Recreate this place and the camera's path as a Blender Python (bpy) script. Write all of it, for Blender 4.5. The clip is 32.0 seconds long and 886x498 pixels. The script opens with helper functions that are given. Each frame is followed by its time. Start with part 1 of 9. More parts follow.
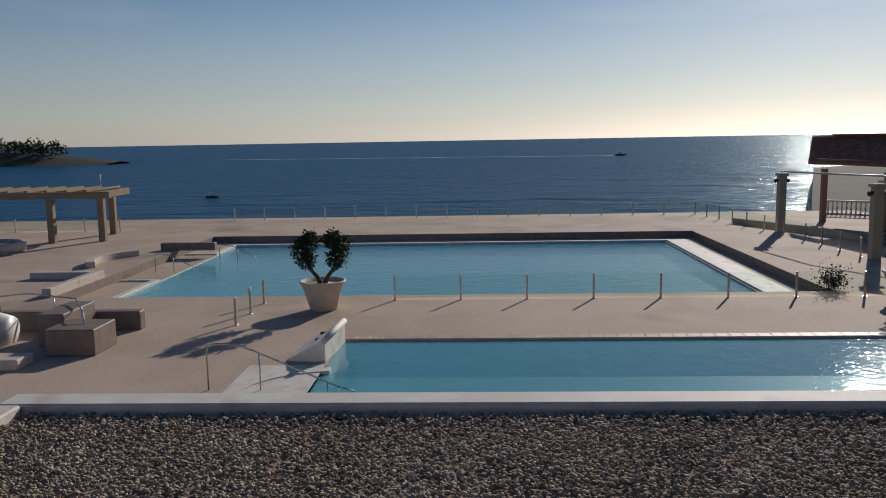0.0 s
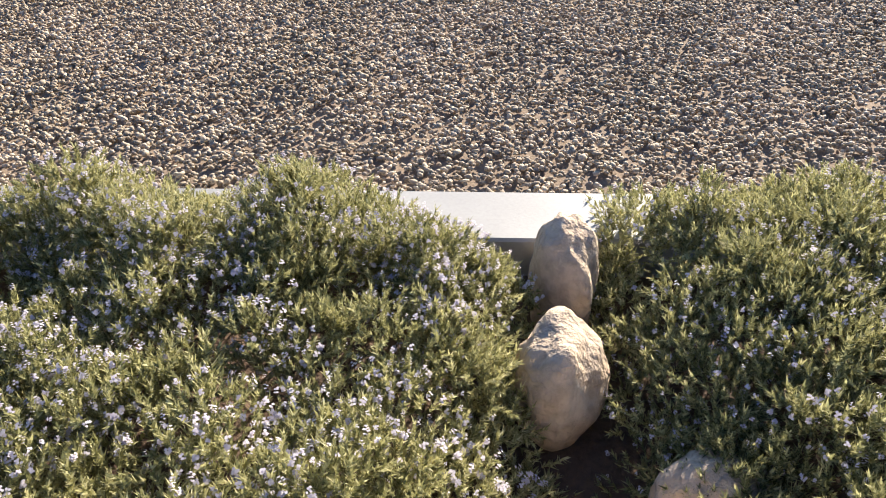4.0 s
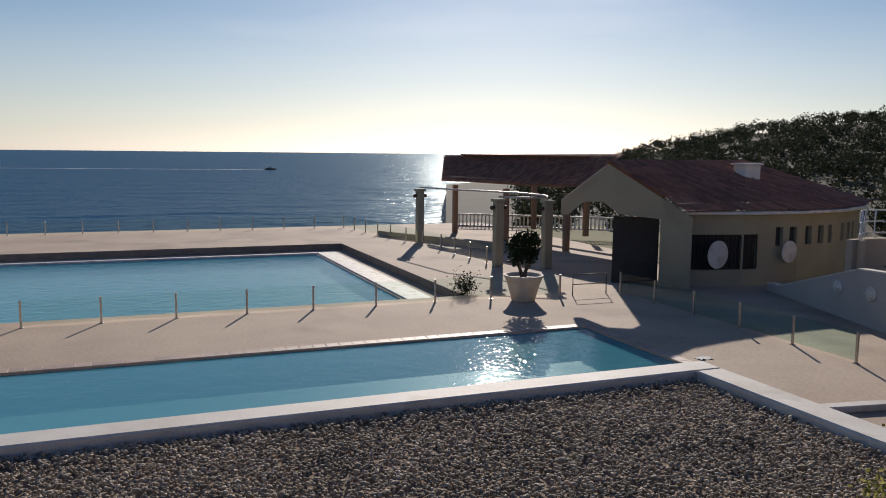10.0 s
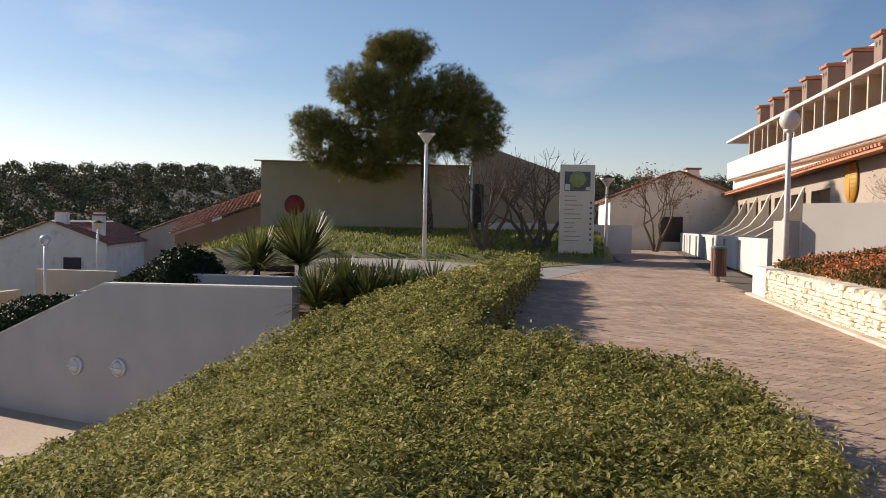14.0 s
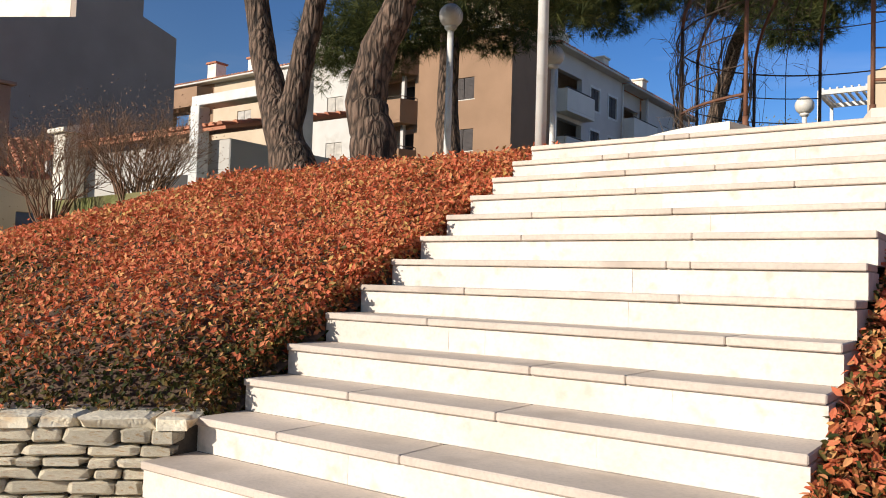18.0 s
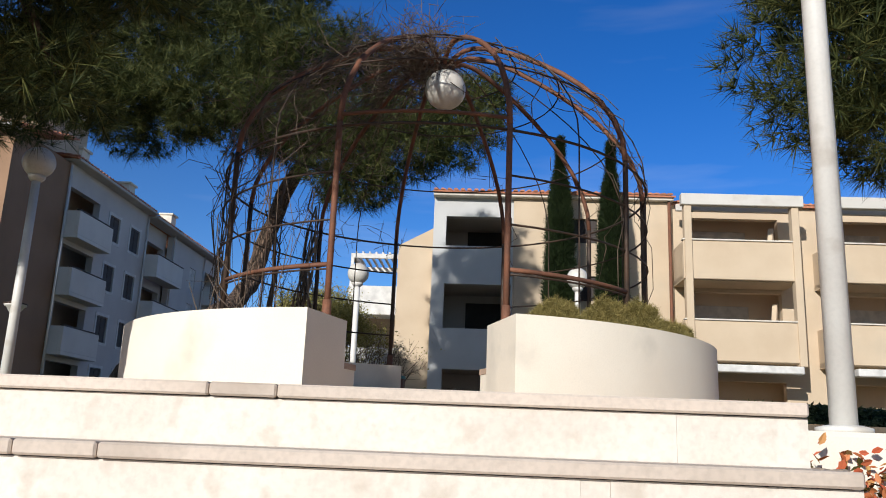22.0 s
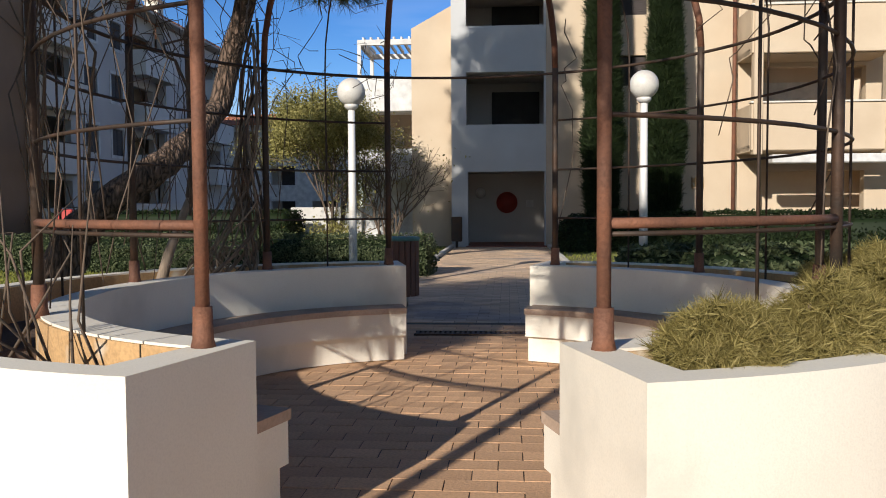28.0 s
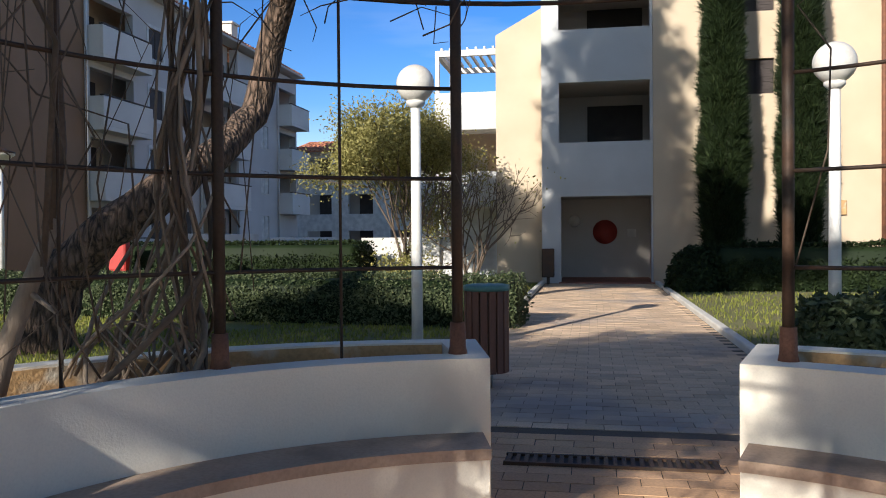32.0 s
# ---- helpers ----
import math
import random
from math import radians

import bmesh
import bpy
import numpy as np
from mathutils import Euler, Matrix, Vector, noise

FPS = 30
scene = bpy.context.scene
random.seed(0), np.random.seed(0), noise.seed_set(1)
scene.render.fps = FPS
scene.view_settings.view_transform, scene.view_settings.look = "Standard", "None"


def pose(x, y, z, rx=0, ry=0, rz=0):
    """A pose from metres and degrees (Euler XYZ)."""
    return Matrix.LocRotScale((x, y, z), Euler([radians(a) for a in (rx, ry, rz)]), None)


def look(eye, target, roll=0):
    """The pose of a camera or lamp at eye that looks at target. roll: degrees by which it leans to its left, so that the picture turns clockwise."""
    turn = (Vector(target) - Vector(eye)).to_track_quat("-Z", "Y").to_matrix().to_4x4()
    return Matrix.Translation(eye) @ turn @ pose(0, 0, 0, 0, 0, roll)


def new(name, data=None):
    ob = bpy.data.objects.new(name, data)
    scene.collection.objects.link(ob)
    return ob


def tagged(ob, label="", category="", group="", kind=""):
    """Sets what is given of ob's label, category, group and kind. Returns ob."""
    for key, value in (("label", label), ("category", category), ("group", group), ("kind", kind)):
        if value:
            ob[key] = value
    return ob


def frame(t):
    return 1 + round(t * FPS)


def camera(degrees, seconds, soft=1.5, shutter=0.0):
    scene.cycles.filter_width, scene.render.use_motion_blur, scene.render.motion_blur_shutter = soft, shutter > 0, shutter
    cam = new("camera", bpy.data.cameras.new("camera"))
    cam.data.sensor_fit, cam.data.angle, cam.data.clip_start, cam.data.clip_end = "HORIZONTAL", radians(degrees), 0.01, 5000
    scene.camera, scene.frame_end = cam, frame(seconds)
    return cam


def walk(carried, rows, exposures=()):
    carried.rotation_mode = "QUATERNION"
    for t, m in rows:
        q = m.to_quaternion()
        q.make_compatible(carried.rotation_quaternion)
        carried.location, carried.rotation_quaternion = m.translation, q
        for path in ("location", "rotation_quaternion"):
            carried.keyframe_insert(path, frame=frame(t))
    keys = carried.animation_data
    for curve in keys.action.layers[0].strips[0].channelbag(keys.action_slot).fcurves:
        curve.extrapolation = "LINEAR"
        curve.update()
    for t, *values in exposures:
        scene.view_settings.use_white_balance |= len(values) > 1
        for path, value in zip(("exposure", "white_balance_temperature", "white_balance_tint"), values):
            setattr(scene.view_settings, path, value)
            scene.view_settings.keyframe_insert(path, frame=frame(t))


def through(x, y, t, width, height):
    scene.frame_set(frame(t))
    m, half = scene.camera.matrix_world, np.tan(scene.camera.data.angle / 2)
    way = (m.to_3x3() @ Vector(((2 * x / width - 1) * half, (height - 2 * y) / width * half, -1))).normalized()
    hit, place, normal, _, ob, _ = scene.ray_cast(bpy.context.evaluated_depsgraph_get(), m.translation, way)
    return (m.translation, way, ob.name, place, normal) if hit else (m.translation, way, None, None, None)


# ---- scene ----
# ---- camera and walk ----
cam = camera(57.09, 32.0, soft=1.0)


def view(x, y, z, turn, tilt, lean):
    """A camera pose: metres, degrees to the right of +y, upwards, and roll."""
    return pose(x, y, z, 0, 0, -turn) @ pose(0, 0, 0, 90 + tilt) @ pose(0, 0, 0, 0, 0, lean)


PATH = [
    (0.00, view(0.000, 0.000, 1.247, -2.47, -7.72, -1.00)),
    (0.50, view(0.000, 0.000, 1.247, -2.49, -10.98, -0.96)),
    (1.00, view(0.000, 0.000, 1.247, -2.54, -13.67, -1.00)),
    (1.50, view(0.000, 0.000, 1.247, -2.53, -17.47, -1.03)),
    (2.00, view(0.000, 0.000, 1.247, -2.53, -24.11, -0.80)),
    (2.50, view(0.000, 0.000, 1.247, -2.59, -30.19, -0.80)),
    (3.00, view(0.000, 0.000, 1.247, -2.72, -35.51, -0.80)),
    (3.50, view(0.000, 0.000, 1.247, -2.76, -38.10, -0.80)),
    (5.50, view(0.000, 0.000, 1.247, -2.30, -31.99, -0.63)),
    (6.00, view(0.000, 0.000, 1.247, -2.30, -29.69, -0.63)),
    (6.50, view(0.000, 0.000, 1.247, -2.40, -25.67, -1.07)),
    (7.00, view(0.000, 0.000, 1.247, -2.26, -22.64, -1.21)),
    (7.50, view(0.000, 0.000, 1.247, -2.23, -18.10, -1.19)),
    (8.00, view(0.000, 0.000, 1.247, -2.28, -12.56, -1.44)),
    (8.50, view(0.000, 0.000, 1.247, -1.94, -9.43, -1.28)),
    (9.00, view(0.000, 0.000, 1.247, 4.70, -7.81, -0.15)),
    (9.50, view(0.000, 0.000, 1.247, 12.53, -7.59, 0.18)),
    (10.00, view(0.000, 0.000, 1.247, 21.83, -6.81, 0.60)),
    (10.50, view(0.000, 0.000, 1.247, 28.38, -6.42, 0.49)),
    (11.00, view(0.000, 0.000, 1.247, 34.75, -5.45, 0.66)),
    (11.50, view(0.000, 0.000, 1.247, 42.36, -4.82, 1.23)),
    (12.00, view(0.000, 0.000, 1.247, 48.70, -4.14, 1.70)),
    (12.50, view(0.000, 0.000, 1.247, 54.86, -3.08, 2.10)),
    (13.00, view(0.000, 0.000, 1.247, 64.21, -2.65, 1.89)),
    (13.50, view(0.100, -0.100, 1.247, 74.35, -2.15, 2.11)),
    (15.50, view(0.523, -0.748, 1.244, 99.27, -0.85, 0.32)),
    (16.00, view(0.598, -0.884, 1.232, 109.24, 0.31, 2.95)),
    (16.50, view(0.696, -1.010, 1.255, 119.53, 0.39, 2.40)),
    (17.00, view(0.865, -1.142, 1.246, 133.18, 0.16, 3.59)),
    (17.50, view(1.022, -1.339, 1.270, 143.30, 0.25, 2.06)),
    (18.00, view(1.106, -1.734, 1.282, 147.87, 2.42, 1.68)),
    (18.50, view(1.332, -2.232, 1.284, 150.88, 6.14, 0.96)),
    (19.00, view(1.564, -2.965, 1.311, 154.15, 10.54, 0.65)),
    (19.50, view(1.867, -3.674, 1.388, 160.53, 13.69, 0.71)),
    (20.00, view(2.061, -4.363, 1.450, 169.01, 17.34, 1.65)),
    (20.50, view(2.193, -4.705, 1.667, 175.52, 16.57, 3.32)),
    (21.00, view(2.287, -4.962, 1.893, 177.35, 14.30, 3.96)),
    (21.50, view(2.320, -5.383, 2.208, 179.81, 12.60, 2.67)),
    (22.00, view(2.416, -5.700, 2.375, 180.47, 13.26, 2.28)),
    (22.50, view(2.377, -5.900, 2.533, 181.46, 13.25, 0.70)),
    (23.00, view(2.355, -6.138, 2.712, 181.39, 13.99, 0.99)),
    (23.50, view(2.313, -6.383, 2.842, 180.04, 13.22, 1.43)),
    (24.00, view(2.345, -6.660, 3.000, 179.78, 10.16, 1.29)),
    (24.50, view(2.322, -6.922, 3.159, 179.27, 9.58, 0.63)),
    (26.50, view(2.279, -8.141, 3.687, 177.99, 1.80, 0.65)),
    (27.00, view(2.273, -8.370, 3.752, 178.10, -2.48, 1.57)),
    (27.50, view(2.346, -8.681, 3.760, 178.43, -3.12, 0.70)),
    (28.00, view(2.352, -9.102, 3.731, 178.90, -2.91, -0.37)),
    (28.50, view(2.360, -9.515, 3.742, 180.02, -3.50, -0.18)),
    (29.00, view(2.436, -10.010, 3.753, 180.58, -3.17, 0.42)),
    (29.50, view(2.491, -10.434, 3.749, 180.53, -2.85, 0.47)),
    (30.00, view(2.541, -10.788, 3.738, 180.07, -2.99, 1.13)),
    (30.50, view(2.549, -11.157, 3.764, 180.44, -3.19, 0.57)),
    (31.00, view(2.537, -11.539, 3.772, 177.21, -3.14, 0.41)),
    (31.50, view(2.543, -11.904, 3.761, 174.72, -3.44, 0.66)),
    (32.00, view(2.563, -12.310, 3.776, 173.07, -0.84, -0.47)),
]
EXPOSURES = [(0.0, -0.5, 6450, 14), (1.0, -0.45, 6450, 14), (1.6, -0.15, 6500, 13), (2.0, 0.45, 6600, 13), (2.5, 1.0, 6900, 13), (3.0, 1.4, 7000, 13), (3.5, 1.6, 7000, 13), (5.5, 1.65, 6700, 14), (6.0, 1.6, 6700, 14),
             (6.6, 1.3, 6700, 14), (7.5, 0.9, 6600, 14), (8.0, 0.55, 6600, 14), (9.0, 0.03, 6600, 14), (10.0, -0.17, 6600, 15), (11.0, -0.12, 6700, 15), (12.0, -0.17, 6900, 15), (13.0, 0.42, 7200, 17), (13.5, 0.55, 7200, 17), (15.5, 0.8, 7100, 15),
             (16.3, 0.8, 7000, 14), (17.0, 0.6, 6900, 13), (18.0, 0.35, 6500, 11), (19.0, 0.35, 6300, 10), (21.0, 0.1, 6100, 10), (23.0, 0.15, 6000, 10), (24.0, 0.3, 6000, 10), (27.0, 0.28, 6200, 11), (28.0, 0.25, 6300, 11), (29.0, 0.35, 6500, 12), (30.0, 0.5, 6200, 10), (31.0, 0.5, 6200, 10), (32.0, 0.65, 6200, 10)]
walk(cam, PATH, EXPOSURES)

# ---- light ----
SUN_TURN, SUN_HEIGHT = 26.0, 22.0
world = bpy.data.worlds.new("sky")
scene.world = world
world.use_nodes = True
sky = world.node_tree.nodes.new("ShaderNodeTexSky")
sky.sky_type = "NISHITA"
sky.sun_disc = False
sky.sun_elevation, sky.sun_rotation = radians(SUN_HEIGHT), radians(SUN_TURN)
sky.air_density, sky.dust_density, sky.ozone_density = 1.0, 0.24, 4.0
background = world.node_tree.nodes["Background"]
background.inputs["Strength"].default_value = 0.07
# faint high streaks of cloud
wn, wl = world.node_tree.nodes, world.node_tree.links
sky_at, stretch_at, streak, veil, pale, both_skies = (wn.new("ShaderNode" + k) for k in ("TexCoord", "Mapping", "TexNoise", "MapRange", "HueSaturation", "Mix"))
stretch_at.inputs["Scale"].default_value, stretch_at.inputs["Rotation"].default_value = (1.1, 2.6, 8.0), (0.12, 0.1, 0.5)
streak.inputs["Scale"].default_value, streak.inputs["Detail"].default_value = 1.6, 5
veil.inputs[1].default_value, veil.inputs[2].default_value, veil.inputs[4].default_value = 0.52, 0.85, 0.4
pale.inputs["Saturation"].default_value, pale.inputs["Value"].default_value = 0.3, 1.25
both_skies.data_type = "RGBA"
deep, split, haze, most = (wn.new("ShaderNode" + k) for k in ("HueSaturation", "SeparateXYZ", "MapRange", "Math"))
away, depth = wn.new("ShaderNodeVectorMath"), wn.new("ShaderNodeMapRange")
away.operation = "DOT_PRODUCT"
away.inputs[1].default_value = (math.sin(radians(SUN_TURN)), math.cos(radians(SUN_TURN)), 0.0)
depth.inputs[1].default_value, depth.inputs[2].default_value, depth.inputs[3].default_value, depth.inputs[4].default_value = -0.9, 0.35, 1.3, 1.0
wl.new(sky_at.outputs["Generated"], away.inputs[0])
wl.new(away.outputs["Value"], depth.inputs[0])
wl.new(depth.outputs[0], deep.inputs["Saturation"])
for slot, far, near in (("Hue", 0.516, 0.5), ("Value", 1.65, 1.08)):
    shade = wn.new("ShaderNodeMapRange")
    shade.inputs[1].default_value, shade.inputs[2].default_value, shade.inputs[3].default_value, shade.inputs[4].default_value = -0.95, -0.25 if slot == "Value" else 0.5, far, near
    wl.new(away.outputs["Value"], shade.inputs[0])
    wl.new(shade.outputs[0], deep.inputs[slot])
haze.inputs[1].default_value, haze.inputs[2].default_value, haze.inputs[3].default_value, haze.inputs[4].default_value = -0.02, 0.16, 0.75, 0.0
most.operation = "MAXIMUM"
wl.new(sky_at.outputs["Generated"], stretch_at.inputs["Vector"])
wl.new(stretch_at.outputs["Vector"], streak.inputs["Vector"])
wl.new(streak.outputs["Fac"], veil.inputs[0])
wl.new(sky.outputs[0], deep.inputs["Color"])
wl.new(deep.outputs[0], pale.inputs["Color"])
wl.new(sky_at.outputs["Generated"], split.inputs[0])
wl.new(split.outputs[2], haze.inputs[0])
wl.new(veil.outputs[0], most.inputs[0])
wl.new(haze.outputs[0], most.inputs[1])
wl.new(most.outputs[0], both_skies.inputs[0])
wl.new(deep.outputs[0], both_skies.inputs[6])
wl.new(pale.outputs[0], both_skies.inputs[7])
wl.new(both_skies.outputs[2], background.inputs[0])
sun_data = bpy.data.lights.new("sun", "SUN")
sun_data.energy, sun_data.angle, sun_data.color = 4.6, radians(0.55), (1.0, 0.93, 0.82)
sun_lamp = new("sun", sun_data)
sun_lamp.matrix_world = look((math.sin(radians(SUN_TURN)) * 90, math.cos(radians(SUN_TURN)) * 90, math.tan(radians(SUN_HEIGHT)) * 90), (0, 0, 0))
# ---- building tools ----
DECK = -4.55
RISE, GOING, STEPS = 0.18, 0.3176, 14
PLAZA = RISE * STEPS
HILL = pose(4.553, -3.769, 0, 0, 0, 176.545)
rng = np.random.default_rng(7)


def thing(name, m, label="", category="", group=""):
    ob = new(name)
    ob.empty_display_size = 0.1
    ob.matrix_basis = m
    return tagged(ob, label, category, group)


def part(name, mesh, material, parent=None, label="", m=None):
    """Links a mesh as one part under a thing or under a part."""
    data = mesh.build(name) if isinstance(mesh, Shape) else mesh
    if material and not data.materials:
        data.materials.append(material)
    ob = new(name, data)
    if m is not None:
        ob.matrix_basis = m
    ob.parent = parent
    return tagged(ob, label)


def split_part(name, shape, material, parent, label=""):
    """Links each box of a shape as a part of its own."""
    ends = shape.marks[1:] + [len(shape.v)]
    for a, b in zip(shape.marks, ends):
        piece = Shape()
        piece.v = shape.v[a:b]
        piece.f = [tuple(i - a for i in f) for f in shape.f if a <= f[0] < b]
        part(name, piece, material, parent, label)


def setting(name, mesh, material, m=None, label="", category="", kind="structure"):
    ob = part(name, mesh, material, None, label, m)
    return tagged(ob, label, category, "", kind)


class Shape:
    """Vertices and faces of one mesh."""

    def __init__(self, smooth=False):
        self.v, self.f, self.smooth, self.marks = [], [], smooth, []

    def add(self, verts, faces, m=None):
        n = len(self.v)
        self.v += [tuple(m @ Vector(p)) for p in verts] if m is not None else [tuple(p) for p in verts]
        self.f += [tuple(n + i for i in f) for f in faces]
        return self

    def box(self, x0, x1, y0, y1, z0, z1, c=0.0, m=None):
        """A box, its edges cut by c."""
        self.marks.append(len(self.v))
        if c <= 0:
            vs = [(x, y, z) for z in (z0, z1) for y in (y0, y1) for x in (x0, x1)]
            return self.add(vs, [(0, 2, 3, 1), (4, 5, 7, 6), (0, 1, 5, 4), (2, 6, 7, 3), (0, 4, 6, 2), (1, 3, 7, 5)], m)
        vs, idx = [], {}
        for sx in (0, 1):
            for sy in (0, 1):
                for sz in (0, 1):
                    p = ((x0, x1)[sx], (y0, y1)[sy], (z0, z1)[sz])
                    for a in range(3):
                        q = [p[i] if i == a else p[i] + (c, -c)[(sx, sy, sz)[i]] for i in range(3)]
                        idx[sx, sy, sz, a] = len(vs)
                        vs.append(q)
        fs = []
        for a in range(3):
            b, d = (a + 1) % 3, (a + 2) % 3
            for s in (0, 1):
                ring = []
                for sb, sd in ((0, 0), (1, 0), (1, 1), (0, 1)):
                    k = [0, 0, 0]
                    k[a], k[b], k[d] = s, sb, sd
                    ring.append(idx[(*k, a)])
                fs.append(ring if s else ring[::-1])
            for sb in (0, 1):
                for sd in (0, 1):
                    lo, hi = [0, 0, 0], [0, 0, 0]
                    lo[b] = hi[b] = sb
                    lo[d] = hi[d] = sd
                    hi[a] = 1
                    quad = [idx[(*lo, b)], idx[(*hi, b)], idx[(*hi, d)], idx[(*lo, d)]]
                    fs.append(quad if sb != sd else quad[::-1])
        for sx in (0, 1):
            for sy in (0, 1):
                for sz in (0, 1):
                    tri = [idx[sx, sy, sz, a] for a in range(3)]
                    fs.append(tri if (sx + sy + sz) % 2 else tri[::-1])
        return self.add(vs, fs, m)

    def prism(self, poly, z0, z1, m=None):
        """An upright prism over a polygon that turns left; z1 may be a list of heights."""
        n = len(poly)
        lows = z0 if isinstance(z0, (list, tuple)) else [z0] * n
        tops = z1 if isinstance(z1, (list, tuple)) else [z1] * n
        vs = [(x, y, z) for (x, y), z in zip(poly, lows)] + [(x, y, z) for (x, y), z in zip(poly, tops)]
        fs = [tuple(range(n))[::-1], tuple(range(n, 2 * n))]
        fs += [(i, (i + 1) % n, n + (i + 1) % n, n + i) for i in range(n)]
        return self.add(vs, fs, m)

    def tube(self, points, radii, n=8, m=None, cap=True):
        pts = [Vector(p) for p in points]
        radii = radii if isinstance(radii, (list, tuple)) else [radii] * len(pts)
        base, vs, fs = None, [], []
        for i, p in enumerate(pts):
            way = (pts[min(i + 1, len(pts) - 1)] - pts[max(i - 1, 0)]).normalized()
            if base is None:
                base = way.orthogonal().normalized()
            base = (base - way * base.dot(way)).normalized()
            side = way.cross(base)
            vs += [p + (base * math.cos(2 * math.pi * k / n) + side * math.sin(2 * math.pi * k / n)) * radii[i] for k in range(n)]
        for i in range(len(pts) - 1):
            fs += [(i * n + k, i * n + (k + 1) % n, (i + 1) * n + (k + 1) % n, (i + 1) * n + k) for k in range(n)]
        if cap:
            fs += [tuple(range(n))[::-1], tuple(range((len(pts) - 1) * n, len(pts) * n))]
        return self.add(vs, fs, m)

    def lathe(self, profile, n=24, m=None):
        """Turns (radius, height) pairs round z."""
        vs, fs = [], []
        for r, z in profile:
            vs += [(r * math.cos(2 * math.pi * k / n), r * math.sin(2 * math.pi * k / n), z) for k in range(n)]
        for i in range(len(profile) - 1):
            fs += [(i * n + k, i * n + (k + 1) % n, (i + 1) * n + (k + 1) % n, (i + 1) * n + k) for k in range(n)]
        fs += [tuple(range(n))[::-1], tuple(range((len(profile) - 1) * n, len(profile) * n))]
        return self.add(vs, fs, m)

    def arc(self, cx, cy, r0, r1, a0, a1, z0, z1, n=24, m=None):
        """A curved block between two radii, plain numbers or functions of the angle, and two angles in degrees."""
        vs = []
        for i in range(n + 1):
            deg = a0 + (a1 - a0) * i / n
            p, q = (v(deg) if callable(v) else v for v in (r0, r1))
            c, s = math.cos(radians(deg)), math.sin(radians(deg))
            vs += [(cx + p * c, cy + p * s, z0), (cx + q * c, cy + q * s, z0), (cx + q * c, cy + q * s, z1), (cx + p * c, cy + p * s, z1)]
        fs = [(0, 1, 2, 3), (4 * n + 3, 4 * n + 2, 4 * n + 1, 4 * n)]
        for i in range(n):
            for k in range(4):
                fs.append((4 * i + k, 4 * i + 4 + k, 4 * i + 4 + (k + 1) % 4, 4 * i + (k + 1) % 4))
        return self.add(vs, fs, m)

    def wall(self, length, height, thick, holes=(), m=None):
        """A wall along x from 0, its face at y = 0 and its back at y = thick, with holes (x0, x1, z0, z1) cut through."""
        xs = sorted({0, length, *(h[0] for h in holes), *(h[1] for h in holes)})
        zs = sorted({0, height, *(h[2] for h in holes), *(h[3] for h in holes)})
        inside = lambda x, z: any(h[0] < x < h[1] and h[2] < z < h[3] for h in holes)
        solid = {(i, j) for i in range(len(xs) - 1) for j in range(len(zs) - 1) if not inside((xs[i] + xs[i + 1]) / 2, (zs[j] + zs[j + 1]) / 2)}
        for i, j in solid:
            a, b, c, d = xs[i], xs[i + 1], zs[j], zs[j + 1]
            self.add([(a, 0, c), (b, 0, c), (b, 0, d), (a, 0, d)], [(0, 1, 2, 3)], m)
            self.add([(a, thick, c), (b, thick, c), (b, thick, d), (a, thick, d)], [(3, 2, 1, 0)], m)
            for di, dj, q in ((-1, 0, ((a, c), (a, d))), (1, 0, ((b, d), (b, c))), (0, -1, ((b, c), (a, c))), (0, 1, ((a, d), (b, d)))):
                if (i + di, j + dj) not in solid:
                    (p, r), (s, t) = q
                    self.add([(p, 0, r), (s, 0, t), (s, thick, t), (p, thick, r)], [(0, 1, 2, 3)], m)
        return self

    def build(self, name):
        data = bpy.data.meshes.new(name)
        data.from_pydata([tuple(p) for p in self.v], [], self.f)
        data.update()
        if self.smooth:
            data.polygons.foreach_set("use_smooth", [True] * len(data.polygons))
        return data


def swarm(name, places, turns, sizes, verts, faces, jitter=0.0, smooth=False):
    """One mesh of many copies of a small shape: places (n, 3), turns (n, 3, 3), sizes (n)."""
    verts, n, k = np.array(verts, float), len(places), len(verts)
    out = np.einsum("nij,kj->nki", turns, verts) * np.asarray(sizes)[:, None, None] + np.asarray(places)[:, None, :]
    if jitter:
        out += rng.normal(0, jitter, out.shape)
    sizes_of = np.array([len(f) for f in faces])
    loops = np.concatenate([np.array(f) for f in faces])
    data = bpy.data.meshes.new(name)
    data.vertices.add(n * k)
    data.vertices.foreach_set("co", out.reshape(-1))
    data.loops.add(n * len(loops))
    data.loops.foreach_set("vertex_index", (loops[None, :] + (np.arange(n) * k)[:, None]).reshape(-1).astype(np.int32))
    data.polygons.add(n * len(faces))
    starts = np.concatenate([[0], np.cumsum(sizes_of)[:-1]])
    data.polygons.foreach_set("loop_start", (starts[None, :] + (np.arange(n) * len(loops))[:, None]).reshape(-1).astype(np.int32))
    data.update(calc_edges=True)
    data.validate()
    data.polygons.foreach_set("use_smooth", [smooth] * len(data.polygons))
    return data


def turns_random(n, upward=None, spread=1.0):
    """Random turns; with upward the local z leans by spread round those directions."""
    if upward is None:
        z = rng.normal(size=(n, 3))
    else:
        z = np.asarray(upward, float) + rng.normal(0, spread, (n, 3))
    z /= np.linalg.norm(z, axis=1)[:, None]
    a = rng.normal(size=(n, 3))
    x = np.cross(a, z)
    x /= np.linalg.norm(x, axis=1)[:, None] + 1e-9
    return np.stack([x, np.cross(z, x), z], axis=2)


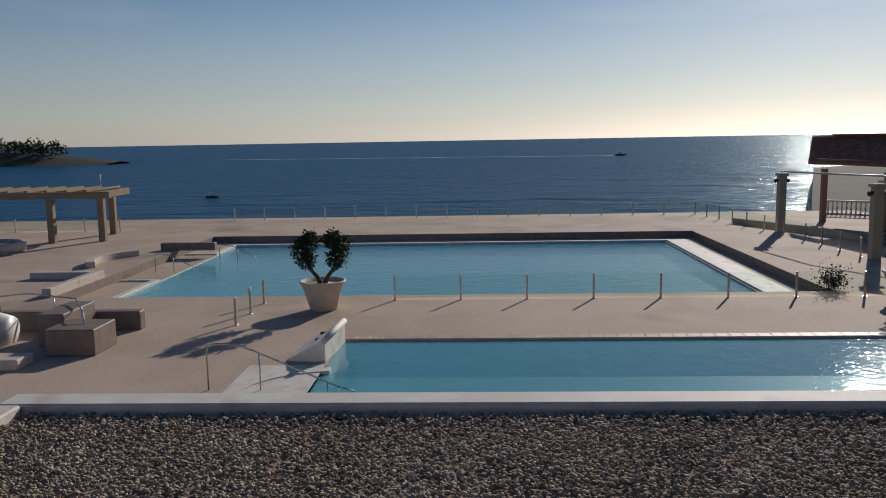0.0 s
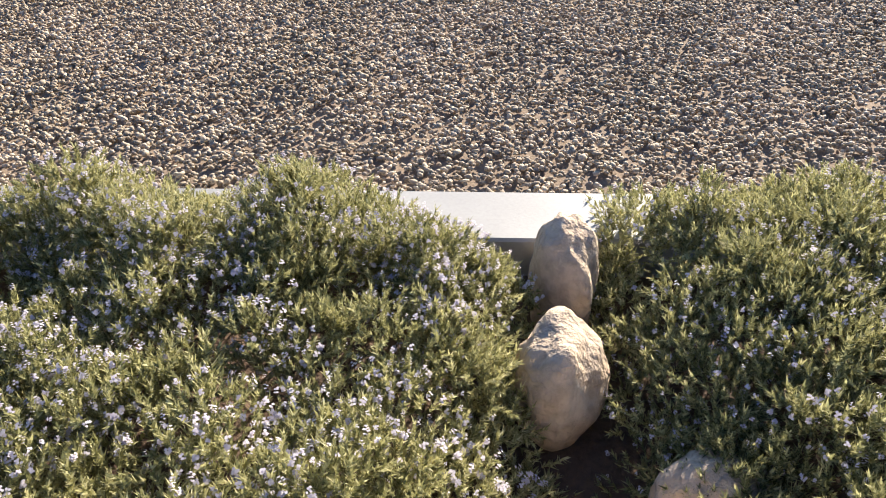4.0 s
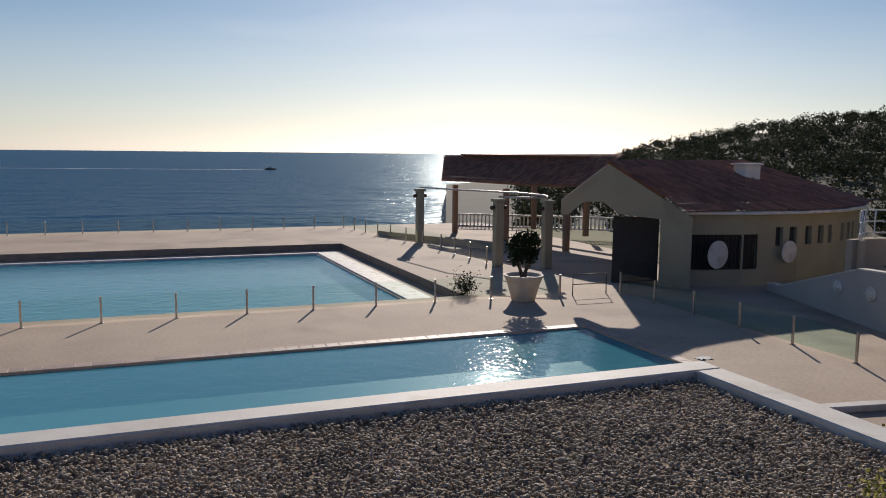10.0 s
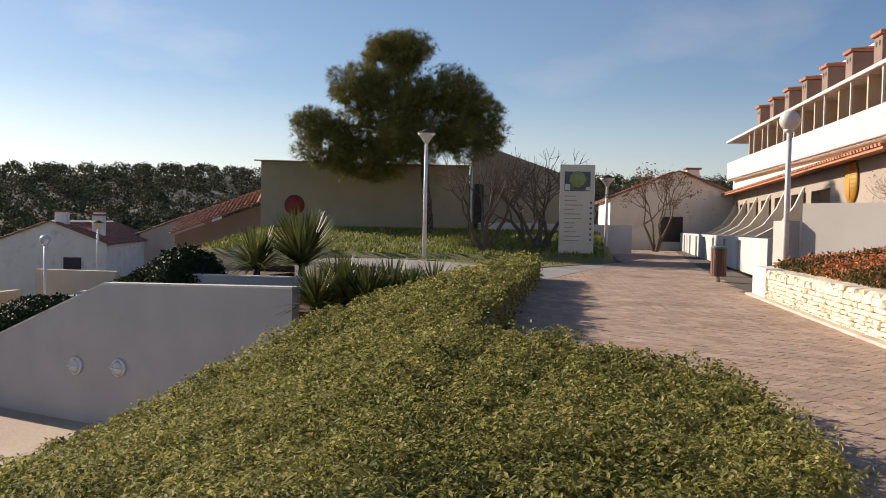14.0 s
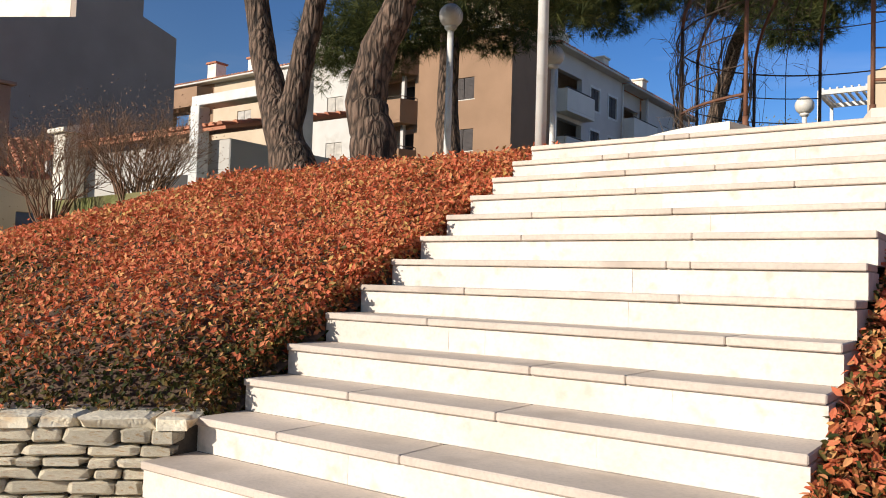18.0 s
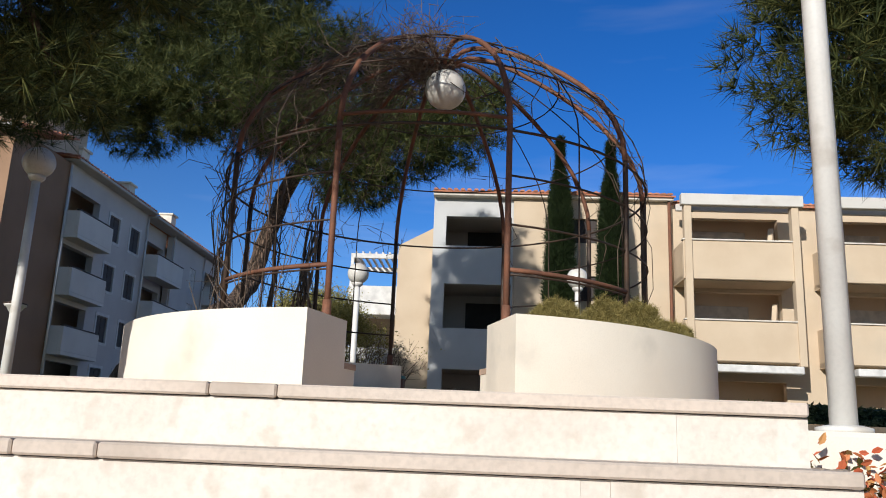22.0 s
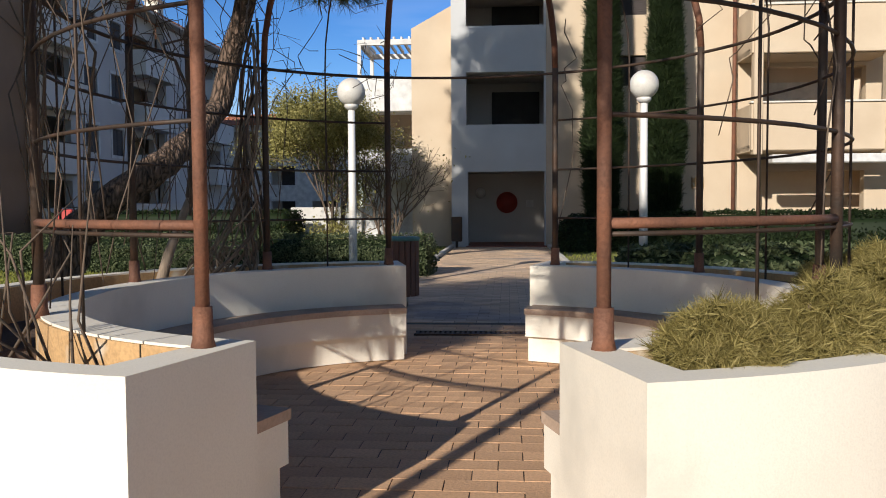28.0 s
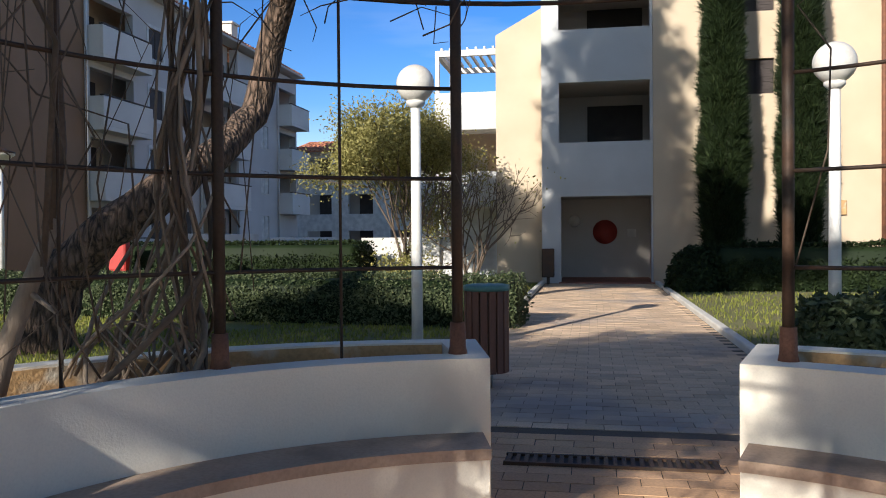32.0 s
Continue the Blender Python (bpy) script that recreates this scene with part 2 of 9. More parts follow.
LEAF = ([(0, 0, 0), (-0.24, 0.35, 0.05), (0.24, 0.35, 0.05), (-0.17, 0.75, 0.0), (0.17, 0.75, 0.0), (0, 1, -0.1), (0, 0.5, -0.04)],
        [(0, 6, 1), (0, 2, 6), (1, 6, 3), (6, 2, 4), (6, 4, 5, 3)])
SMALL_LEAF = ([(0, 0, 0), (0.27, 0.5, 0.05), (0, 1, -0.06), (-0.27, 0.5, 0.05)], [(0, 1, 2), (0, 2, 3)])
BLADE = ([(-0.06, 0, 0), (0.06, 0, 0), (0.05, 0.6, 0.03), (-0.05, 0.6, 0.03), (0, 1, 0)], [(0, 1, 2, 3), (3, 2, 4)])


def tuft_shape(count, width, rise=0.4, seed=1):
    """A tuft of needles that fan out from one point."""
    r, vs, fs = np.random.default_rng(seed), [], []
    for i in range(count):
        d = r.normal(size=3)
        d[2] = abs(d[2]) * rise + 0.15
        d /= np.linalg.norm(d)
        s = np.cross(d, r.normal(size=3))
        s *= width / np.linalg.norm(s)
        k = len(vs)
        vs += [tuple(-s), tuple(s), tuple(d * r.uniform(0.75, 1.1))]
        fs.append((k, k + 1, k + 2))
    return vs, fs


# ---- materials ----
def material(name, colour, second=None, rough=0.8, scale=3.0, fine=70.0, amount=0.5, bump=0.15, metal=0.0, spread=0.0, island=0.0, gloss=0.5, stretch=(1, 1, 1), stain=None, stain_scale=0.6, bump_size=0.01):
    """A surface with broad patches, fine grain and relief; spread varies it from piece to piece, stain adds worn patches."""
    mat = bpy.data.materials.new(name)
    mat.use_nodes = True
    nodes, links = mat.node_tree.nodes, mat.node_tree.links
    shader = nodes["Principled BSDF"]
    coords, mapping = nodes.new("ShaderNodeTexCoord"), nodes.new("ShaderNodeMapping")
    mapping.inputs["Scale"].default_value = stretch
    links.new(coords.outputs["Object"], mapping.inputs["Vector"])

    def grain(size, detail):
        tex = nodes.new("ShaderNodeTexNoise")
        tex.inputs["Scale"].default_value, tex.inputs["Detail"].default_value = size, detail
        links.new(mapping.outputs["Vector"], tex.inputs["Vector"])
        return tex

    def mix(kind, factor, a, b):
        node = nodes.new("ShaderNodeMix")
        node.data_type, node.blend_type = "RGBA", kind
        for slot, value in ((node.inputs[0], factor), (node.inputs[6], a), (node.inputs[7], b)):
            if isinstance(value, bpy.types.NodeSocket):
                links.new(value, slot)
            elif isinstance(value, (int, float)):
                slot.default_value = value
            else:
                slot.default_value = (*value, 1)
        return node.outputs[2]

    def ramp(socket, low, high):
        node = nodes.new("ShaderNodeMapRange")
        node.inputs[1].default_value, node.inputs[2].default_value = low, high
        links.new(socket, node.inputs[0])
        return node.outputs[0]

    second = second or tuple(c * 0.72 for c in colour)
    broad, close = grain(scale, 5), grain(fine, 4)
    result = mix("MIX", ramp(broad.outputs["Fac"], 0.35, 0.65), colour, second)
    result = mix("MIX", ramp(close.outputs["Fac"], 0.42, 0.75), result, mix("MULTIPLY", 1.0, result, tuple([1 - amount * 0.6] * 3)))
    if stain:
        worn = grain(stain_scale, 8)
        result = mix("MIX", ramp(worn.outputs["Fac"], 0.56, 0.72), result, stain)
    if spread or island:
        node = nodes.new("ShaderNodeObjectInfo" if spread else "ShaderNodeNewGeometry")
        pick = node.outputs["Random" if spread else "Random Per Island"]
        value = nodes.new("ShaderNodeMapRange")
        links.new(pick, value.inputs[0])
        k = spread or island
        value.inputs[3].default_value, value.inputs[4].default_value = 1 - k, 1 + k
        hue = nodes.new("ShaderNodeHueSaturation")
        links.new(value.outputs[0], hue.inputs["Value"])
        links.new(result, hue.inputs["Color"])
        result = hue.outputs[0]
    links.new(result, shader.inputs["Base Color"])
    shader.inputs["Roughness"].default_value, shader.inputs["Metallic"].default_value = rough, metal
    shader.inputs["Specular IOR Level"].default_value = gloss
    if bump:
        node = nodes.new("ShaderNodeBump")
        node.inputs["Strength"].default_value, node.inputs["Distance"].default_value = bump, bump_size
        links.new(close.outputs["Fac"], node.inputs["Height"])
        links.new(node.outputs[0], shader.inputs["Normal"])
    return mat


def foliage(name, colours, rough=0.55, through=0.25):
    """Leaves: each one takes its own shade out of a row of colours, and lets some light through."""
    mat = bpy.data.materials.new(name)
    mat.use_nodes = True
    nodes, links = mat.node_tree.nodes, mat.node_tree.links
    shader = nodes["Principled BSDF"]
    info, ramp = nodes.new("ShaderNodeNewGeometry"), nodes.new("ShaderNodeValToRGB")
    coords, noise_tex, blend = nodes.new("ShaderNodeTexCoord"), nodes.new("ShaderNodeTexNoise"), nodes.new("ShaderNodeMath")
    links.new(coords.outputs["Object"], noise_tex.inputs["Vector"])
    noise_tex.inputs["Scale"].default_value = 1.1
    blend.operation, blend.inputs[1].default_value = "MULTIPLY_ADD", 0.75
    links.new(info.outputs["Random Per Island"], blend.inputs[0])
    shift = nodes.new("ShaderNodeMapRange")
    shift.inputs[1].default_value, shift.inputs[2].default_value, shift.inputs[4].default_value = 0.3, 0.7, 0.25
    links.new(noise_tex.outputs["Fac"], shift.inputs[0])
    links.new(shift.outputs[0], blend.inputs[2])
    links.new(blend.outputs[0], ramp.inputs[0])
    while len(ramp.color_ramp.elements) < len(colours):
        ramp.color_ramp.elements.new(0.5)
    for i, (element, c) in enumerate(zip(ramp.color_ramp.elements, colours)):
        element.position, element.color = i / max(1, len(colours) - 1), (*c, 1)
    links.new(ramp.outputs[0], shader.inputs["Base Color"])
    shader.inputs["Roughness"].default_value = rough
    shader.inputs["Specular IOR Level"].default_value = 0.15
    if through:
        leak, add = nodes.new("ShaderNodeBsdfTranslucent"), nodes.new("ShaderNodeMixShader")
        links.new(ramp.outputs[0], leak.inputs[0])
        add.inputs[0].default_value = through
        links.new(shader.outputs[0], add.inputs[1])
        links.new(leak.outputs[0], add.inputs[2])
        links.new(add.outputs[0], nodes["Material Output"].inputs[0])
    return mat


def clear(name, tint, ripple=0.0, scale=3.0, rough=0.02, ior=1.33, strength=1.0, body=None, cloud=0.0):
    """A clear sheet: tinted straight through, mirror-like by Fresnel, with ripples."""
    mat = bpy.data.materials.new(name)
    mat.use_nodes = True
    nodes, links = mat.node_tree.nodes, mat.node_tree.links
    nodes.remove(nodes["Principled BSDF"])
    see, shine, join, edge = (nodes.new("ShaderNode" + k) for k in ("BsdfTransparent", "BsdfGlossy", "MixShader", "Fresnel"))
    see.inputs[0].default_value, shine.inputs["Roughness"].default_value, edge.inputs[0].default_value = (*tint, 1), rough, ior
    under = see
    if body:
        milk, under = nodes.new("ShaderNodeBsdfDiffuse"), nodes.new("ShaderNodeMixShader")
        milk.inputs[0].default_value, under.inputs[0].default_value = (*body, 1), cloud
        links.new(see.outputs[0], under.inputs[1])
        links.new(milk.outputs[0], under.inputs[2])
    if ripple:
        coords = nodes.new("ShaderNodeTexCoord")
        small, wide, both, bump = nodes.new("ShaderNodeTexNoise"), nodes.new("ShaderNodeTexNoise"), nodes.new("ShaderNodeMath"), nodes.new("ShaderNodeBump")
        small.inputs["Scale"].default_value, wide.inputs["Scale"].default_value = scale * 4, scale
        for tex in (small, wide):
            tex.inputs["Detail"].default_value = 3
            links.new(coords.outputs["Object"], tex.inputs["Vector"])
        both.operation, both.inputs[1].default_value = "MULTIPLY_ADD", 0.4
        links.new(small.outputs["Fac"], both.inputs[0])
        links.new(wide.outputs["Fac"], both.inputs[2])
        links.new(both.outputs[0], bump.inputs["Height"])
        bump.inputs["Strength"].default_value, bump.inputs["Distance"].default_value = strength, ripple
        links.new(bump.outputs[0], shine.inputs["Normal"])
        links.new(bump.outputs[0], edge.inputs["Normal"])
    links.new(edge.outputs[0], join.inputs[0])
    links.new(under.outputs[0], join.inputs[1])
    links.new(shine.outputs[0], join.inputs[2])
    links.new(join.outputs[0], nodes["Material Output"].inputs[0])
    return mat


WHITE_WALL = material("white_render", (0.83, 0.77, 0.65), (0.77, 0.7, 0.58), 0.9, 1.2, 120, 0.12, 0.25, stain=(0.6, 0.55, 0.46), stain_scale=1.4, bump_size=0.004)
CREAM_WALL = material("cream_render", (0.6, 0.48, 0.34), (0.54, 0.42, 0.29), 0.9, 0.8, 90, 0.12, 0.25, stain=(0.5, 0.41, 0.3), stain_scale=0.5)
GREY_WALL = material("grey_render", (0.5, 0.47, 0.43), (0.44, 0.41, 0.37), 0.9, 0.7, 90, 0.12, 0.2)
BROWN_WALL = material("brown_render", (0.33, 0.2, 0.12), (0.28, 0.17, 0.1), 0.9, 0.7, 90, 0.15, 0.2)
TAN_WALL = material("tan_render", (0.4, 0.34, 0.22), (0.34, 0.29, 0.19), 0.9, 0.6, 80, 0.15, 0.2, stain=(0.28, 0.23, 0.15), stain_scale=0.4)
PAVING = material("deck_stone", (0.52, 0.4, 0.29), (0.43, 0.32, 0.23), 0.85, 0.35, 9, 0.3, 0.2, stain=(0.27, 0.2, 0.15), stain_scale=0.2)
COPING = material("white_stone", (0.72, 0.68, 0.6), (0.62, 0.57, 0.49), 0.7, 2.5, 60, 0.2, 0.12, stain=(0.48, 0.42, 0.34), stain_scale=1.8)
DARK_TILE = material("dark_tile", (0.24, 0.18, 0.14), None, 0.6, 2, 30, 0.4, 0.2)
POOL_FLOOR = material("pool_mosaic", (0.42, 0.78, 0.8), (0.36, 0.72, 0.76), 0.5, 0.3, 40, 0.15, 0.05)
POOL_WATER = clear("pool_water", (0.74, 0.95, 0.96), 0.02, 1.6, 0.05, 1.31, body=(0.07, 0.29, 0.37), cloud=0.86)
GREEN_GLASS = clear("green_glass", (0.66, 0.84, 0.78), 0.0, 1, 0.01, 1.45)
GLASS = clear("pale_glass", (0.86, 0.94, 0.91), 0.0, 1, 0.01, 1.45)
METAL = material("brushed_steel", (0.55, 0.53, 0.5), None, 0.3, 5, 100, 0.2, 0.03, 1.0)
ROOF_TILE = material("roof_tile", (0.36, 0.165, 0.1), (0.28, 0.125, 0.075), 0.85, 2, 40, 0.4, 0.3, island=0.3)
LAMP_WHITE = material("white_enamel", (0.75, 0.73, 0.68), (0.68, 0.65, 0.6), 0.45, 3, 60, 0.1, 0.05, stain=(0.45, 0.4, 0.33), stain_scale=3)
GLOBE = material("opal_globe", (0.72, 0.69, 0.62), (0.62, 0.57, 0.5), 0.35, 4, 50, 0.2, 0.02)
RUST = material("rusty_steel", (0.26, 0.11, 0.06), (0.17, 0.08, 0.05), 0.75, 6, 90, 0.5, 0.3, 0.3)
DARK_STEEL = material("dark_steel", (0.06, 0.045, 0.035), (0.09, 0.05, 0.03), 0.6, 6, 80, 0.4, 0.2, 0.4)
STAIR_STONE = material("stair_limestone", (0.72, 0.66, 0.58), (0.64, 0.57, 0.49), 0.75, 2.2, 50, 0.2, 0.25, spread=0.05, stain=(0.54, 0.47, 0.39), stain_scale=11)
NOSING = material("nosing_limestone", (0.62, 0.52, 0.43), (0.54, 0.45, 0.37), 0.7, 3, 60, 0.25, 0.15, spread=0.07, stain=(0.42, 0.34, 0.27), stain_scale=2)
PAVER = material("path_paver", (0.46, 0.33, 0.24), (0.38, 0.26, 0.18), 0.9, 1.2, 60, 0.45, 0.4, island=0.18, stain=(0.2, 0.15, 0.1), stain_scale=0.5)
RED_PAVER = material("red_paver", (0.64, 0.39, 0.215), (0.54, 0.32, 0.175), 0.9, 1.5, 60, 0.4, 0.3, island=0.2, stain=(0.2, 0.12, 0.08), stain_scale=0.6)
JOINT = material("sand_joint", (0.13, 0.1, 0.07), None, 0.95, 3, 60, 0.4, 0.3)
SOIL = material("soil", (0.13, 0.08, 0.05), (0.09, 0.055, 0.035), 0.95, 4, 40, 0.5, 0.6, bump_size=0.03)
def bark_material():
    """Thick plates of bark between dark upright furrows."""
    mat = bpy.data.materials.new("bark")
    mat.use_nodes = True
    nodes, links = mat.node_tree.nodes, mat.node_tree.links
    shader = nodes["Principled BSDF"]
    coords, mapping, plates, grain, bend, tone, height, bump = (nodes.new("ShaderNode" + k) for k in ("TexCoord", "Mapping", "TexVoronoi", "TexNoise", "MixRGB", "ValToRGB", "Math", "Bump"))
    mapping.inputs["Scale"].default_value = (1, 1, 0.28)
    plates.feature, plates.inputs["Scale"].default_value = "DISTANCE_TO_EDGE", 14
    grain.inputs["Scale"].default_value, grain.inputs["Detail"].default_value = 18, 6
    bend.inputs[0].default_value = 0.06
    links.new(coords.outputs["Object"], mapping.inputs[0])
    links.new(mapping.outputs[0], grain.inputs["Vector"])
    links.new(mapping.outputs[0], bend.inputs[1])
    links.new(grain.outputs["Color"], bend.inputs[2])
    links.new(bend.outputs[0], plates.inputs["Vector"])
    height.operation, height.inputs[1].default_value = "MULTIPLY_ADD", 1.6
    links.new(plates.outputs["Distance"], height.inputs[0])
    links.new(grain.outputs["Fac"], height.inputs[2])
    links.new(height.outputs[0], tone.inputs[0])
    for (place, c), element in zip(((0.42, (0.02, 0.014, 0.01)), (0.62, (0.085, 0.055, 0.036))), tone.color_ramp.elements):
        element.position, element.color = place, (*c, 1)
    tone.color_ramp.elements.new(0.95).color = (0.2, 0.13, 0.09, 1)
    links.new(tone.outputs[0], shader.inputs["Base Color"])
    shader.inputs["Roughness"].default_value = 0.95
    bump.inputs["Strength"].default_value, bump.inputs["Distance"].default_value = 1.0, 0.05
    links.new(height.outputs[0], bump.inputs["Height"])
    links.new(bump.outputs[0], shader.inputs["Normal"])
    return mat


BARK = bark_material()
VINE = material("vine_wood", (0.17, 0.12, 0.085), (0.11, 0.08, 0.055), 0.9, 6, 50, 0.4, 0.4)
RUBBLE = material("rubble_stone", (0.74, 0.66, 0.5), (0.64, 0.55, 0.4), 0.9, 9, 45, 0.4, 0.7, spread=0.3, stain=(0.5, 0.32, 0.16), stain_scale=5, bump_size=0.015)
ROCK = material("rock", (0.56, 0.43, 0.31), (0.45, 0.36, 0.27), 0.95, 5, 28, 0.5, 0.9, stain=(0.62, 0.55, 0.46), stain_scale=4, bump_size=0.03)
PEBBLE = material("pebbles", (0.44, 0.355, 0.26), (0.33, 0.265, 0.185), 0.85, 1.5, 120, 0.3, 0.2, island=0.45)
LAWN = material("lawn_soil", (0.16, 0.17, 0.045), (0.19, 0.16, 0.07), 0.95, 2, 60, 0.5, 0.6, bump_size=0.02)
WOOD = material("bin_wood", (0.2, 0.085, 0.05), (0.15, 0.06, 0.035), 0.6, 3, 60, 0.4, 0.3, stretch=(8, 8, 0.6))
# near-black fill that stands in for the unlit depth of openings
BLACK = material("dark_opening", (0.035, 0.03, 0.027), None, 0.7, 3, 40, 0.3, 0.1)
GREEN_LEAF = foliage("hedge_leaves", [(0.055, 0.06, 0.017), (0.18, 0.18, 0.048), (0.36, 0.33, 0.1), (0.55, 0.48, 0.18)], 0.65, 0.4)
RED_LEAF = foliage("red_leaves", [(0.16, 0.13, 0.035), (0.4, 0.15, 0.05), (0.58, 0.13, 0.06), (0.68, 0.2, 0.1), (0.72, 0.34, 0.14), (0.6, 0.46, 0.13)], 0.6, 0.3)
PINE_LEAF = foliage("pine_needles", [(0.014, 0.022, 0.008), (0.036, 0.048, 0.016), (0.08, 0.092, 0.027), (0.15, 0.14, 0.042)], 0.6, 0.16)
# yellower copy of the pine needles, with sunlight put into the colour
SUNLIT_PINE = foliage("sunlit_pine_needles", [(0.05, 0.055, 0.015), (0.12, 0.12, 0.03), (0.22, 0.2, 0.05), (0.3, 0.25, 0.07)], 0.7, 0.2)
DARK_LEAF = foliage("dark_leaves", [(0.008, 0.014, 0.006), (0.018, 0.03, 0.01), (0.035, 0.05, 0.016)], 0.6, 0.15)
ROSEMARY = foliage("rosemary_needles", [(0.085, 0.09, 0.04), (0.25, 0.25, 0.11), (0.46, 0.44, 0.21), (0.64, 0.6, 0.37)], 0.6, 0.42)
FLOWER = foliage("rosemary_flowers", [(0.5, 0.46, 0.56), (0.62, 0.58, 0.65), (0.7, 0.66, 0.69)], 0.8, 0.4)
OLIVE_LEAF = foliage("olive_leaves", [(0.13, 0.12, 0.04), (0.3, 0.27, 0.09), (0.46, 0.41, 0.16)], 0.5, 0.2)
TWIG = foliage("bare_twigs", [(0.13, 0.08, 0.05), (0.22, 0.13, 0.08), (0.3, 0.19, 0.12)], 0.9, 0.0)
# ---- the sea, the pool terrace and what stands on it ----
FLAT = lambda x, y, z: pose(x, y, z, -90)      # lays a wall down: its x stays x, its height runs along y


def sea_material():
    mat = bpy.data.materials.new("sea")
    mat.use_nodes = True
    nodes, links = mat.node_tree.nodes, mat.node_tree.links
    nodes.remove(nodes["Principled BSDF"])
    deep_water, shine, join, edge, part_of = (nodes.new("ShaderNode" + k) for k in ("BsdfDiffuse", "BsdfGlossy", "MixShader", "Fresnel", "Math"))
    deep_water.inputs[0].default_value = (0.008, 0.064, 0.145, 1)
    shine.inputs[0].default_value, shine.inputs["Roughness"].default_value = (0.8, 0.95, 1, 1), 0.2
    edge.inputs[0].default_value = 1.33
    part_of.operation, part_of.inputs[1].default_value = "MULTIPLY", 0.26
    coords = nodes.new("ShaderNodeTexCoord")
    last = None
    for size, amount in ((0.035, 3.2), (0.11, 1.5), (0.5, 0.4)):
        mapping, tex, bump = nodes.new("ShaderNodeMapping"), nodes.new("ShaderNodeTexNoise"), nodes.new("ShaderNodeBump")
        mapping.inputs["Scale"].default_value = (size * 0.6, size * 1.5, size)
        tex.inputs["Scale"].default_value, tex.inputs["Detail"].default_value = 1.0, 4
        bump.inputs["Strength"].default_value, bump.inputs["Distance"].default_value = 0.9, amount
        links.new(coords.outputs["Object"], mapping.inputs[0])
        links.new(mapping.outputs[0], tex.inputs[0])
        links.new(tex.outputs["Fac"], bump.inputs["Height"])
        if last:
            links.new(last.outputs[0], bump.inputs["Normal"])
        last = bump
    for node in (shine, edge):
        links.new(last.outputs[0], node.inputs["Normal"])
    links.new(edge.outputs[0], part_of.inputs[0])
    links.new(part_of.outputs[0], join.inputs[0])
    links.new(deep_water.outputs[0], join.inputs[1])
    links.new(shine.outputs[0], join.inputs[2])
    links.new(join.outputs[0], nodes["Material Output"].inputs[0])
    return mat


SEA_LEVEL = -12.0
setting("water", Shape().add([(-4900, 40, SEA_LEVEL), (4900, 40, SEA_LEVEL), (4900, 4900, SEA_LEVEL), (-4900, 4900, SEA_LEVEL)], [(0, 1, 2, 3)]), sea_material(),
        None, "dark blue rippled sea reaching the horizon", "sea")

# ground under the whole place, one sheet
setting("ground", Shape().add([(-900, -900, -9.5), (900, -900, -9.5), (900, 62, -9.5), (-900, 62, -9.5), (-900, 64, -14), (900, 64, -14)],
                              [(0, 1, 2, 3), (3, 2, 5, 4)]), SOIL, None, "dry brown soil below the terraces", "ground")

BIG = (-16.4, 13.0, 30.0, 49.7)        # sunken surround of the big pool
BASIN = (-14.5, 11.0, 31.2, 48.0)
LAP = (-4.0, 14.5, 11.5, 23.2)
deck = Shape()
deck.wall(88, 55.5, 0.5, [(BIG[0] + 60, BIG[1] + 60, BIG[2] - 6, BIG[3] - 6), (LAP[0] + 60, LAP[1] + 60, LAP[2] - 6, LAP[3] - 6)], FLAT(-60, 6, DECK))
setting("pavement", deck, PAVING, None, "sun-bleached beige stamped pool deck", "pavement")
setting("wall_sea", Shape().box(-60, 28, 61.0, 61.5, -13, DECK - 0.5), CREAM_WALL, None, "plain sea wall below the pool deck", "wall")
side = Shape()
side.box(BIG[0], BIG[1], BIG[3] - 0.006, BIG[3] + 0.3, DECK - 0.9, DECK - 0.004)
side.box(BIG[1] - 0.006, BIG[1] + 0.3, BIG[2], BIG[3] + 0.3, DECK - 0.9, DECK - 0.004)
side.box(BIG[0] - 0.3, BIG[0] + 0.006, BIG[2], BIG[3] + 0.3, DECK - 0.9, DECK - 0.004)
side.box(BIG[0] - 0.3, BIG[1] + 0.3, BIG[2] - 0.3, BIG[2] + 0.006, DECK - 0.9, DECK - 0.004)
setting("wall_pool_surround", side, DARK_TILE, None, "dark tiled step round the sunken pool", "wall")
ledge = Shape()
ledge.wall(BIG[1] - BIG[0], BIG[3] - BIG[2], 0.2, [(BASIN[0] - BIG[0], BASIN[1] - BIG[0], BASIN[2] - BIG[2], BASIN[3] - BIG[2])], FLAT(BIG[0], BIG[2], DECK - 0.4))
setting("floor_pool_surround", ledge, PAVING, None, "grey walkway round the big pool", "floor")
rim = Shape()
rim.box(BASIN[1] + 0.1, BASIN[1] + 1.25, BASIN[2], BASIN[3], DECK - 0.42, DECK - 0.33, 0.02)
rim.box(BASIN[0], BASIN[1] + 1.25, BASIN[3], BASIN[3] + 0.35, DECK - 0.42, DECK - 0.33, 0.02)
rim.box(BASIN[0] - 0.35, BASIN[0], BASIN[3] - 3.4, BASIN[3] + 0.35, DECK - 0.42, DECK - 0.33, 0.02)
rim.box(BASIN[0] - 1.8, BASIN[0], BASIN[3] - 3.7, BASIN[3] - 3.4, DECK - 0.42, DECK - 0.33, 0.02)
rim.box(BASIN[0] - 0.35, BASIN[0], BASIN[2], BASIN[2] + 4.6, DECK - 0.42, DECK - 0.33, 0.02)
rim.box(BASIN[0] - 1.8, BASIN[0], BASIN[2] + 4.6, BASIN[2] + 4.85, DECK - 0.42, DECK - 0.33, 0.02)
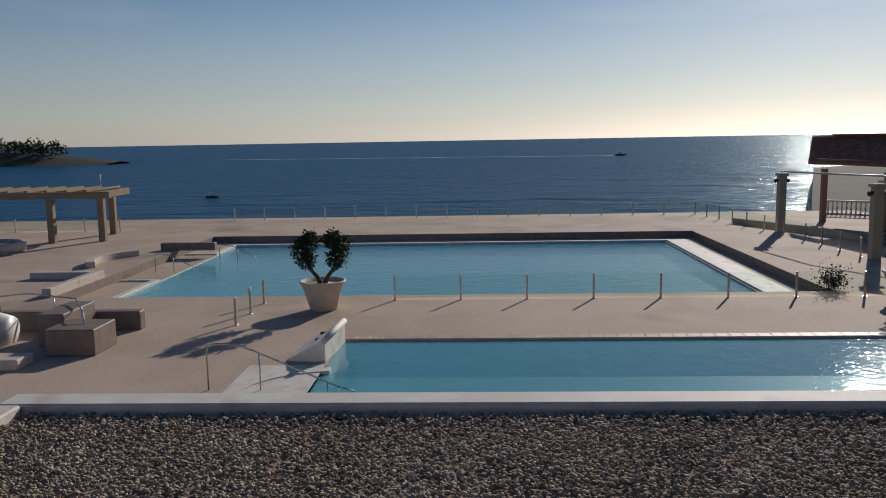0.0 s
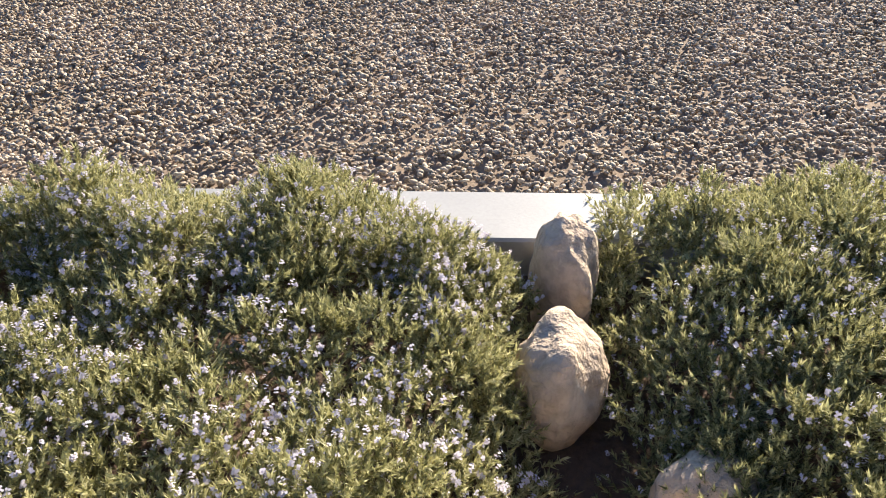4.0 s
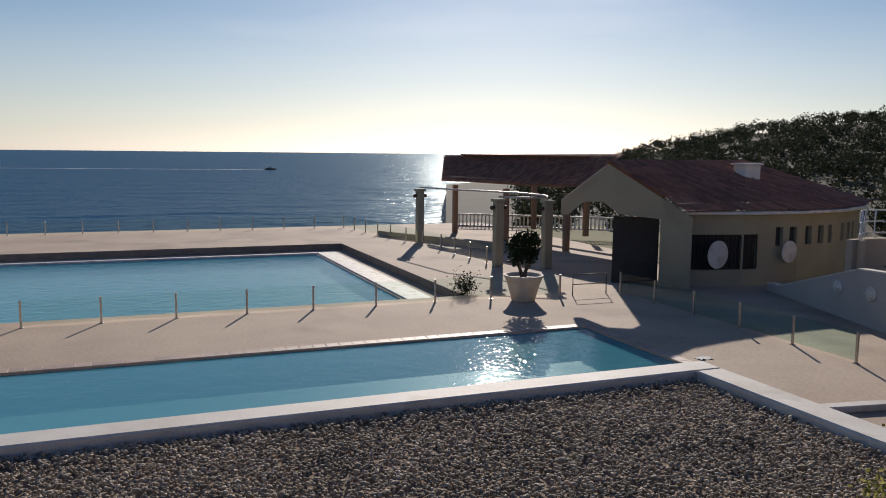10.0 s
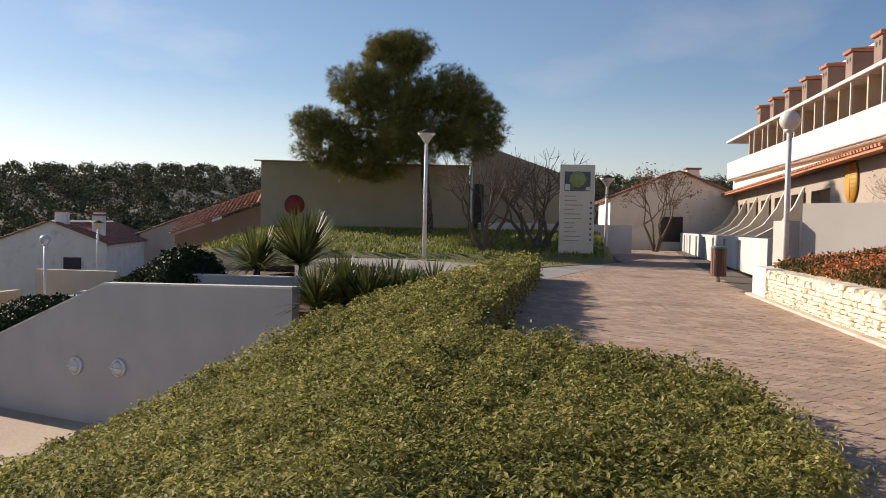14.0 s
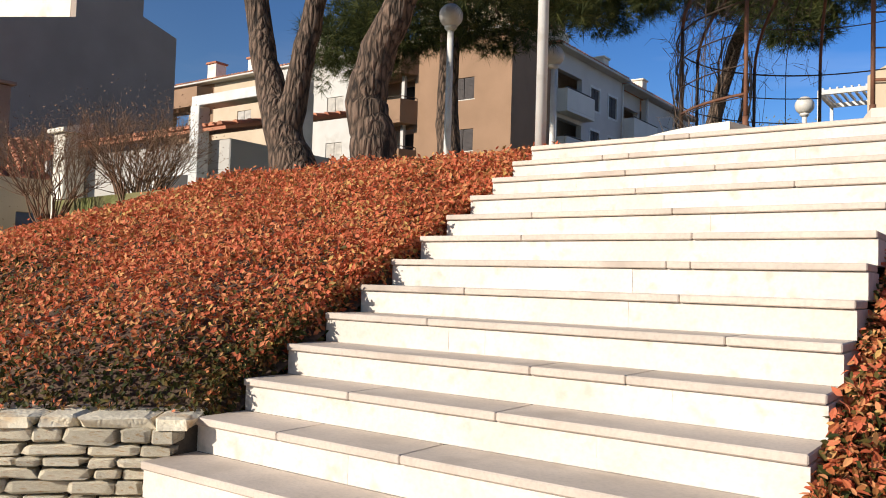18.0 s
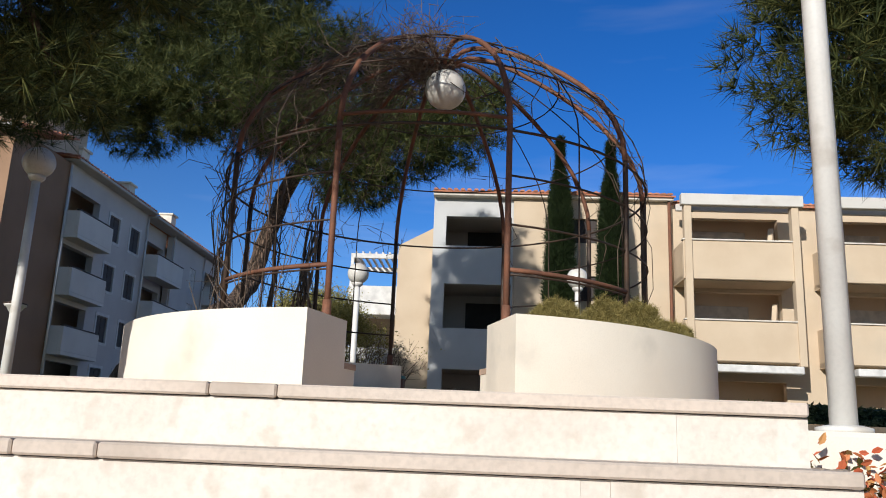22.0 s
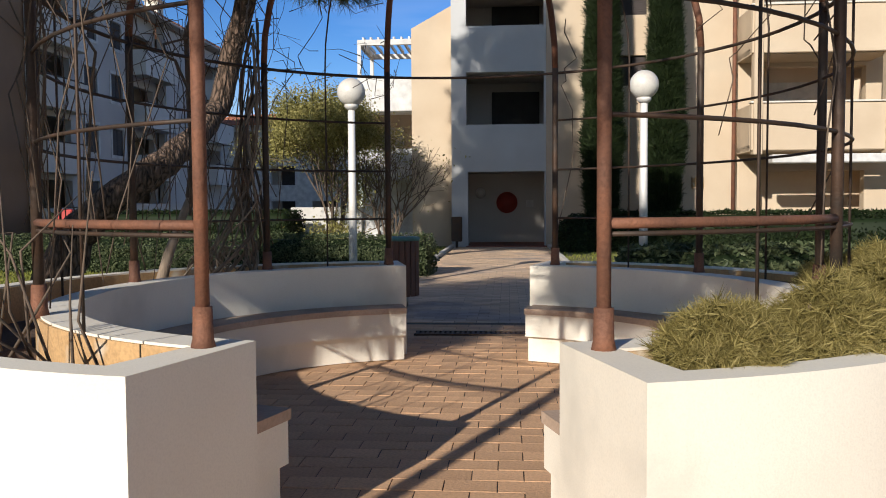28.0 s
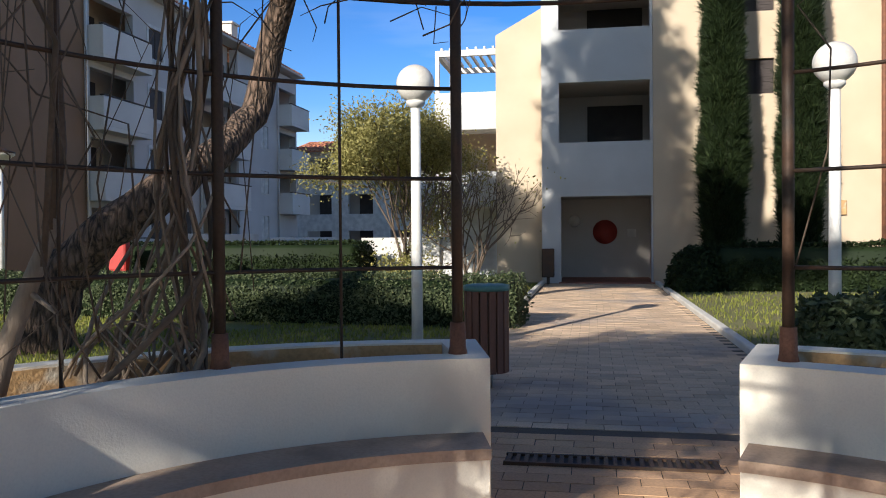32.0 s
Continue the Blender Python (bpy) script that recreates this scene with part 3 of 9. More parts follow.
setting("trim_big_pool", rim, COPING, None, "white stone coping of the big pool", "pool coping")
setting("floor_big_pool", Shape().box(BASIN[0], BASIN[1], BASIN[2], BASIN[3], DECK - 2.0, DECK - 0.95), POOL_FLOOR, None, "pale blue mosaic pool floor", "pool floor")
sides = Shape()
sides.wall(BASIN[1] - BASIN[0], BASIN[3] - BASIN[2], 1.4, [(0.02, BASIN[1] - BASIN[0] - 0.02, 0.02, BASIN[3] - BASIN[2] - 0.02)], FLAT(BASIN[0], BASIN[2], DECK - 0.44))
setting("wall_big_pool", sides, POOL_FLOOR, None, "pale blue mosaic pool sides", "pool wall")
surface = setting("water_big_pool", Shape().add([(BASIN[0], BASIN[2], DECK - 0.46), (BASIN[1], BASIN[2], DECK - 0.46), (BASIN[1], BASIN[3], DECK - 0.46), (BASIN[0], BASIN[3], DECK - 0.46)], [(0, 1, 2, 3)]),
                  POOL_WATER, None, "still turquoise water of the big pool", "pool water")
surface.visible_shadow = False

# the long near pool
setting("floor_lap_pool", Shape().box(LAP[0], LAP[1], LAP[2], LAP[3], DECK - 1.7, DECK - 0.7), POOL_FLOOR, None, "pale blue mosaic pool floor", "pool floor")
sides = Shape()
sides.wall(LAP[1] - LAP[0], LAP[3] - LAP[2], 1.4, [(0.02, LAP[1] - LAP[0] - 0.02, 0.02, LAP[3] - LAP[2] - 0.02)], FLAT(LAP[0], LAP[2], DECK - 0.1))
setting("wall_lap_pool", sides, POOL_FLOOR, None, "pale blue mosaic pool sides", "pool wall")
surface = setting("water_lap_pool", Shape().add([(LAP[0], LAP[2], DECK - 0.06), (LAP[1], LAP[2], DECK - 0.06), (LAP[1], LAP[3], DECK - 0.06), (LAP[0], LAP[3], DECK - 0.06)], [(0, 1, 2, 3)]),
                  POOL_WATER, None, "clear turquoise water of the long pool", "pool water")
surface.visible_shadow = False


def fence(points, gap, label, tall=0.9, glass=GLASS):
    """Glass panels between short steel posts along a line."""
    run, rest = thing("glass_fence", pose(*points[0], DECK), label, "fence"), 0.0
    x0, y0 = points[0]
    for (ax, ay), (bx, by) in zip(points, points[1:]):
        length = math.hypot(bx - ax, by - ay)
        count = max(1, round(length / gap))
        turn = math.degrees(math.atan2(by - ay, bx - ax))
        for i in range(count + 1):
            k = i / count
            px, py = ax + (bx - ax) * k - x0, ay + (by - ay) * k - y0
            if i < count or (bx, by) == points[-1]:
                post = Shape().box(-0.035, 0.035, -0.035, 0.035, 0, tall, 0.008)
                post.box(-0.07, 0.07, -0.07, 0.07, 0, 0.015, 0.004)
                part("post", post, METAL, run, "", pose(px, py, 0, 0, 0, turn))
            if i < count:
                step = length / count
                pane = Shape().add([(0.06, 0, 0.08), (step - 0.06, 0, 0.08), (step - 0.06, 0, tall + 0.02), (0.06, 0, tall + 0.02)], [(0, 1, 2, 3)])
                sheet = part("pane", pane, glass, run, "greenish glass pane", pose(px, py, 0, 0, 0, turn))
                sheet.visible_shadow = False
    return run


fence([(-3.03, 29.0), (13.7, 29.0), (16.6, 28.6)], 2.38, "low glass fence with steel posts before the big pool")
fence([(-7.76, 25.2), (-7.74, 28.6)], 1.7, "short glass fence beside the potted tree")
fence([(19.37, 28.4), (19.15, 16.45)], 2.4, "green-tinted glass fence along the ramp", glass=GREEN_GLASS)
fence([(-18.2, 60.2), (15.95, 60.2)], 2.3, "low glass fence along the sea edge")
fence([(15.95, 60.2), (17.0, 52.0), (17.9, 45.0), (17.9, 38.5)], 2.1, "glass fence beside the lower terrace")
fence([(-60, 53.5), (-24, 53.5)], 2.4, "glass fence along the sea side")


def roof_tiles(m, width, slope, step=0.22, name="roof", parent=None, label="", rows=0.36, skew=None, cut=0.0, cut_end=0.0):
    """A tiled slope in its own plane: x along the eave, y up the slope."""
    vs, fs, k = [], [], 6
    sheet = Shape()
    sheet.prism([(0, 0), (width, 0), (width - cut_end * slope, slope), (cut * slope, slope)], -0.09, -0.03)
    ob = part(name, sheet, ROOF_TILE, parent, label, m)
    n, r = int(width / step), max(1, int(slope / rows))
    unit_v, unit_f = [], []
    for j, (y, rad) in enumerate(((0, step * 0.36), (rows * 1.12, step * 0.27))):
        for i in range(5):
            a = math.pi * i / 4
            unit_v.append((rad * math.cos(a), y, rad * math.sin(a) * 0.8 + (0.0 if j == 0 else -0.025)))
    unit_f = [(i + 1, i, 5 + i, 6 + i) for i in range(4)] + [(0, 1, 2, 3, 4)]
    places = np.array([((i + 0.5) * step, j * rows, 0.0) for j in range(r) for i in range(int(min(0, cut * slope) / step) - 1, n) if cut * j * rows < (i + 0.5) * step < width - cut_end * j * rows], float)
    if skew:
        places = places[[skew(p[0], p[1]) for p in places]]
    places[:, 0] += rng.normal(0, 0.006, len(places))
    turn = np.repeat(np.eye(3)[None], len(places), 0)
    tiles = part("tiles", swarm("tiles", places, turn, np.ones(len(places)), unit_v, unit_f), ROOF_TILE, ob, "rows of curved clay tiles")
    tagged(tiles, kind="stuff")
    return ob


def plane(origin, along, up):
    """A pose whose x runs along, y up the slope, from an origin."""
    o, a, u = Vector(origin), Vector(along).normalized(), Vector(up)
    u = (u - a * u.dot(a)).normalized()
    n = a.cross(u)
    return Matrix(((a.x, u.x, n.x, o.x), (a.y, u.y, n.y, o.y), (a.z, u.z, n.z, o.z), (0, 0, 0, 1)))


# terrace pavilion by the sea
pavilion = thing("pavilion", pose(0, 0, 0), "dark open pavilion with a red tiled roof beside the sea", "pavilion")
roof_tiles(plane((21.6, 54.4, -0.75), (2.3, -12.6, 0.15), (3.4, 0.6, 1.85)), 14.6, 3.9, 0.24, "roof", pavilion, "dark red clay tile roof", cut=-1.3)
roof_tiles(plane((29.9, 43.2, -0.6), (-2.3, 12.6, 0), (-3.4, -0.6, 1.7)), 14.0, 3.9, 0.24, "roof", pavilion, "dark red clay tile roof")
part("beam", Shape().box(-0.12, 0.12, 0, 12.4, -0.35, 0, 0.02), BROWN_WALL, pavilion, "dark eave beam", plane((22.1, 54.0, -0.8), (0.98, 0.18, 0), (2.3, -12.6, 0)))
part("beam", Shape().box(-0.12, 0.12, 0, 12.4, -0.35, 0, 0.02), BROWN_WALL, pavilion, "dark eave beam", plane((29.2, 55.2, -0.8), (0.98, 0.18, 0), (2.3, -12.6, 0)))
for x, y in ((22.5, 53.9), (23.6, 47.9), (24.7, 42.0), (29.4, 54.9), (30.5, 49.2), (31.3, 44.0)):
    part("column", Shape().box(x - 0.17, x + 0.17, y - 0.17, y + 0.17, DECK, -1.1, 0.03), BROWN_WALL, pavilion, "dark square column")
balustrade = thing("balustrade", pose(24.5, 59.0, DECK), "white stone balustrade along the seaward terrace", "balustrade")
way = math.degrees(math.atan2(-9.5, 14))
part("base_rail", Shape().box(0, 17, -0.12, 0.12, 0, 0.12, 0.02), COPING, balustrade, "", pose(0, 0, 0, 0, 0, way))
part("top_rail", Shape().box(0, 17, -0.14, 0.14, 0.9, 1.02, 0.03), COPING, balustrade, "", pose(0, 0, 0, 0, 0, way))
baluster = Shape(True).lathe([(0.07, 0.12), (0.07, 0.2), (0.04, 0.25), (0.085, 0.42), (0.05, 0.62), (0.045, 0.75), (0.07, 0.82), (0.07, 0.9)], 8).build("baluster")
for i in range(56):
    d = 0.15 + i * 0.3
    part("baluster", baluster, COPING, balustrade, "", pose(d * math.cos(radians(way)), d * math.sin(radians(way)), 0))

# round bath house beside the ramp
house = thing("bath_house", pose(0, 0, 0), "ochre round-fronted bath house with a tiled roof", "building")
front = [(22.9, 29.0), (25.6, 28.3), (28.6, 28.1), (31.6, 28.7), (34.6, 30.2), (37.4, 32.6)]
for i, ((ax, ay), (bx, by)) in enumerate(zip(front, front[1:])):
    length = math.hypot(bx - ax, by - ay)
    holes = []
    if i == 0:
        holes = [(0.3, length - 0.05, 0.75, 2.3)]
    elif i == 1:
        holes = [(0.05, 0.8, 0.75, 2.3), (1.75, 2.15, 1.75, 2.6), (2.5, 2.9, 1.75, 2.6)]
    else:
        holes = [(0.5, 1.0, 1.75, 2.6), (1.5, 1.95, 1.75, 2.6), (2.3, 2.6, 1.75, 2.6)]
    piece = Shape().wall(length, 3.2, 0.3, holes)
    turn = pose(ax, ay, DECK, 0, 0, math.degrees(math.atan2(by - ay, bx - ax)))
    part("wall", piece, TAN_WALL, house, "ochre rendered wall", turn)
    for a, b, c, d in holes:
        # black sheet in place of the shade inside the window
        back = part("pane", Shape().box(a, b, 0.2, 0.24, c, d), BLACK, house, "black sheet standing for the unlit inside", turn)
        if c < 1:
            count = 14 if i == 0 else 4
            for k in range(count):
                x = a + (b - a) * (k + 0.5) / count
                part("bar", Shape().box(x - 0.018, x + 0.018, -0.05, -0.015, c, d, 0.004), DARK_STEEL, house, "", turn)
            for z in (c + 0.12, d - 0.12):
                part("bar", Shape().box(a, b, -0.015, 0.005, z - 0.02, z + 0.02), DARK_STEEL, house, "", turn)
eave = Shape()
for (ax, ay), (bx, by) in zip(front, front[1:]):
    length = math.hypot(bx - ax, by - ay)
    eave.box(-0.1, length + 0.1, -0.4, 0.2, 3.2, 3.34, 0.02, pose(ax, ay, DECK, 0, 0, math.degrees(math.atan2(by - ay, bx - ax))))
part("eave", eave, COPING, house, "pale moulded eave")
roof = Shape()
ridge = [(20.5, 31.4, 0.95), (31.0, 34.4, 0.95)]
edge = [(22.6, 28.6)] + front[1:-1] + [(37.9, 32.6)]
for i, (p, q) in enumerate(zip(edge, edge[1:])):
    s, t = i / (len(edge) - 1), (i + 1) / (len(edge) - 1)
    mid = lambda k: tuple(ridge[0][j] + (ridge[1][j] - ridge[0][j]) * k for j in range(3))
    roof_low = DECK + 3.36
    n = 7
    for j in range(n):
        lo, hi = j / n, (j + 1) / n
        lerp = lambda a, b, k: tuple(a[c] + (b[c] - a[c]) * k for c in range(3))
        a0, a1 = lerp((p[0], p[1] - 0.3, roof_low), mid(s), lo), lerp((q[0], q[1] - 0.3, roof_low), mid(t), lo)
        b0, b1 = lerp((p[0], p[1] - 0.3, roof_low), mid(s), hi), lerp((q[0], q[1] - 0.3, roof_low), mid(t), hi)
        for c in range(8):
            e0, e1 = lerp(a0, a1, c / 8), lerp(a0, a1, (c + 0.5) / 8)
            e2 = lerp(a0, a1, (c + 1) / 8)
            f0, f1, f2 = lerp(b0, b1, c / 8), lerp(b0, b1, (c + 0.5) / 8), lerp(b0, b1, (c + 1) / 8)
            lift = lambda v, h: (v[0], v[1], v[2] + h)
            roof.add([e0, lift(e1, 0.09), e2, lift(f0, -0.03), lift(f1, 0.05), lift(f2, -0.03)], [(0, 1, 4, 3), (1, 2, 5, 4)])
roof.add([(31.0, 34.4, 0.95), (37.9, 32.6, roof_low), (36.0, 40.0, roof_low), (24.0, 38.0, roof_low), (20.5, 31.4, 0.95)], [(0, 1, 2), (0, 2, 3, 4)])
part("roof", roof, ROOF_TILE, house, "weathered red clay tile roof")
gable = Shape()
gable.prism([(4.3, 0), (5.6, 0), (5.6, 3.1), (2.0, 5.35), (0, 3.75), (0, 3.1), (0.3, 3.1), (1.0, 3.7), (1.8, 3.7), (2.5, 3.2), (4.3, 3.0)], 0, 0.35, plane((18.3, 31.6, DECK), (4.6, -2.9, 0), (0, 0, 1)) @ pose(0, 0, 0))
part("gable", gable, TAN_WALL, house, "ochre gable with a wide doorway")
# black sheet stands in for the dark interior behind the gable
part("door", Shape().box(2.3, 4.3, 0, 3.0, -0.8, -0.7), BLACK, house, "black sheet standing for the dark interior", plane((18.3, 31.6, DECK), (4.6, -2.9, 0), (0, 0, 1)))
part("chimney", Shape().box(28.2, 29.1, 31.2, 32.1, -0.6, 0.75, 0.03).box(28.1, 29.2, 31.1, 32.2, 0.75, 0.85, 0.02), WHITE_WALL, house, "short white chimney")
for at in ((24.3, 28.5, 1.45, 0.62), (27.9, 28.06, 1.5, 0.5)):
    plate = Shape(True).lathe([(at[3], 0), (at[3], 0.04), (at[3] - 0.02, 0.05), (0, 0.05)], 32)
    part("sign", plate, COPING, house, "round white sign", pose(at[0], at[1] - 0.14, DECK + at[2], 90, 0, 8))

# ramp wall with round lights
ramp = Shape()
RAMP_A, RAMP_B = Vector((25.95, 27.05)), Vector((19.15, 6.2))
length = (RAMP_B - RAMP_A).length
profile = [(0.0, 0.3), (1.05, 0.35), (6.7, 1.86), (10.8, 2.1), (15.5, 3.95), (length, 4.16)]
poly = [(0, 0), (length, 0)] + profile[::-1]
ramp_pose = plane((RAMP_A.x, RAMP_A.y, DECK), (RAMP_B.x - RAMP_A.x, RAMP_B.y - RAMP_A.y, 0), (0, 0, 1))
ramp.prism(poly, -0.3, 0.0, ramp_pose)
setting("wall_ramp", ramp, GREY_WALL, None, "pale rendered ramp wall with a stepped top", "wall")
cap = Shape()
for (a, h), (b, k) in zip(profile, profile[1:]):
    cap.prism([(a, h + 0.002), (b, k + 0.002), (b, k + 0.055), (a, h + 0.055)], -0.33, 0.03, ramp_pose)
setting("trim_ramp", cap, COPING, None, "white coping along the ramp wall", "coping")
for a, h in ((5.55, 1.08), (7.6, 1.17), (14.45, 1.6), (16.15, 1.69)):
    lamp = thing("bulkhead_light", ramp_pose @ pose(a, h, 0.0), "round white bulkhead light on the ramp wall", "wall light", "bulkhead lights")
    part("rim", Shape(True).lathe([(0.26, 0), (0.26, 0.06), (0.23, 0.09), (0.2, 0.09), (0.2, 0.02)], 28), LAMP_WHITE, lamp)
    part("diffuser", Shape(True).lathe([(0.2, 0.03), (0.17, 0.1), (0.09, 0.13), (0.01, 0.14)], 24), GLOBE, lamp)
    part("hood", Shape().box(-0.24, 0.24, -0.012, 0.012, 0.07, 0.17, 0.006), LAMP_WHITE, lamp)

# filled ground of the upper terrace: it stands behind the ramp wall and under path, hedge and lawn
bank = Shape()
bank.prism([(18.6, 3.6), (21.3, 12.0), (30, 14), (160, 14), (160, -60), (-60, -60), (-60, -1.2), (-3.9, -1.2), (5.2, 0.3), (5.3, 4.2), (9.0, 4.2), (12, 3.7), (18, 2.6)][::-1], -9.6, -0.95)
setting("ground_terrace", bank, SOIL, None, "earth of the upper terrace", "ground")

setting("ground_valley", Shape().prism([(28.05, 14), (95, 14), (120, 80), (28.05, 61.9)], -9.6, [-5.0, -5.0, -6.5, -5.2]), LAWN, None, "dry grass between the houses", "ground")

GRAVEL_BED = material("gravel_bed", (0.3, 0.23, 0.17), (0.24, 0.18, 0.13), 0.95, 3, 60, 0.5, 0.4)
# gravel roof with its kerb
setting("wall_gravel_roof", Shape().box(-3.9, 5.2, -1.2, 6.2, DECK - 0.3, -0.95), WHITE_WALL, None, "white wall below the gravel roof", "wall")
setting("wall_left_roof", Shape().box(-30, -3.95, -1.2, 4.4, DECK - 0.3, -0.6), WHITE_WALL, None, "white wall of the lower building", "wall")
kerb = Shape()
kerb.box(-3.75, 5.22, 5.96, 6.24, -1.0, -0.74, 0.015)
kerb.box(4.92, 5.22, 2.8, 5.955, -1.0, -0.742, 0.015)
kerb.box(-4.4, -3.55, 5.3, 5.95, -1.0, -0.74, 0.015, pose(0, 0, 0))
setting("trim_gravel_roof", kerb, COPING, None, "white concrete kerb round the gravel", "kerb")
FLASHING = material("zinc_flashing", (0.36, 0.36, 0.35), (0.31, 0.31, 0.3), 0.55, 2, 60, 0.15, 0.05)
setting("trim_flashing", Shape().box(-3.75, 4.915, 2.67, 3.03, -1.0, -0.75, 0.012), FLASHING, None, "grey sheet-metal capping before the gravel", "kerb")
setting("floor_gravel_bed", Shape().box(-3.7, 4.9, 3.03, 5.95, -0.97, -0.85), GRAVEL_BED, None, "sandy bed below the gravel", "ground")
# ---- things on the pool deck ----
def potted_olive(m, label, lean):
    pot = thing("potted_tree", m, label, "potted tree", "potted olives")
    part("pot", Shape(True).lathe([(0.42, 0), (0.46, 0.02), (0.62, 0.6), (0.74, 0.92), (0.79, 0.96), (0.79, 1.02), (0.72, 1.03), (0.68, 0.9)], 40), POT, pot, "large cream tapered pot")
    part("soil", Shape(True).lathe([(0.69, 0.86), (0.69, 0.9), (0.0, 0.93)], 28), PEBBLE, pot, "pale pebbles")
    r = np.random.default_rng(int(lean * 10) + 5)
    heads = []
    for k, (dx, top) in enumerate(((-0.55 * lean, 2.35), (0.5 * lean, 2.2))):
        part("trunk", Shape(True).tube([(dx * 0.1, 0, 0.85), (dx * 0.35, 0.05, 1.15), (dx * 0.9, 0, 1.5), (dx * 1.05, 0.05, 1.9)], [0.09, 0.07, 0.06, 0.035], 10), BARK, pot, "dark twisted trunk")
        heads += [((dx * 1.0, 0, 1.75), 0.36), ((dx * 1.25, 0.05, 2.15), 0.42), ((dx * 0.75, -0.05, 2.45), 0.34)]
    for c, rad in heads:
        k = 420
        v = r.normal(size=(k, 3))
        v /= np.linalg.norm(v, axis=1)[:, None]
        v *= (r.random(k) ** 0.4 * (1 + 0.4 * np.array([noise.noise(Vector(q * 2) + Vector(c)) for q in v])))[:, None]
        leaves_mesh = swarm("leaves", v * rad + np.array(c), turns_random(k), 0.12 * r.uniform(0.6, 1.3, k), *LEAF)
        tagged(part("leaves", leaves_mesh, DARK_LEAF, pot, "dark narrow olive leaves"), kind="stuff")
    return pot


GELCOAT = material("white_gelcoat", (0.72, 0.7, 0.66), None, 0.4, 3, 50, 0.1, 0.03)
POT = material("cream_pot", (0.62, 0.54, 0.42), (0.54, 0.46, 0.35), 0.7, 3, 50, 0.15, 0.1)
potted_olive(pose(-5.36, 27.5, DECK), "twin-trunked olive in a large cream pot on the deck", 1.0)
potted_olive(pose(14.75, 28.25, DECK), "olive tree in a large cream pot beside the fence", 0.55)

TUBE = lambda pts, r=0.022: Shape(True).tube(pts, r, 8)
hand = thing("pool_handrail", pose(-6.4, 18.4, DECK), "bent steel handrail beside the pool steps", "handrail")
part("rail", TUBE([(0, 0, 0), (0, 0, 0.95), (0.06, 0, 1.08), (0.2, 0, 1.12), (0.75, 0, 1.08), (1.1, 0, 0.95), (3.1, -0.1, 0.1), (3.35, -0.1, 0.03), (3.5, -0.1, -0.02)]), METAL, hand)
part("post", TUBE([(1.25, -0.02, -0.1), (1.25, -0.02, 0.88)], 0.018), METAL, hand)
part("post", TUBE([(2.85, -0.1, -0.4), (2.85, -0.1, 0.2)], 0.018), METAL, hand)
rest = thing("tiled_lounger", pose(-4.05, 21.9, DECK), "sloping tiled backrest at the corner of the long pool", "tiled lounger")
part("slope", Shape().prism([(-1.05, -1.0), (0.0, -1.15), (0.15, 1.2), (-0.85, 1.2)], -0.05, [0.05, 0.62, 0.62, 0.05]), COPING, rest, "sloping white tiles")
part("lip", Shape(True).tube([(-0.02, -1.15, 0.58), (0.13, 1.2, 0.58)], 0.09, 10), COPING, rest)
for y in (-0.2, 0.55):
    part("grating", Shape().box(-0.45, -0.25, y, y + 0.1, 0.33, 0.4, 0.005), DARK_STEEL, rest, "", pose(0, 0, 0))
steps = thing("pool_steps", pose(-5.6, 17.2, DECK), "curved white entry steps of the long pool", "steps")
for k in range(5):
    part("step", Shape().box(0.3 + k * 0.42, 0.72 + k * 0.42, -3.2, 3.4, -0.25 - 0.2 * k, -0.1 - 0.17 * k, 0.02), POOL_FLOOR, steps)
part("coping", Shape().arc(2.0, 0.6, 2.05, 2.4, 95, 180, -0.05, 0.03, 20).box(-0.4, -0.05, -6, 0.6, -0.05, 0.03, 0.01), COPING, steps, "curved white coping")
setting("floor_step_bay", Shape().box(-6.0, -4.0, 11.5, 20.5, DECK - 0.2, DECK + 0.004), COPING, None, "pale paving beside the pool steps", "floor")
band = Shape()
for k in range(46):
    band.box(-4.0 + k * 0.4025, -4.0 + k * 0.4025 + 0.39, 23.22, 23.62, DECK - 0.02, DECK + 0.012, 0.006)
for k in range(30):
    band.box(14.52, 14.92, 11.5 + k * 0.402, 11.5 + k * 0.402 + 0.39, DECK - 0.02, DECK + 0.012, 0.006)
PINK_TILE = material("pink_tile", (0.46, 0.33, 0.26), (0.38, 0.27, 0.21), 0.6, 3, 40, 0.2, 0.1, island=0.15)
tiles = setting("trim_lap_pool", band, PINK_TILE, None, "row of pinkish coping tiles", "coping")

# children's corner of the big pool
kids = thing("pool_kerb", pose(-16.4, 34.0, DECK), "low curved stone kerb round the paddling corner", "kerb")
part("kerb", Shape().arc(0.6, 5.2, 2.9, 3.3, 130, 215, -0.02, 0.3, 20), NOSING, kids)
part("kerb", Shape().box(-3.2, -0.1, 0.35, 0.7, -0.02, 0.3, 0.02), NOSING, kids)
part("kerb", Shape().box(-0.35, 0.0, -3.9, 0.7, -0.02, 0.35, 0.02), NOSING, kids)
part("kerb", Shape().box(-0.9, 2.1, 9.4, 9.8, -0.02, 0.4, 0.02), DARK_TILE, kids)
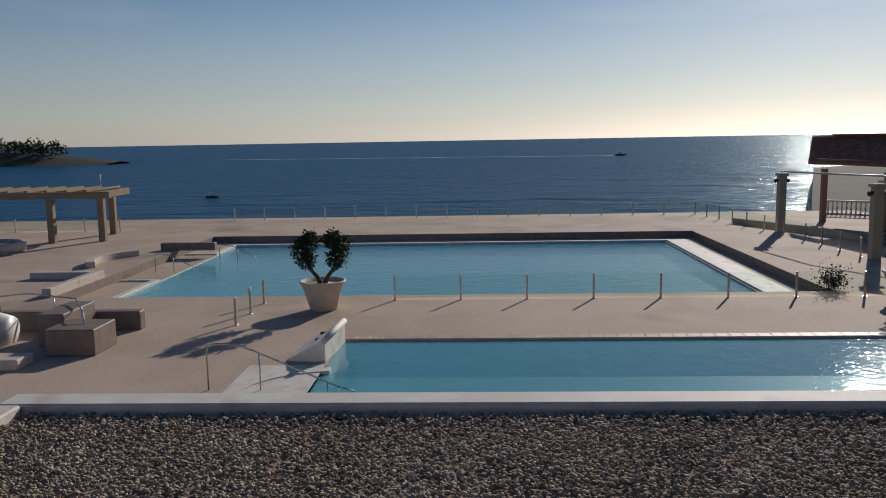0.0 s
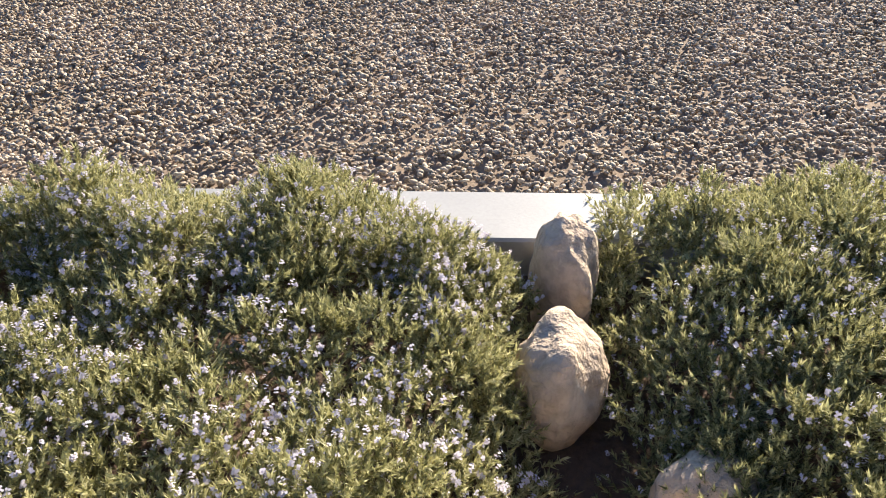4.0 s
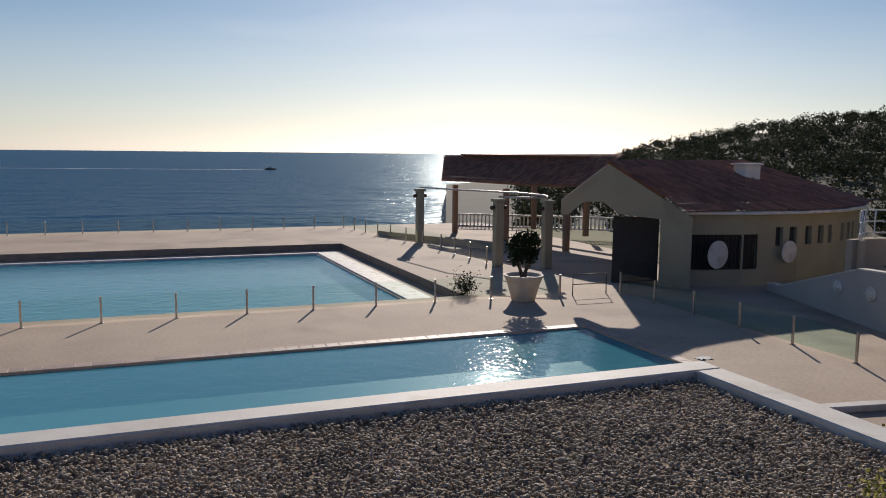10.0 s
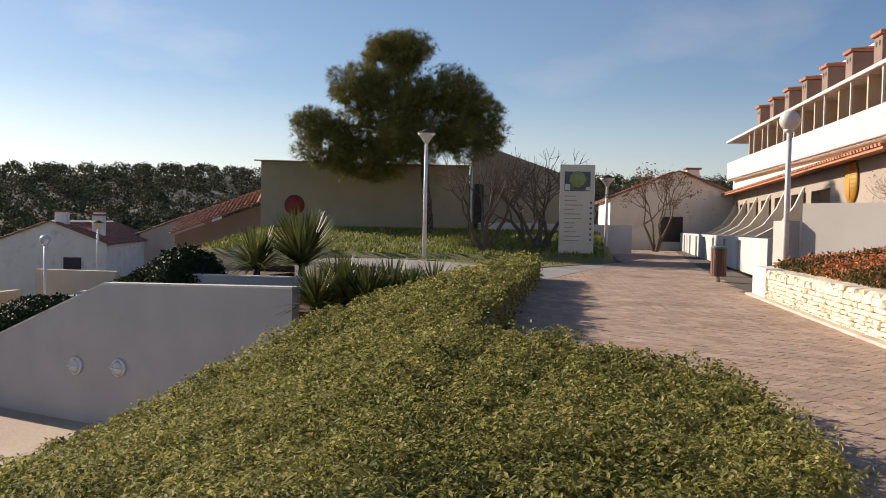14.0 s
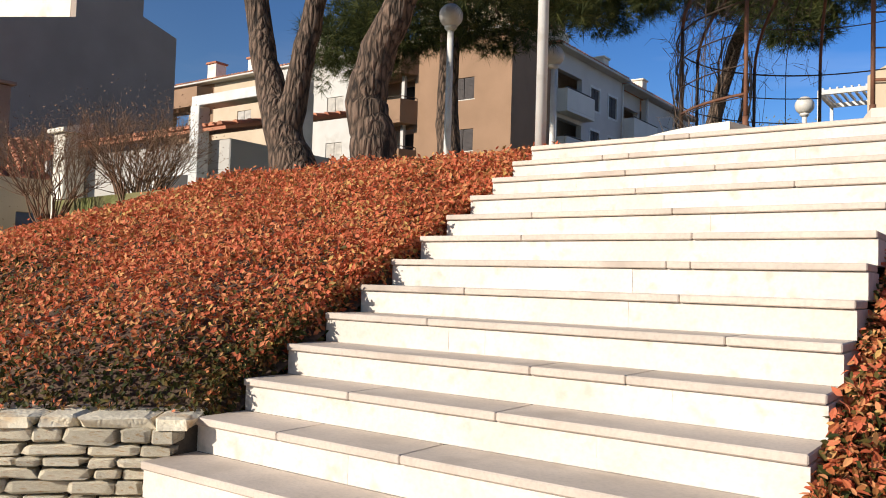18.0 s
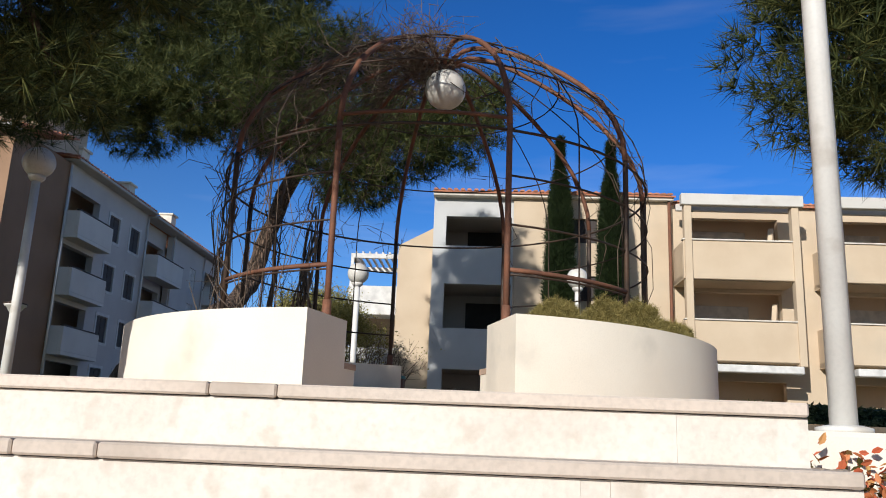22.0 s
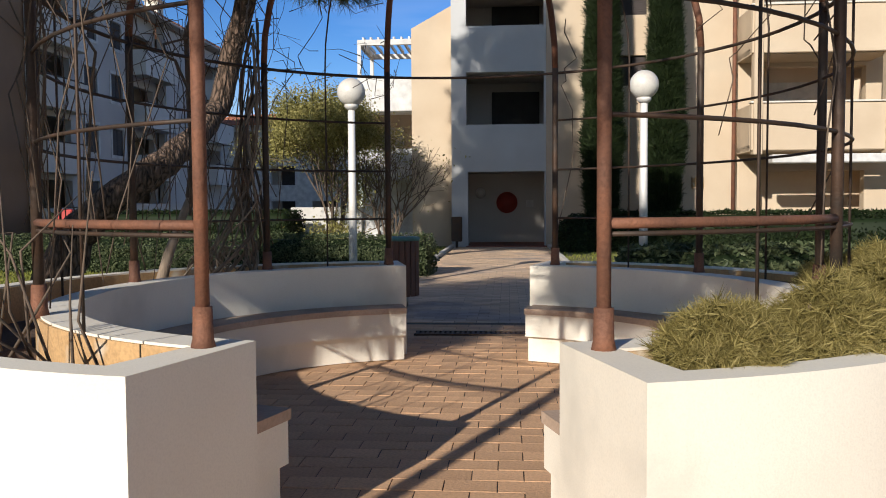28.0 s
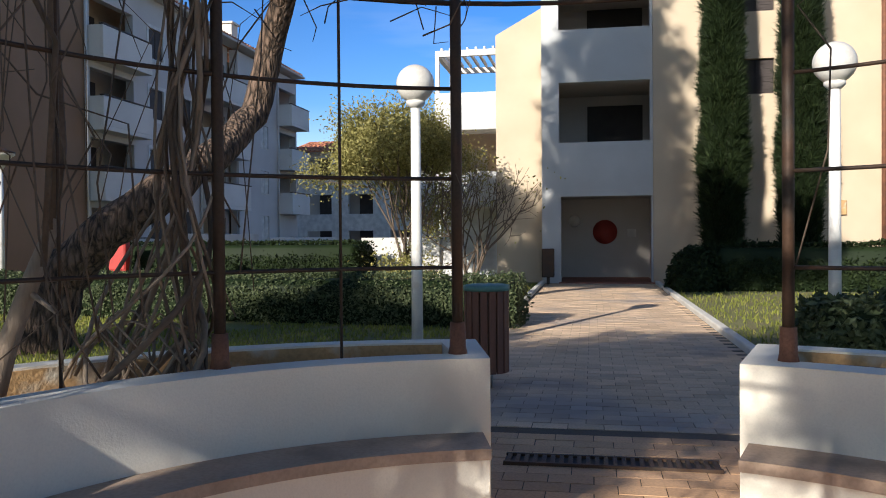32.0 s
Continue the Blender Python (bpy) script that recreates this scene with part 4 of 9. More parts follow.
for dx in (0.0, 2.2):
    rail = thing("pool_handrail", pose(-15.7 + dx, 38.6 + dx * 1.4, DECK - 0.42), "pair of bent steel handrails in the paddling pool", "handrail", "paddling rails")
    part("rail", TUBE([(0, 0, 0), (0, 0, 0.8), (0.15, 0, 0.92), (0.8, -0.2, 0.85), (2.0, -0.5, 0.35), (2.1, -0.5, 0.2)]), METAL, rail)
    part("post", TUBE([(1.0, -0.25, 0), (1.0, -0.25, 0.78)], 0.018), METAL, rail)

# curved slide basin on the left of the deck
spa = thing("spa_basin", pose(-12.6, 22.4, DECK), "raised tiled spa basin with steel rails", "spa")
for x0, x1, y0, y1, h in ((-6, -3.4, -3.0, -2.6, 0.75), (0.6, 2.0, -0.9, 0.5, 0.75), (-6, 2.0, 2.2, 2.6, 0.6), (-0.2, 0.6, 0.2, 2.2, 0.95)):
    part("side", Shape().box(x0, x1, y0, y1, 0, h, 0.03), DARK_TILE, spa, "dark tiled side")
part("slide", Shape(True).tube([(-6, 0.6, 0.75), (-3, 0.6, 0.6), (-1.2, 0.5, 0.35)], [0.75, 0.7, 0.5], 14), GELCOAT, spa, "white moulded slide")
part("step", Shape().box(-3.4, 0.6, -2.3, -1.5, 0, 0.28, 0.03), NOSING, spa, "pale stone step")
part("rail", TUBE([(-6, 2.3, 1.0), (-3, 2.3, 1.05), (-1.5, 2.2, 1.2), (0.2, 1.8, 1.1), (1.2, 0.2, 1.0), (1.4, -0.2, 0.75)]), METAL, spa)
for x, y in ((-4.5, 2.3), (-2.5, 2.25), (-0.6, 2.0), (0.9, 0.7)):
    part("post", TUBE([(x, y, 0.5), (x, y, 1.08)], 0.018), METAL, spa)

# left pergola
PERGOLA_TAN = material("pergola_render", (0.3, 0.23, 0.14), (0.25, 0.19, 0.115), 0.9, 1, 60, 0.2, 0.2)
perg = thing("pergola", pose(-26, 49, DECK), "ochre masonry pergola with open beams by the sea fence", "pergola")
for x, y in ((-8.6, -1.0), (0.6, -1.6), (3.35, -0.9), (2.3, 2.9), (-8.6, 3.0), (-3.4, -1.2)):
    part("post", Shape().box(x - 0.2, x + 0.2, y - 0.2, y + 0.2, 0, 2.6, 0.03), PERGOLA_TAN, perg)
part("beam", Shape().box(-14, 4.0, -1.2, -0.8, 2.6, 3.0, 0.03).box(-14, 3.4, 2.7, 3.1, 2.6, 3.0, 0.03).box(3.2, 3.6, -0.8, 2.7, 2.6, 3.0, 0.03), PERGOLA_TAN, perg)
for k in range(14):
    part("joist", Shape().box(-13 + k * 1.2, -12.85 + k * 1.2, -1.4, 3.3, 3.0, 3.14, 0.01), PERGOLA_TAN, perg)
part("mast", TUBE([(3.0, 0, 3.0), (3.0, 0, 4.0)], 0.03), GELCOAT, perg, "short white mast")
planter = thing("round_planter", pose(-27.0, 43.5, DECK), "low round stone planter", "planter")
part("wall", Shape(True).lathe([(1.9, 0), (1.9, 0.5), (1.6, 0.55), (1.6, 0.3)], 32), NOSING, planter)
part("soil", Shape(True).lathe([(1.62, 0.28), (1.62, 0.4), (0, 0.45)], 24), SOIL, planter)

# pillars with spotlights carrying a curved shade frame
frame_thing = thing("shade_frame", pose(0, 0, DECK), "curved steel shade frame on stone pillars", "frame")
for x, y in ((17.85, 48.6), (18.0, 37.4), (20.0, 35.9)):
    pil = part("pillar", Shape().box(x - 0.22, x + 0.22, y - 0.22, y + 0.22, 0, 3.3, 0.03).box(x - 0.3, x + 0.3, y - 0.3, y + 0.3, 3.3, 3.45, 0.02), TAN_WALL, frame_thing, "square ochre pillar")
    for s in (-1, 1):
        part("spotlight", Shape(True).tube([(x + s * 0.22, y, 3.05), (x + s * 0.42, y - 0.1, 3.0)], [0.08, 0.12], 10), DARK_STEEL, pil)
arcpts = [(17.85, 48.6, 3.55), (18.5, 44, 3.6), (20.5, 40, 3.6), (20.8, 37.5, 3.58), (20.0, 35.9, 3.55), (18.0, 37.4, 3.55)]
part("ring", TUBE(arcpts, 0.05), METAL, frame_thing)
gate = thing("steel_gate", pose(17.2, 28.6, DECK), "low black steel gate in the fence", "gate")
part("frame", TUBE([(0, 0, 0), (0, 0, 0.85), (1.6, 0, 0.85), (1.6, 0, 0)], 0.025), DARK_STEEL, gate)
part("bar", TUBE([(0, 0, 0.45), (1.6, 0, 0.45)], 0.02), DARK_STEEL, gate)
shrub = thing("small_shrub", pose(13.1, 30.3, DECK - 0.4), "small dry shrub beside the pool surround", "shrub")
v = rng.normal(0, 1, (900, 3)) * [0.26, 0.26, 0.24] + [0, 0, 0.75]
tagged(part("leaves", swarm("leaves", v, turns_random(900), 0.09 * rng.uniform(0.6, 1.3, 900), *LEAF), DARK_LEAF, shrub, "dull grey-green leaves"), kind="stuff")
for k in range(6):
    a = k * 1.05
    part("stem", TUBE([(0, 0, 0), (0.1 * math.cos(a), 0.1 * math.sin(a), 0.5), (0.28 * math.cos(a), 0.28 * math.sin(a), 0.95)], 0.014), BARK, shrub)
ramp_in = setting("wall_lower_ramp", Shape().prism([(16.6, 53.5), (21.5, 42.0), (21.9, 42.2), (17.0, 53.7)], DECK - 0.4, [DECK + 0.35, DECK + 0.45, DECK + 0.45, DECK + 0.35]), TAN_WALL, None, "dark low wall of the sunken walk", "wall")
cope = setting("trim_step", Shape().box(-0.9, 0.9, -0.16, 0.16, 0, 0.16, 0.02), COPING, pose(15.6, 13.3, DECK, 0, 0, -10), "short white kerb block on the deck", "kerb")
rag = tagged(part("towel", Shape(True).add([(i * 0.09, j * 0.08, 0.02 + 0.02 * math.sin(i * 1.7 + j * 2.1)) for i in range(6) for j in range(5)], [(i * 5 + j, i * 5 + 5 + j, i * 5 + 6 + j, i * 5 + 1 + j) for i in range(5) for j in range(4)]), GELCOAT, None, "", pose(15.2, 18.2, DECK)), "crumpled pale cloth lying on the deck", "cloth")
# boats
for m, length, label in ((pose(-64, 195, SEA_LEVEL, 0, 0, 30), 3.2, "small dark motorboat on the calm sea"), (pose(96.5, 554, SEA_LEVEL, 0, 0, 4), 7.0, "distant speedboat leaving a white wake")):
    boat = thing("motorboat", m, label, "boat")
    hull = [(-0.5, -0.18), (0.3, -0.18), (0.5, 0.0), (0.3, 0.18), (-0.5, 0.18)]
    part("hull", Shape().prism([(x * length, y * length) for x, y in hull], -0.2, 0.16 * length), DARK_STEEL, boat, "dark hull")
    part("cabin", Shape().prism([(-0.25 * length, -0.12 * length), (0.12 * length, -0.12 * length), (0.12 * length, 0.12 * length), (-0.25 * length, 0.12 * length)], 0.16 * length, 0.36 * length), GELCOAT, boat, "white cabin")
FOAM = material("foam", (0.75, 0.77, 0.78), None, 0.9, 0.05, 2, 0.2, 0.1)
setting("water_wake", Shape().add([(92, 551, SEA_LEVEL + 0.03), (92, 556, SEA_LEVEL + 0.03), (-190, 618, SEA_LEVEL + 0.03), (-190, 614, SEA_LEVEL + 0.03)], [(0, 1, 2, 3)]), FOAM, None, "thin white boat wake", "wake")
# ---- path, stairs, plaza ----
U = lambda x, y, z=0.0, rz=0.0: HILL @ pose(x, y, z, 0, 0, rz)
setting("path", Shape().prism([(40, 0.5), (-0.7, 0.5), (-0.95, 0.16), (-60, 0.9), (-60, -12), (-19, -6), (-2, -4.9), (0.5, -3.2), (1.8, -3.3), (2.4, -3.95), (40, -3.9)], -0.5, -0.0115), JOINT, HILL, "sandy joints of the brick path", "path")
setting("lawn_low", Shape().prism([(-19.6, -5.6), (-21.8, -4.75), (-25.7, -3.05), (-26.3, -3.15), (-60, -4.6), (-60, -15.5), (-24.5, -13.5), (-22.6, -9.0), (-19.8, -7.0)], -0.6, 0.02), LAWN, HILL, "clipped winter lawn beside the path", "lawn")
stairs = thing("staircase", HILL.copy(), "broad white limestone staircase with worn nosings", "staircase")
for k in range(1, STEPS + 1):
    y, z = GOING * k, RISE * k
    joints = [0.0, *sorted(rng.uniform(0.4, 2.6, 2)), 2.95]
    for a, b in zip(joints, joints[1:]):
        part("riser", Shape().box(a + 0.0004, b - 0.0004, y + 0.02 + rng.uniform(0, 0.003), y + GOING + 0.06, z - RISE, z - 0.043), STAIR_STONE, stairs, "white limestone riser")
    cuts = [0.0, *sorted(rng.uniform(0.5, 2.5, 2)), 2.95]
    for a, b in zip(cuts, cuts[1:]):
        part("nosing", Shape().box(a + 0.001, b - 0.002, y, y + GOING + 0.02, z - 0.04, z, 0.006), NOSING, stairs, "pinkish worn stone nosing")
setting("wall_under_stairs", Shape().box(0.03, 2.92, 0.4, 4.6, -0.3, 0.17), STAIR_STONE, HILL, "stone below the stairs", "wall")
setting("plaza", Shape().prism([(-3, 4.78), (2.96, 4.78), (2.96, 5.82), (7.6, 5.82), (7.6, 12.4), (4.6, 12.4), (4.6, 14), (3.1, 14), (3.1, 31), (0.2, 31), (0.2, 14), (-3, 14)], 0.0, PLAZA - 0.0105), JOINT, HILL, "dark joints of the red brick plaza", "plaza")
setting("lawn_high", Shape().prism([(-60, 14), (-3, 12.5), (0.15, 14.05), (0.15, 31), (-60, 60)], 0.0, PLAZA - 0.01), LAWN, HILL, "sunlit lawn with brown patches", "lawn")
setting("lawn_high_2", Shape().prism([(3.15, 14.05), (4.6, 12.5), (60, 12.5), (60, 40), (3.15, 31)], 0.0, PLAZA - 0.01), LAWN, HILL, "shaded lawn beside the brick walk", "lawn")
setting("lawn_high_3", Shape().prism([(-10, 5.6), (-3.05, 4.9), (-3.05, 12.45), (-10, 12.8)], 0.0, PLAZA - 0.02), LAWN, HILL, "lawn left of the plaza", "lawn")
setting("lawn_high_4", Shape().prism([(7.65, 5.82), (60, 5.82), (60, 12.45), (7.65, 12.45)], 0.0, PLAZA - 0.02), LAWN, HILL, "lawn right of the plaza", "lawn")

# low stone wall and the red hedge bank
wall_core = Shape()
wall_core.prism([(-12.6, -0.45), (-0.93, 0.12), (-0.02, 0.86), (-0.02, 1.2), (-1.05, 0.5), (-12.6, -0.1)], -0.1, 0.5)
setting("wall_rubble", wall_core, JOINT, HILL, "rubble garden wall of pale limestone", "wall")
slope = Shape(True)
xs, ys = np.linspace(-12.6, 0.0, 26), np.linspace(0, 1, 14)


def bank_height(x, s):
    """Height of the red hedge bank: s runs from the low wall to the top."""
    top = PLAZA + 0.0 - max(0.0, -x - 4.5) * 0.17
    return 0.55 + (top - 0.55) * min(1.0, s * 1.05) ** 0.85


def bank_place(x, s):
    low = 0.35 + (0.75 if x > -0.9 else 0.0) * (x + 0.9) / 0.9 + min(0, x + 0.9) * 0.045
    return low + (5.2 - low) * s


grid = [[(x, bank_place(x, s), bank_height(x, s) - 0.12) for s in ys] for x in xs]
slope.add([p for col in grid for p in col], [(i * 14 + j, (i + 1) * 14 + j, (i + 1) * 14 + j + 1, i * 14 + j + 1) for i in range(25) for j in range(13)])
red_bank = setting("ground_red_bank", slope, SOIL, HILL, "earth bank under the red hedge", "ground")

# ---- gazebo on the plaza ----
STAINED = material("stained_render", (0.62, 0.38, 0.17), (0.46, 0.28, 0.13), 0.95, 4, 60, 0.4, 0.4, stain=(0.62, 0.54, 0.42), stain_scale=5)
SEAT_STONE = material("seat_stone", (0.5, 0.36, 0.26), (0.4, 0.29, 0.21), 0.85, 3, 60, 0.3, 0.2, stain=(0.27, 0.2, 0.15), stain_scale=3)
GX, GY = 1.5, 10.2
TOP = PLAZA + 0.735
SIDES = ((103.6, 254.2, 2.62, 0.28), (-73.5, 73.6, 2.64, 0.09))
for (a0, a1, ends, belly), word in zip(SIDES, ("bare soil and vines", "a grey-green bush")):
    planter = thing("planter", HILL @ pose(GX, GY, PLAZA), "white rendered curved planter with " + word, "planter", "gazebo planters")
    def rim(inset, a0=a0, a1=a1, ends=ends, belly=belly):
        """The outer radius by angle: the wall swells between its ends."""
        return lambda a: ends - inset + belly * math.sin(math.pi * (a - a0) / (a1 - a0))

    body = Shape().arc(0, 0, 1.96, 2.13, a0, a1, 0, 0.735, 120).arc(0, 0, rim(0.13), rim(0.0), a0, a1, 0, 0.735, 120)
    for e in (a0, a1 - 4.0):
        body.arc(0, 0, 2.13, rim(0.13), e, e + 4.0, 0, 0.735, 4)
    part("wall", body, WHITE_WALL, planter, "white rendered wall")
    part("lining", Shape().arc(0, 0, 2.132, 2.145, a0 + 4.1, a1 - 4.1, 0.3, 0.725, 60).arc(0, 0, rim(0.145), rim(0.132), a0 + 4.1, a1 - 4.1, 0.3, 0.725, 60), STAINED, planter, "rust-stained inner face")
    part("soil", Shape().arc(0, 0, 2.146, rim(0.146), a0 + 4.1, a1 - 4.1, 0.3, 0.5 if a0 > 0 else 0.68, 40), SOIL, planter, "dry brown soil")
    bench = thing("bench", HILL @ pose(GX, GY, PLAZA), "white rendered curved bench with a worn brownish seat", "bench", "gazebo benches")
    part("base", Shape().arc(0, 0, 1.74, 1.955, a0 + 1.5, a1 - 1.5, 0, 0.2, 120), WHITE_WALL, bench)
    part("apron", Shape().arc(0, 0, 1.69, 1.955, a0 + 1.2, a1 - 1.2, 0.2, 0.375, 120), WHITE_WALL, bench)
    part("seat", Shape().arc(0, 0, 1.675, 1.955, a0 + 1.0, a1 - 1.0, 0.376, 0.42, 120), SEAT_STONE, bench, "worn brownish stone seat")

gazebo = thing("gazebo", HILL @ pose(GX, GY, TOP), "domed steel gazebo frame with rusty ribs", "gazebo")
ANGLES = [-71, -35, 0, 35, 69, 107, 135, 168, 215, 251.5]


POST_R = 2.13
ARCH = [(2.13, 1.6), (2.1, 1.86), (1.95, 2.16), (1.72, 2.41), (1.45, 2.64), (1.15, 2.84), (0.85, 3.01), (0.55, 3.14), (0.35, 3.19), (0.2, 3.16), (0.08, 3.06)]


def rib_points(a, start=0.0):
    """A rib: upright, then an arch that dips into the hub."""
    pts = [(POST_R, start), (POST_R, 0.8), (POST_R, 1.45)]
    for k in range(14):
        s = k / 13 * (len(ARCH) - 1)
        i = min(int(s), len(ARCH) - 2)
        pts.append(tuple(ARCH[i][j] + (ARCH[i + 1][j] - ARCH[i][j]) * (s - i) for j in (0, 1)))
    c, s = math.cos(radians(a)), math.sin(radians(a))
    return [(r * c, r * s, z) for r, z in pts]


for a in ANGLES:
    p = rib_points(a)
    post = part("post", Shape(True).tube(p[:3] + [p[3]], 0.025, 10), DARK_STEEL if a not in (-71, 251.5) else RUST, gazebo, "round steel post, rusty at the foot")
    part("collar", Shape(True).tube([(p[0][0], p[0][1], -0.01), (p[0][0], p[0][1], 0.03), (p[0][0], p[0][1], 0.14)], [0.046, 0.037, 0.034], 10), RUST, post)
    part("rib", Shape(True).tube(p[3:], 0.025, 8), RUST, gazebo, "curved rusty rib")
part("hub", Shape(True).lathe([(0.05, 3.0), (0.11, 3.02), (0.11, 3.1), (0.05, 3.13)], 16), DARK_STEEL, gazebo, "dark steel hub")


def ring(z, r, gaps, thick, mat):
    for a0, a1 in gaps:
        n = max(3, int((a1 - a0) / 6))
        pts = [(r * math.cos(radians(a0 + (a1 - a0) * i / n)), r * math.sin(radians(a0 + (a1 - a0) * i / n)), z) for i in range(n + 1)]
        part("hoop", Shape(True).tube(pts, thick, 6), mat, gazebo)


SIDE_RUNS = ((107, 251.5), (-71, 69))
for z in (0.385, 0.78, 1.18):
    ring(z, POST_R, SIDE_RUNS, 0.009, DARK_STEEL)
ring(1.56, POST_R, ((107, 289), (-71, 107)), 0.012, DARK_STEEL)
ring(0.42, POST_R, ((215, 251.5), (-71, -35)), 0.019, RUST)
ring(1.66, POST_R, ((251.5, 289),), 0.016, RUST)
for k in (4, 7, 9):
    q = rib_points(0)[2 + k]
    ring(q[2], q[0], ((0, 120), (120, 240), (240, 360)), 0.008, DARK_STEEL)
for i in range(len(ANGLES)):
    a = (ANGLES[i] + (ANGLES[(i + 1) % len(ANGLES)] - ANGLES[i]) % 360 / 2)
    if abs((a + 90 + 180) % 360 - 180) > 15 and abs((a - 90 + 180) % 360 - 180) > 15:
        p = rib_points(a)
        part("rod", Shape(True).tube(p[:15], 0.007, 5), DARK_STEEL, gazebo)
globe = thing("pendant_globe", HILL @ pose(1.55, 10.2, 6.06), "round opal glass lamp hanging below the gazebo hub", "lamp")
part("globe", Shape(True).lathe([(0.03, -0.22)] + [(0.22 * math.sin(math.pi * k / 12), -0.22 * math.cos(math.pi * k / 12)) for k in range(1, 12)] + [(0.03, 0.22)], 24), GLOBE, globe)
part("neck", Shape(True).lathe([(0.07, 0.19), (0.07, 0.22), (0.02, 0.23), (0.02, 0.27)], 12), DARK_STEEL, globe)


def globe_lamp(m, tall, radius=0.19, label="white garden lamp with an opal globe on a slim post"):
    lamp = thing("garden_lamp", m, label, "lamp", "garden lamps")
    part("post", Shape(True).tube([(0, 0, 0), (0, 0, tall * 0.5), (0, 0, tall)], [0.062, 0.056, 0.05], 12), LAMP_WHITE, lamp)
    part("base", Shape(True).lathe([(0.1, 0), (0.1, 0.03), (0.07, 0.06)], 16), LAMP_WHITE, lamp)
    part("collar", Shape(True).lathe([(0.06, tall - 0.02), (0.1, tall + 0.02), (0.1, tall + 0.05)], 16), LAMP_WHITE, lamp)
    g = [(radius * math.sin(math.pi * k / 14), tall + 0.03 + radius - radius * math.cos(math.pi * k / 14)) for k in range(2, 14)]
    part("globe", Shape(True).lathe(g + [(0.005, tall + 0.03 + 2 * radius)], 24), GLOBE, lamp)
    return lamp


globe_lamp(U(-0.34, 17.0, PLAZA - 0.02), 2.65, 0.2)
globe_lamp(U(3.76, 17.0, PLAZA - 0.02), 2.68, 0.2)
globe_lamp(U(-3.8, 8.5, PLAZA - 0.02), 2.78, 0.19)
globe_lamp(U(-3.4, 11.2, PLAZA - 0.02), 2.75, 0.19)
globe_lamp(U(-13.0, 0.15, 0.3), 2.95, 0.2)
for x, y, z, name in ((-0.21, 5.0, PLAZA - 0.02, "L"), (3.5, 5.52, PLAZA - 0.05, "R")):
    pole = thing("flagpole", U(x, y, z), "tall white steel flagpole beside the stairs", "flagpole", "flagpoles")
    part("pole", Shape(True).tube([(0, 0, 0), (0, 0, 3), (0, 0, 7)], [0.055, 0.05, 0.04], 14), LAMP_WHITE, pole)
    part("base", Shape(True).lathe([(0.11, 0), (0.11, 0.02), (0.07, 0.03)], 16), LAMP_WHITE, pole)


def slat_bin(m):
    can = thing("litter_bin", m, "brown wooden-slat litter bin on a short post", "litter bin", "litter bins")
    part("post", Shape(True).tube([(0, 0, 0), (0, 0, 0.2)], 0.05, 10), METAL, can)
    part("liner", Shape(True).lathe([(0.15, 0.16), (0.16, 0.2), (0.16, 0.84), (0.15, 0.86), (0.15, 0.7)], 20), DARK_STEEL, can)
    slat = Shape().box(-0.03, 0.03, 0.165, 0.185, 0.15, 0.83, 0.005).build("slat")
    for k in range(16):
        part("slat", slat, WOOD, can, "", pose(0, 0, 0, 0, 0, k * 22.5))
    part("rim", Shape(True).lathe([(0.16, 0.82), (0.195, 0.83), (0.195, 0.87), (0.16, 0.88)], 24), TEAL, can, "faded green rim")
    return can


TEAL = material("green_paint", (0.12, 0.26, 0.22), None, 0.6, 4, 60, 0.3, 0.1)
slat_bin(U(0.6, 15.4, PLAZA - 0.02))
slat_bin(U(-16.2, -0.75, -0.02))
bin_ob = thing("wall_bin", U(0.33, 30.2, PLAZA - 0.02), "narrow dark metal bin beside the entrance", "litter bin")
part("body", Shape().box(-0.16, 0.16, -0.13, 0.13, 0.2, 0.95, 0.02), DARK_STEEL, bin_ob)
part("post", Shape().box(-0.04, 0.04, -0.04, 0.04, 0, 0.2), DARK_STEEL, bin_ob)

# drain gratings
for x0, x1, y, z, n in ((0.98, 2.15, 13.22, PLAZA - 0.009, 24), (0.43, 2.5, 0.19, -0.009, 40)):
    drain = thing("drain_grating", U(x0, y, z), "dark cast-iron drain grating across the paving", "drain", "drains")
    w = x1 - x0
    part("frame", Shape().box(0, w, -0.1, -0.08, 0, 0.022).box(0, w, 0.08, 0.1, 0, 0.022), DARK_STEEL, drain)
    part("channel", Shape().box(0, w, -0.079, 0.079, 0, 0.006), BLACK, drain)
    bar = Shape().box(-0.012, 0.012, -0.078, 0.078, 0.007, 0.02).build("bar")
    for k in range(n):
        part("bar", bar, DARK_STEEL, drain, "", pose(w * (k + 0.5) / n, 0, 0))

# right flank of the stairs
# soil colour here makes the gaps between hedge leaves read as shade
setting("wall_stair_side", Shape().prism([(2.97, 0.6), (3.29, 0.6), (3.29, 5.33), (2.97, 5.33)], [-0.2, -0.2, 1.4, 1.4], [0.1, 0.1, 2.15, 2.15]), SOIL, HILL, "flank of the stairs, dark to stand for shade between hedge leaves", "wall")
setting("wall_plaza_edge", Shape().box(2.97, 7.5, 5.34, 5.8, 0, PLAZA - 0.05, 0.02), WHITE_WALL, HILL, "pale ledge beside the stairs", "wall")
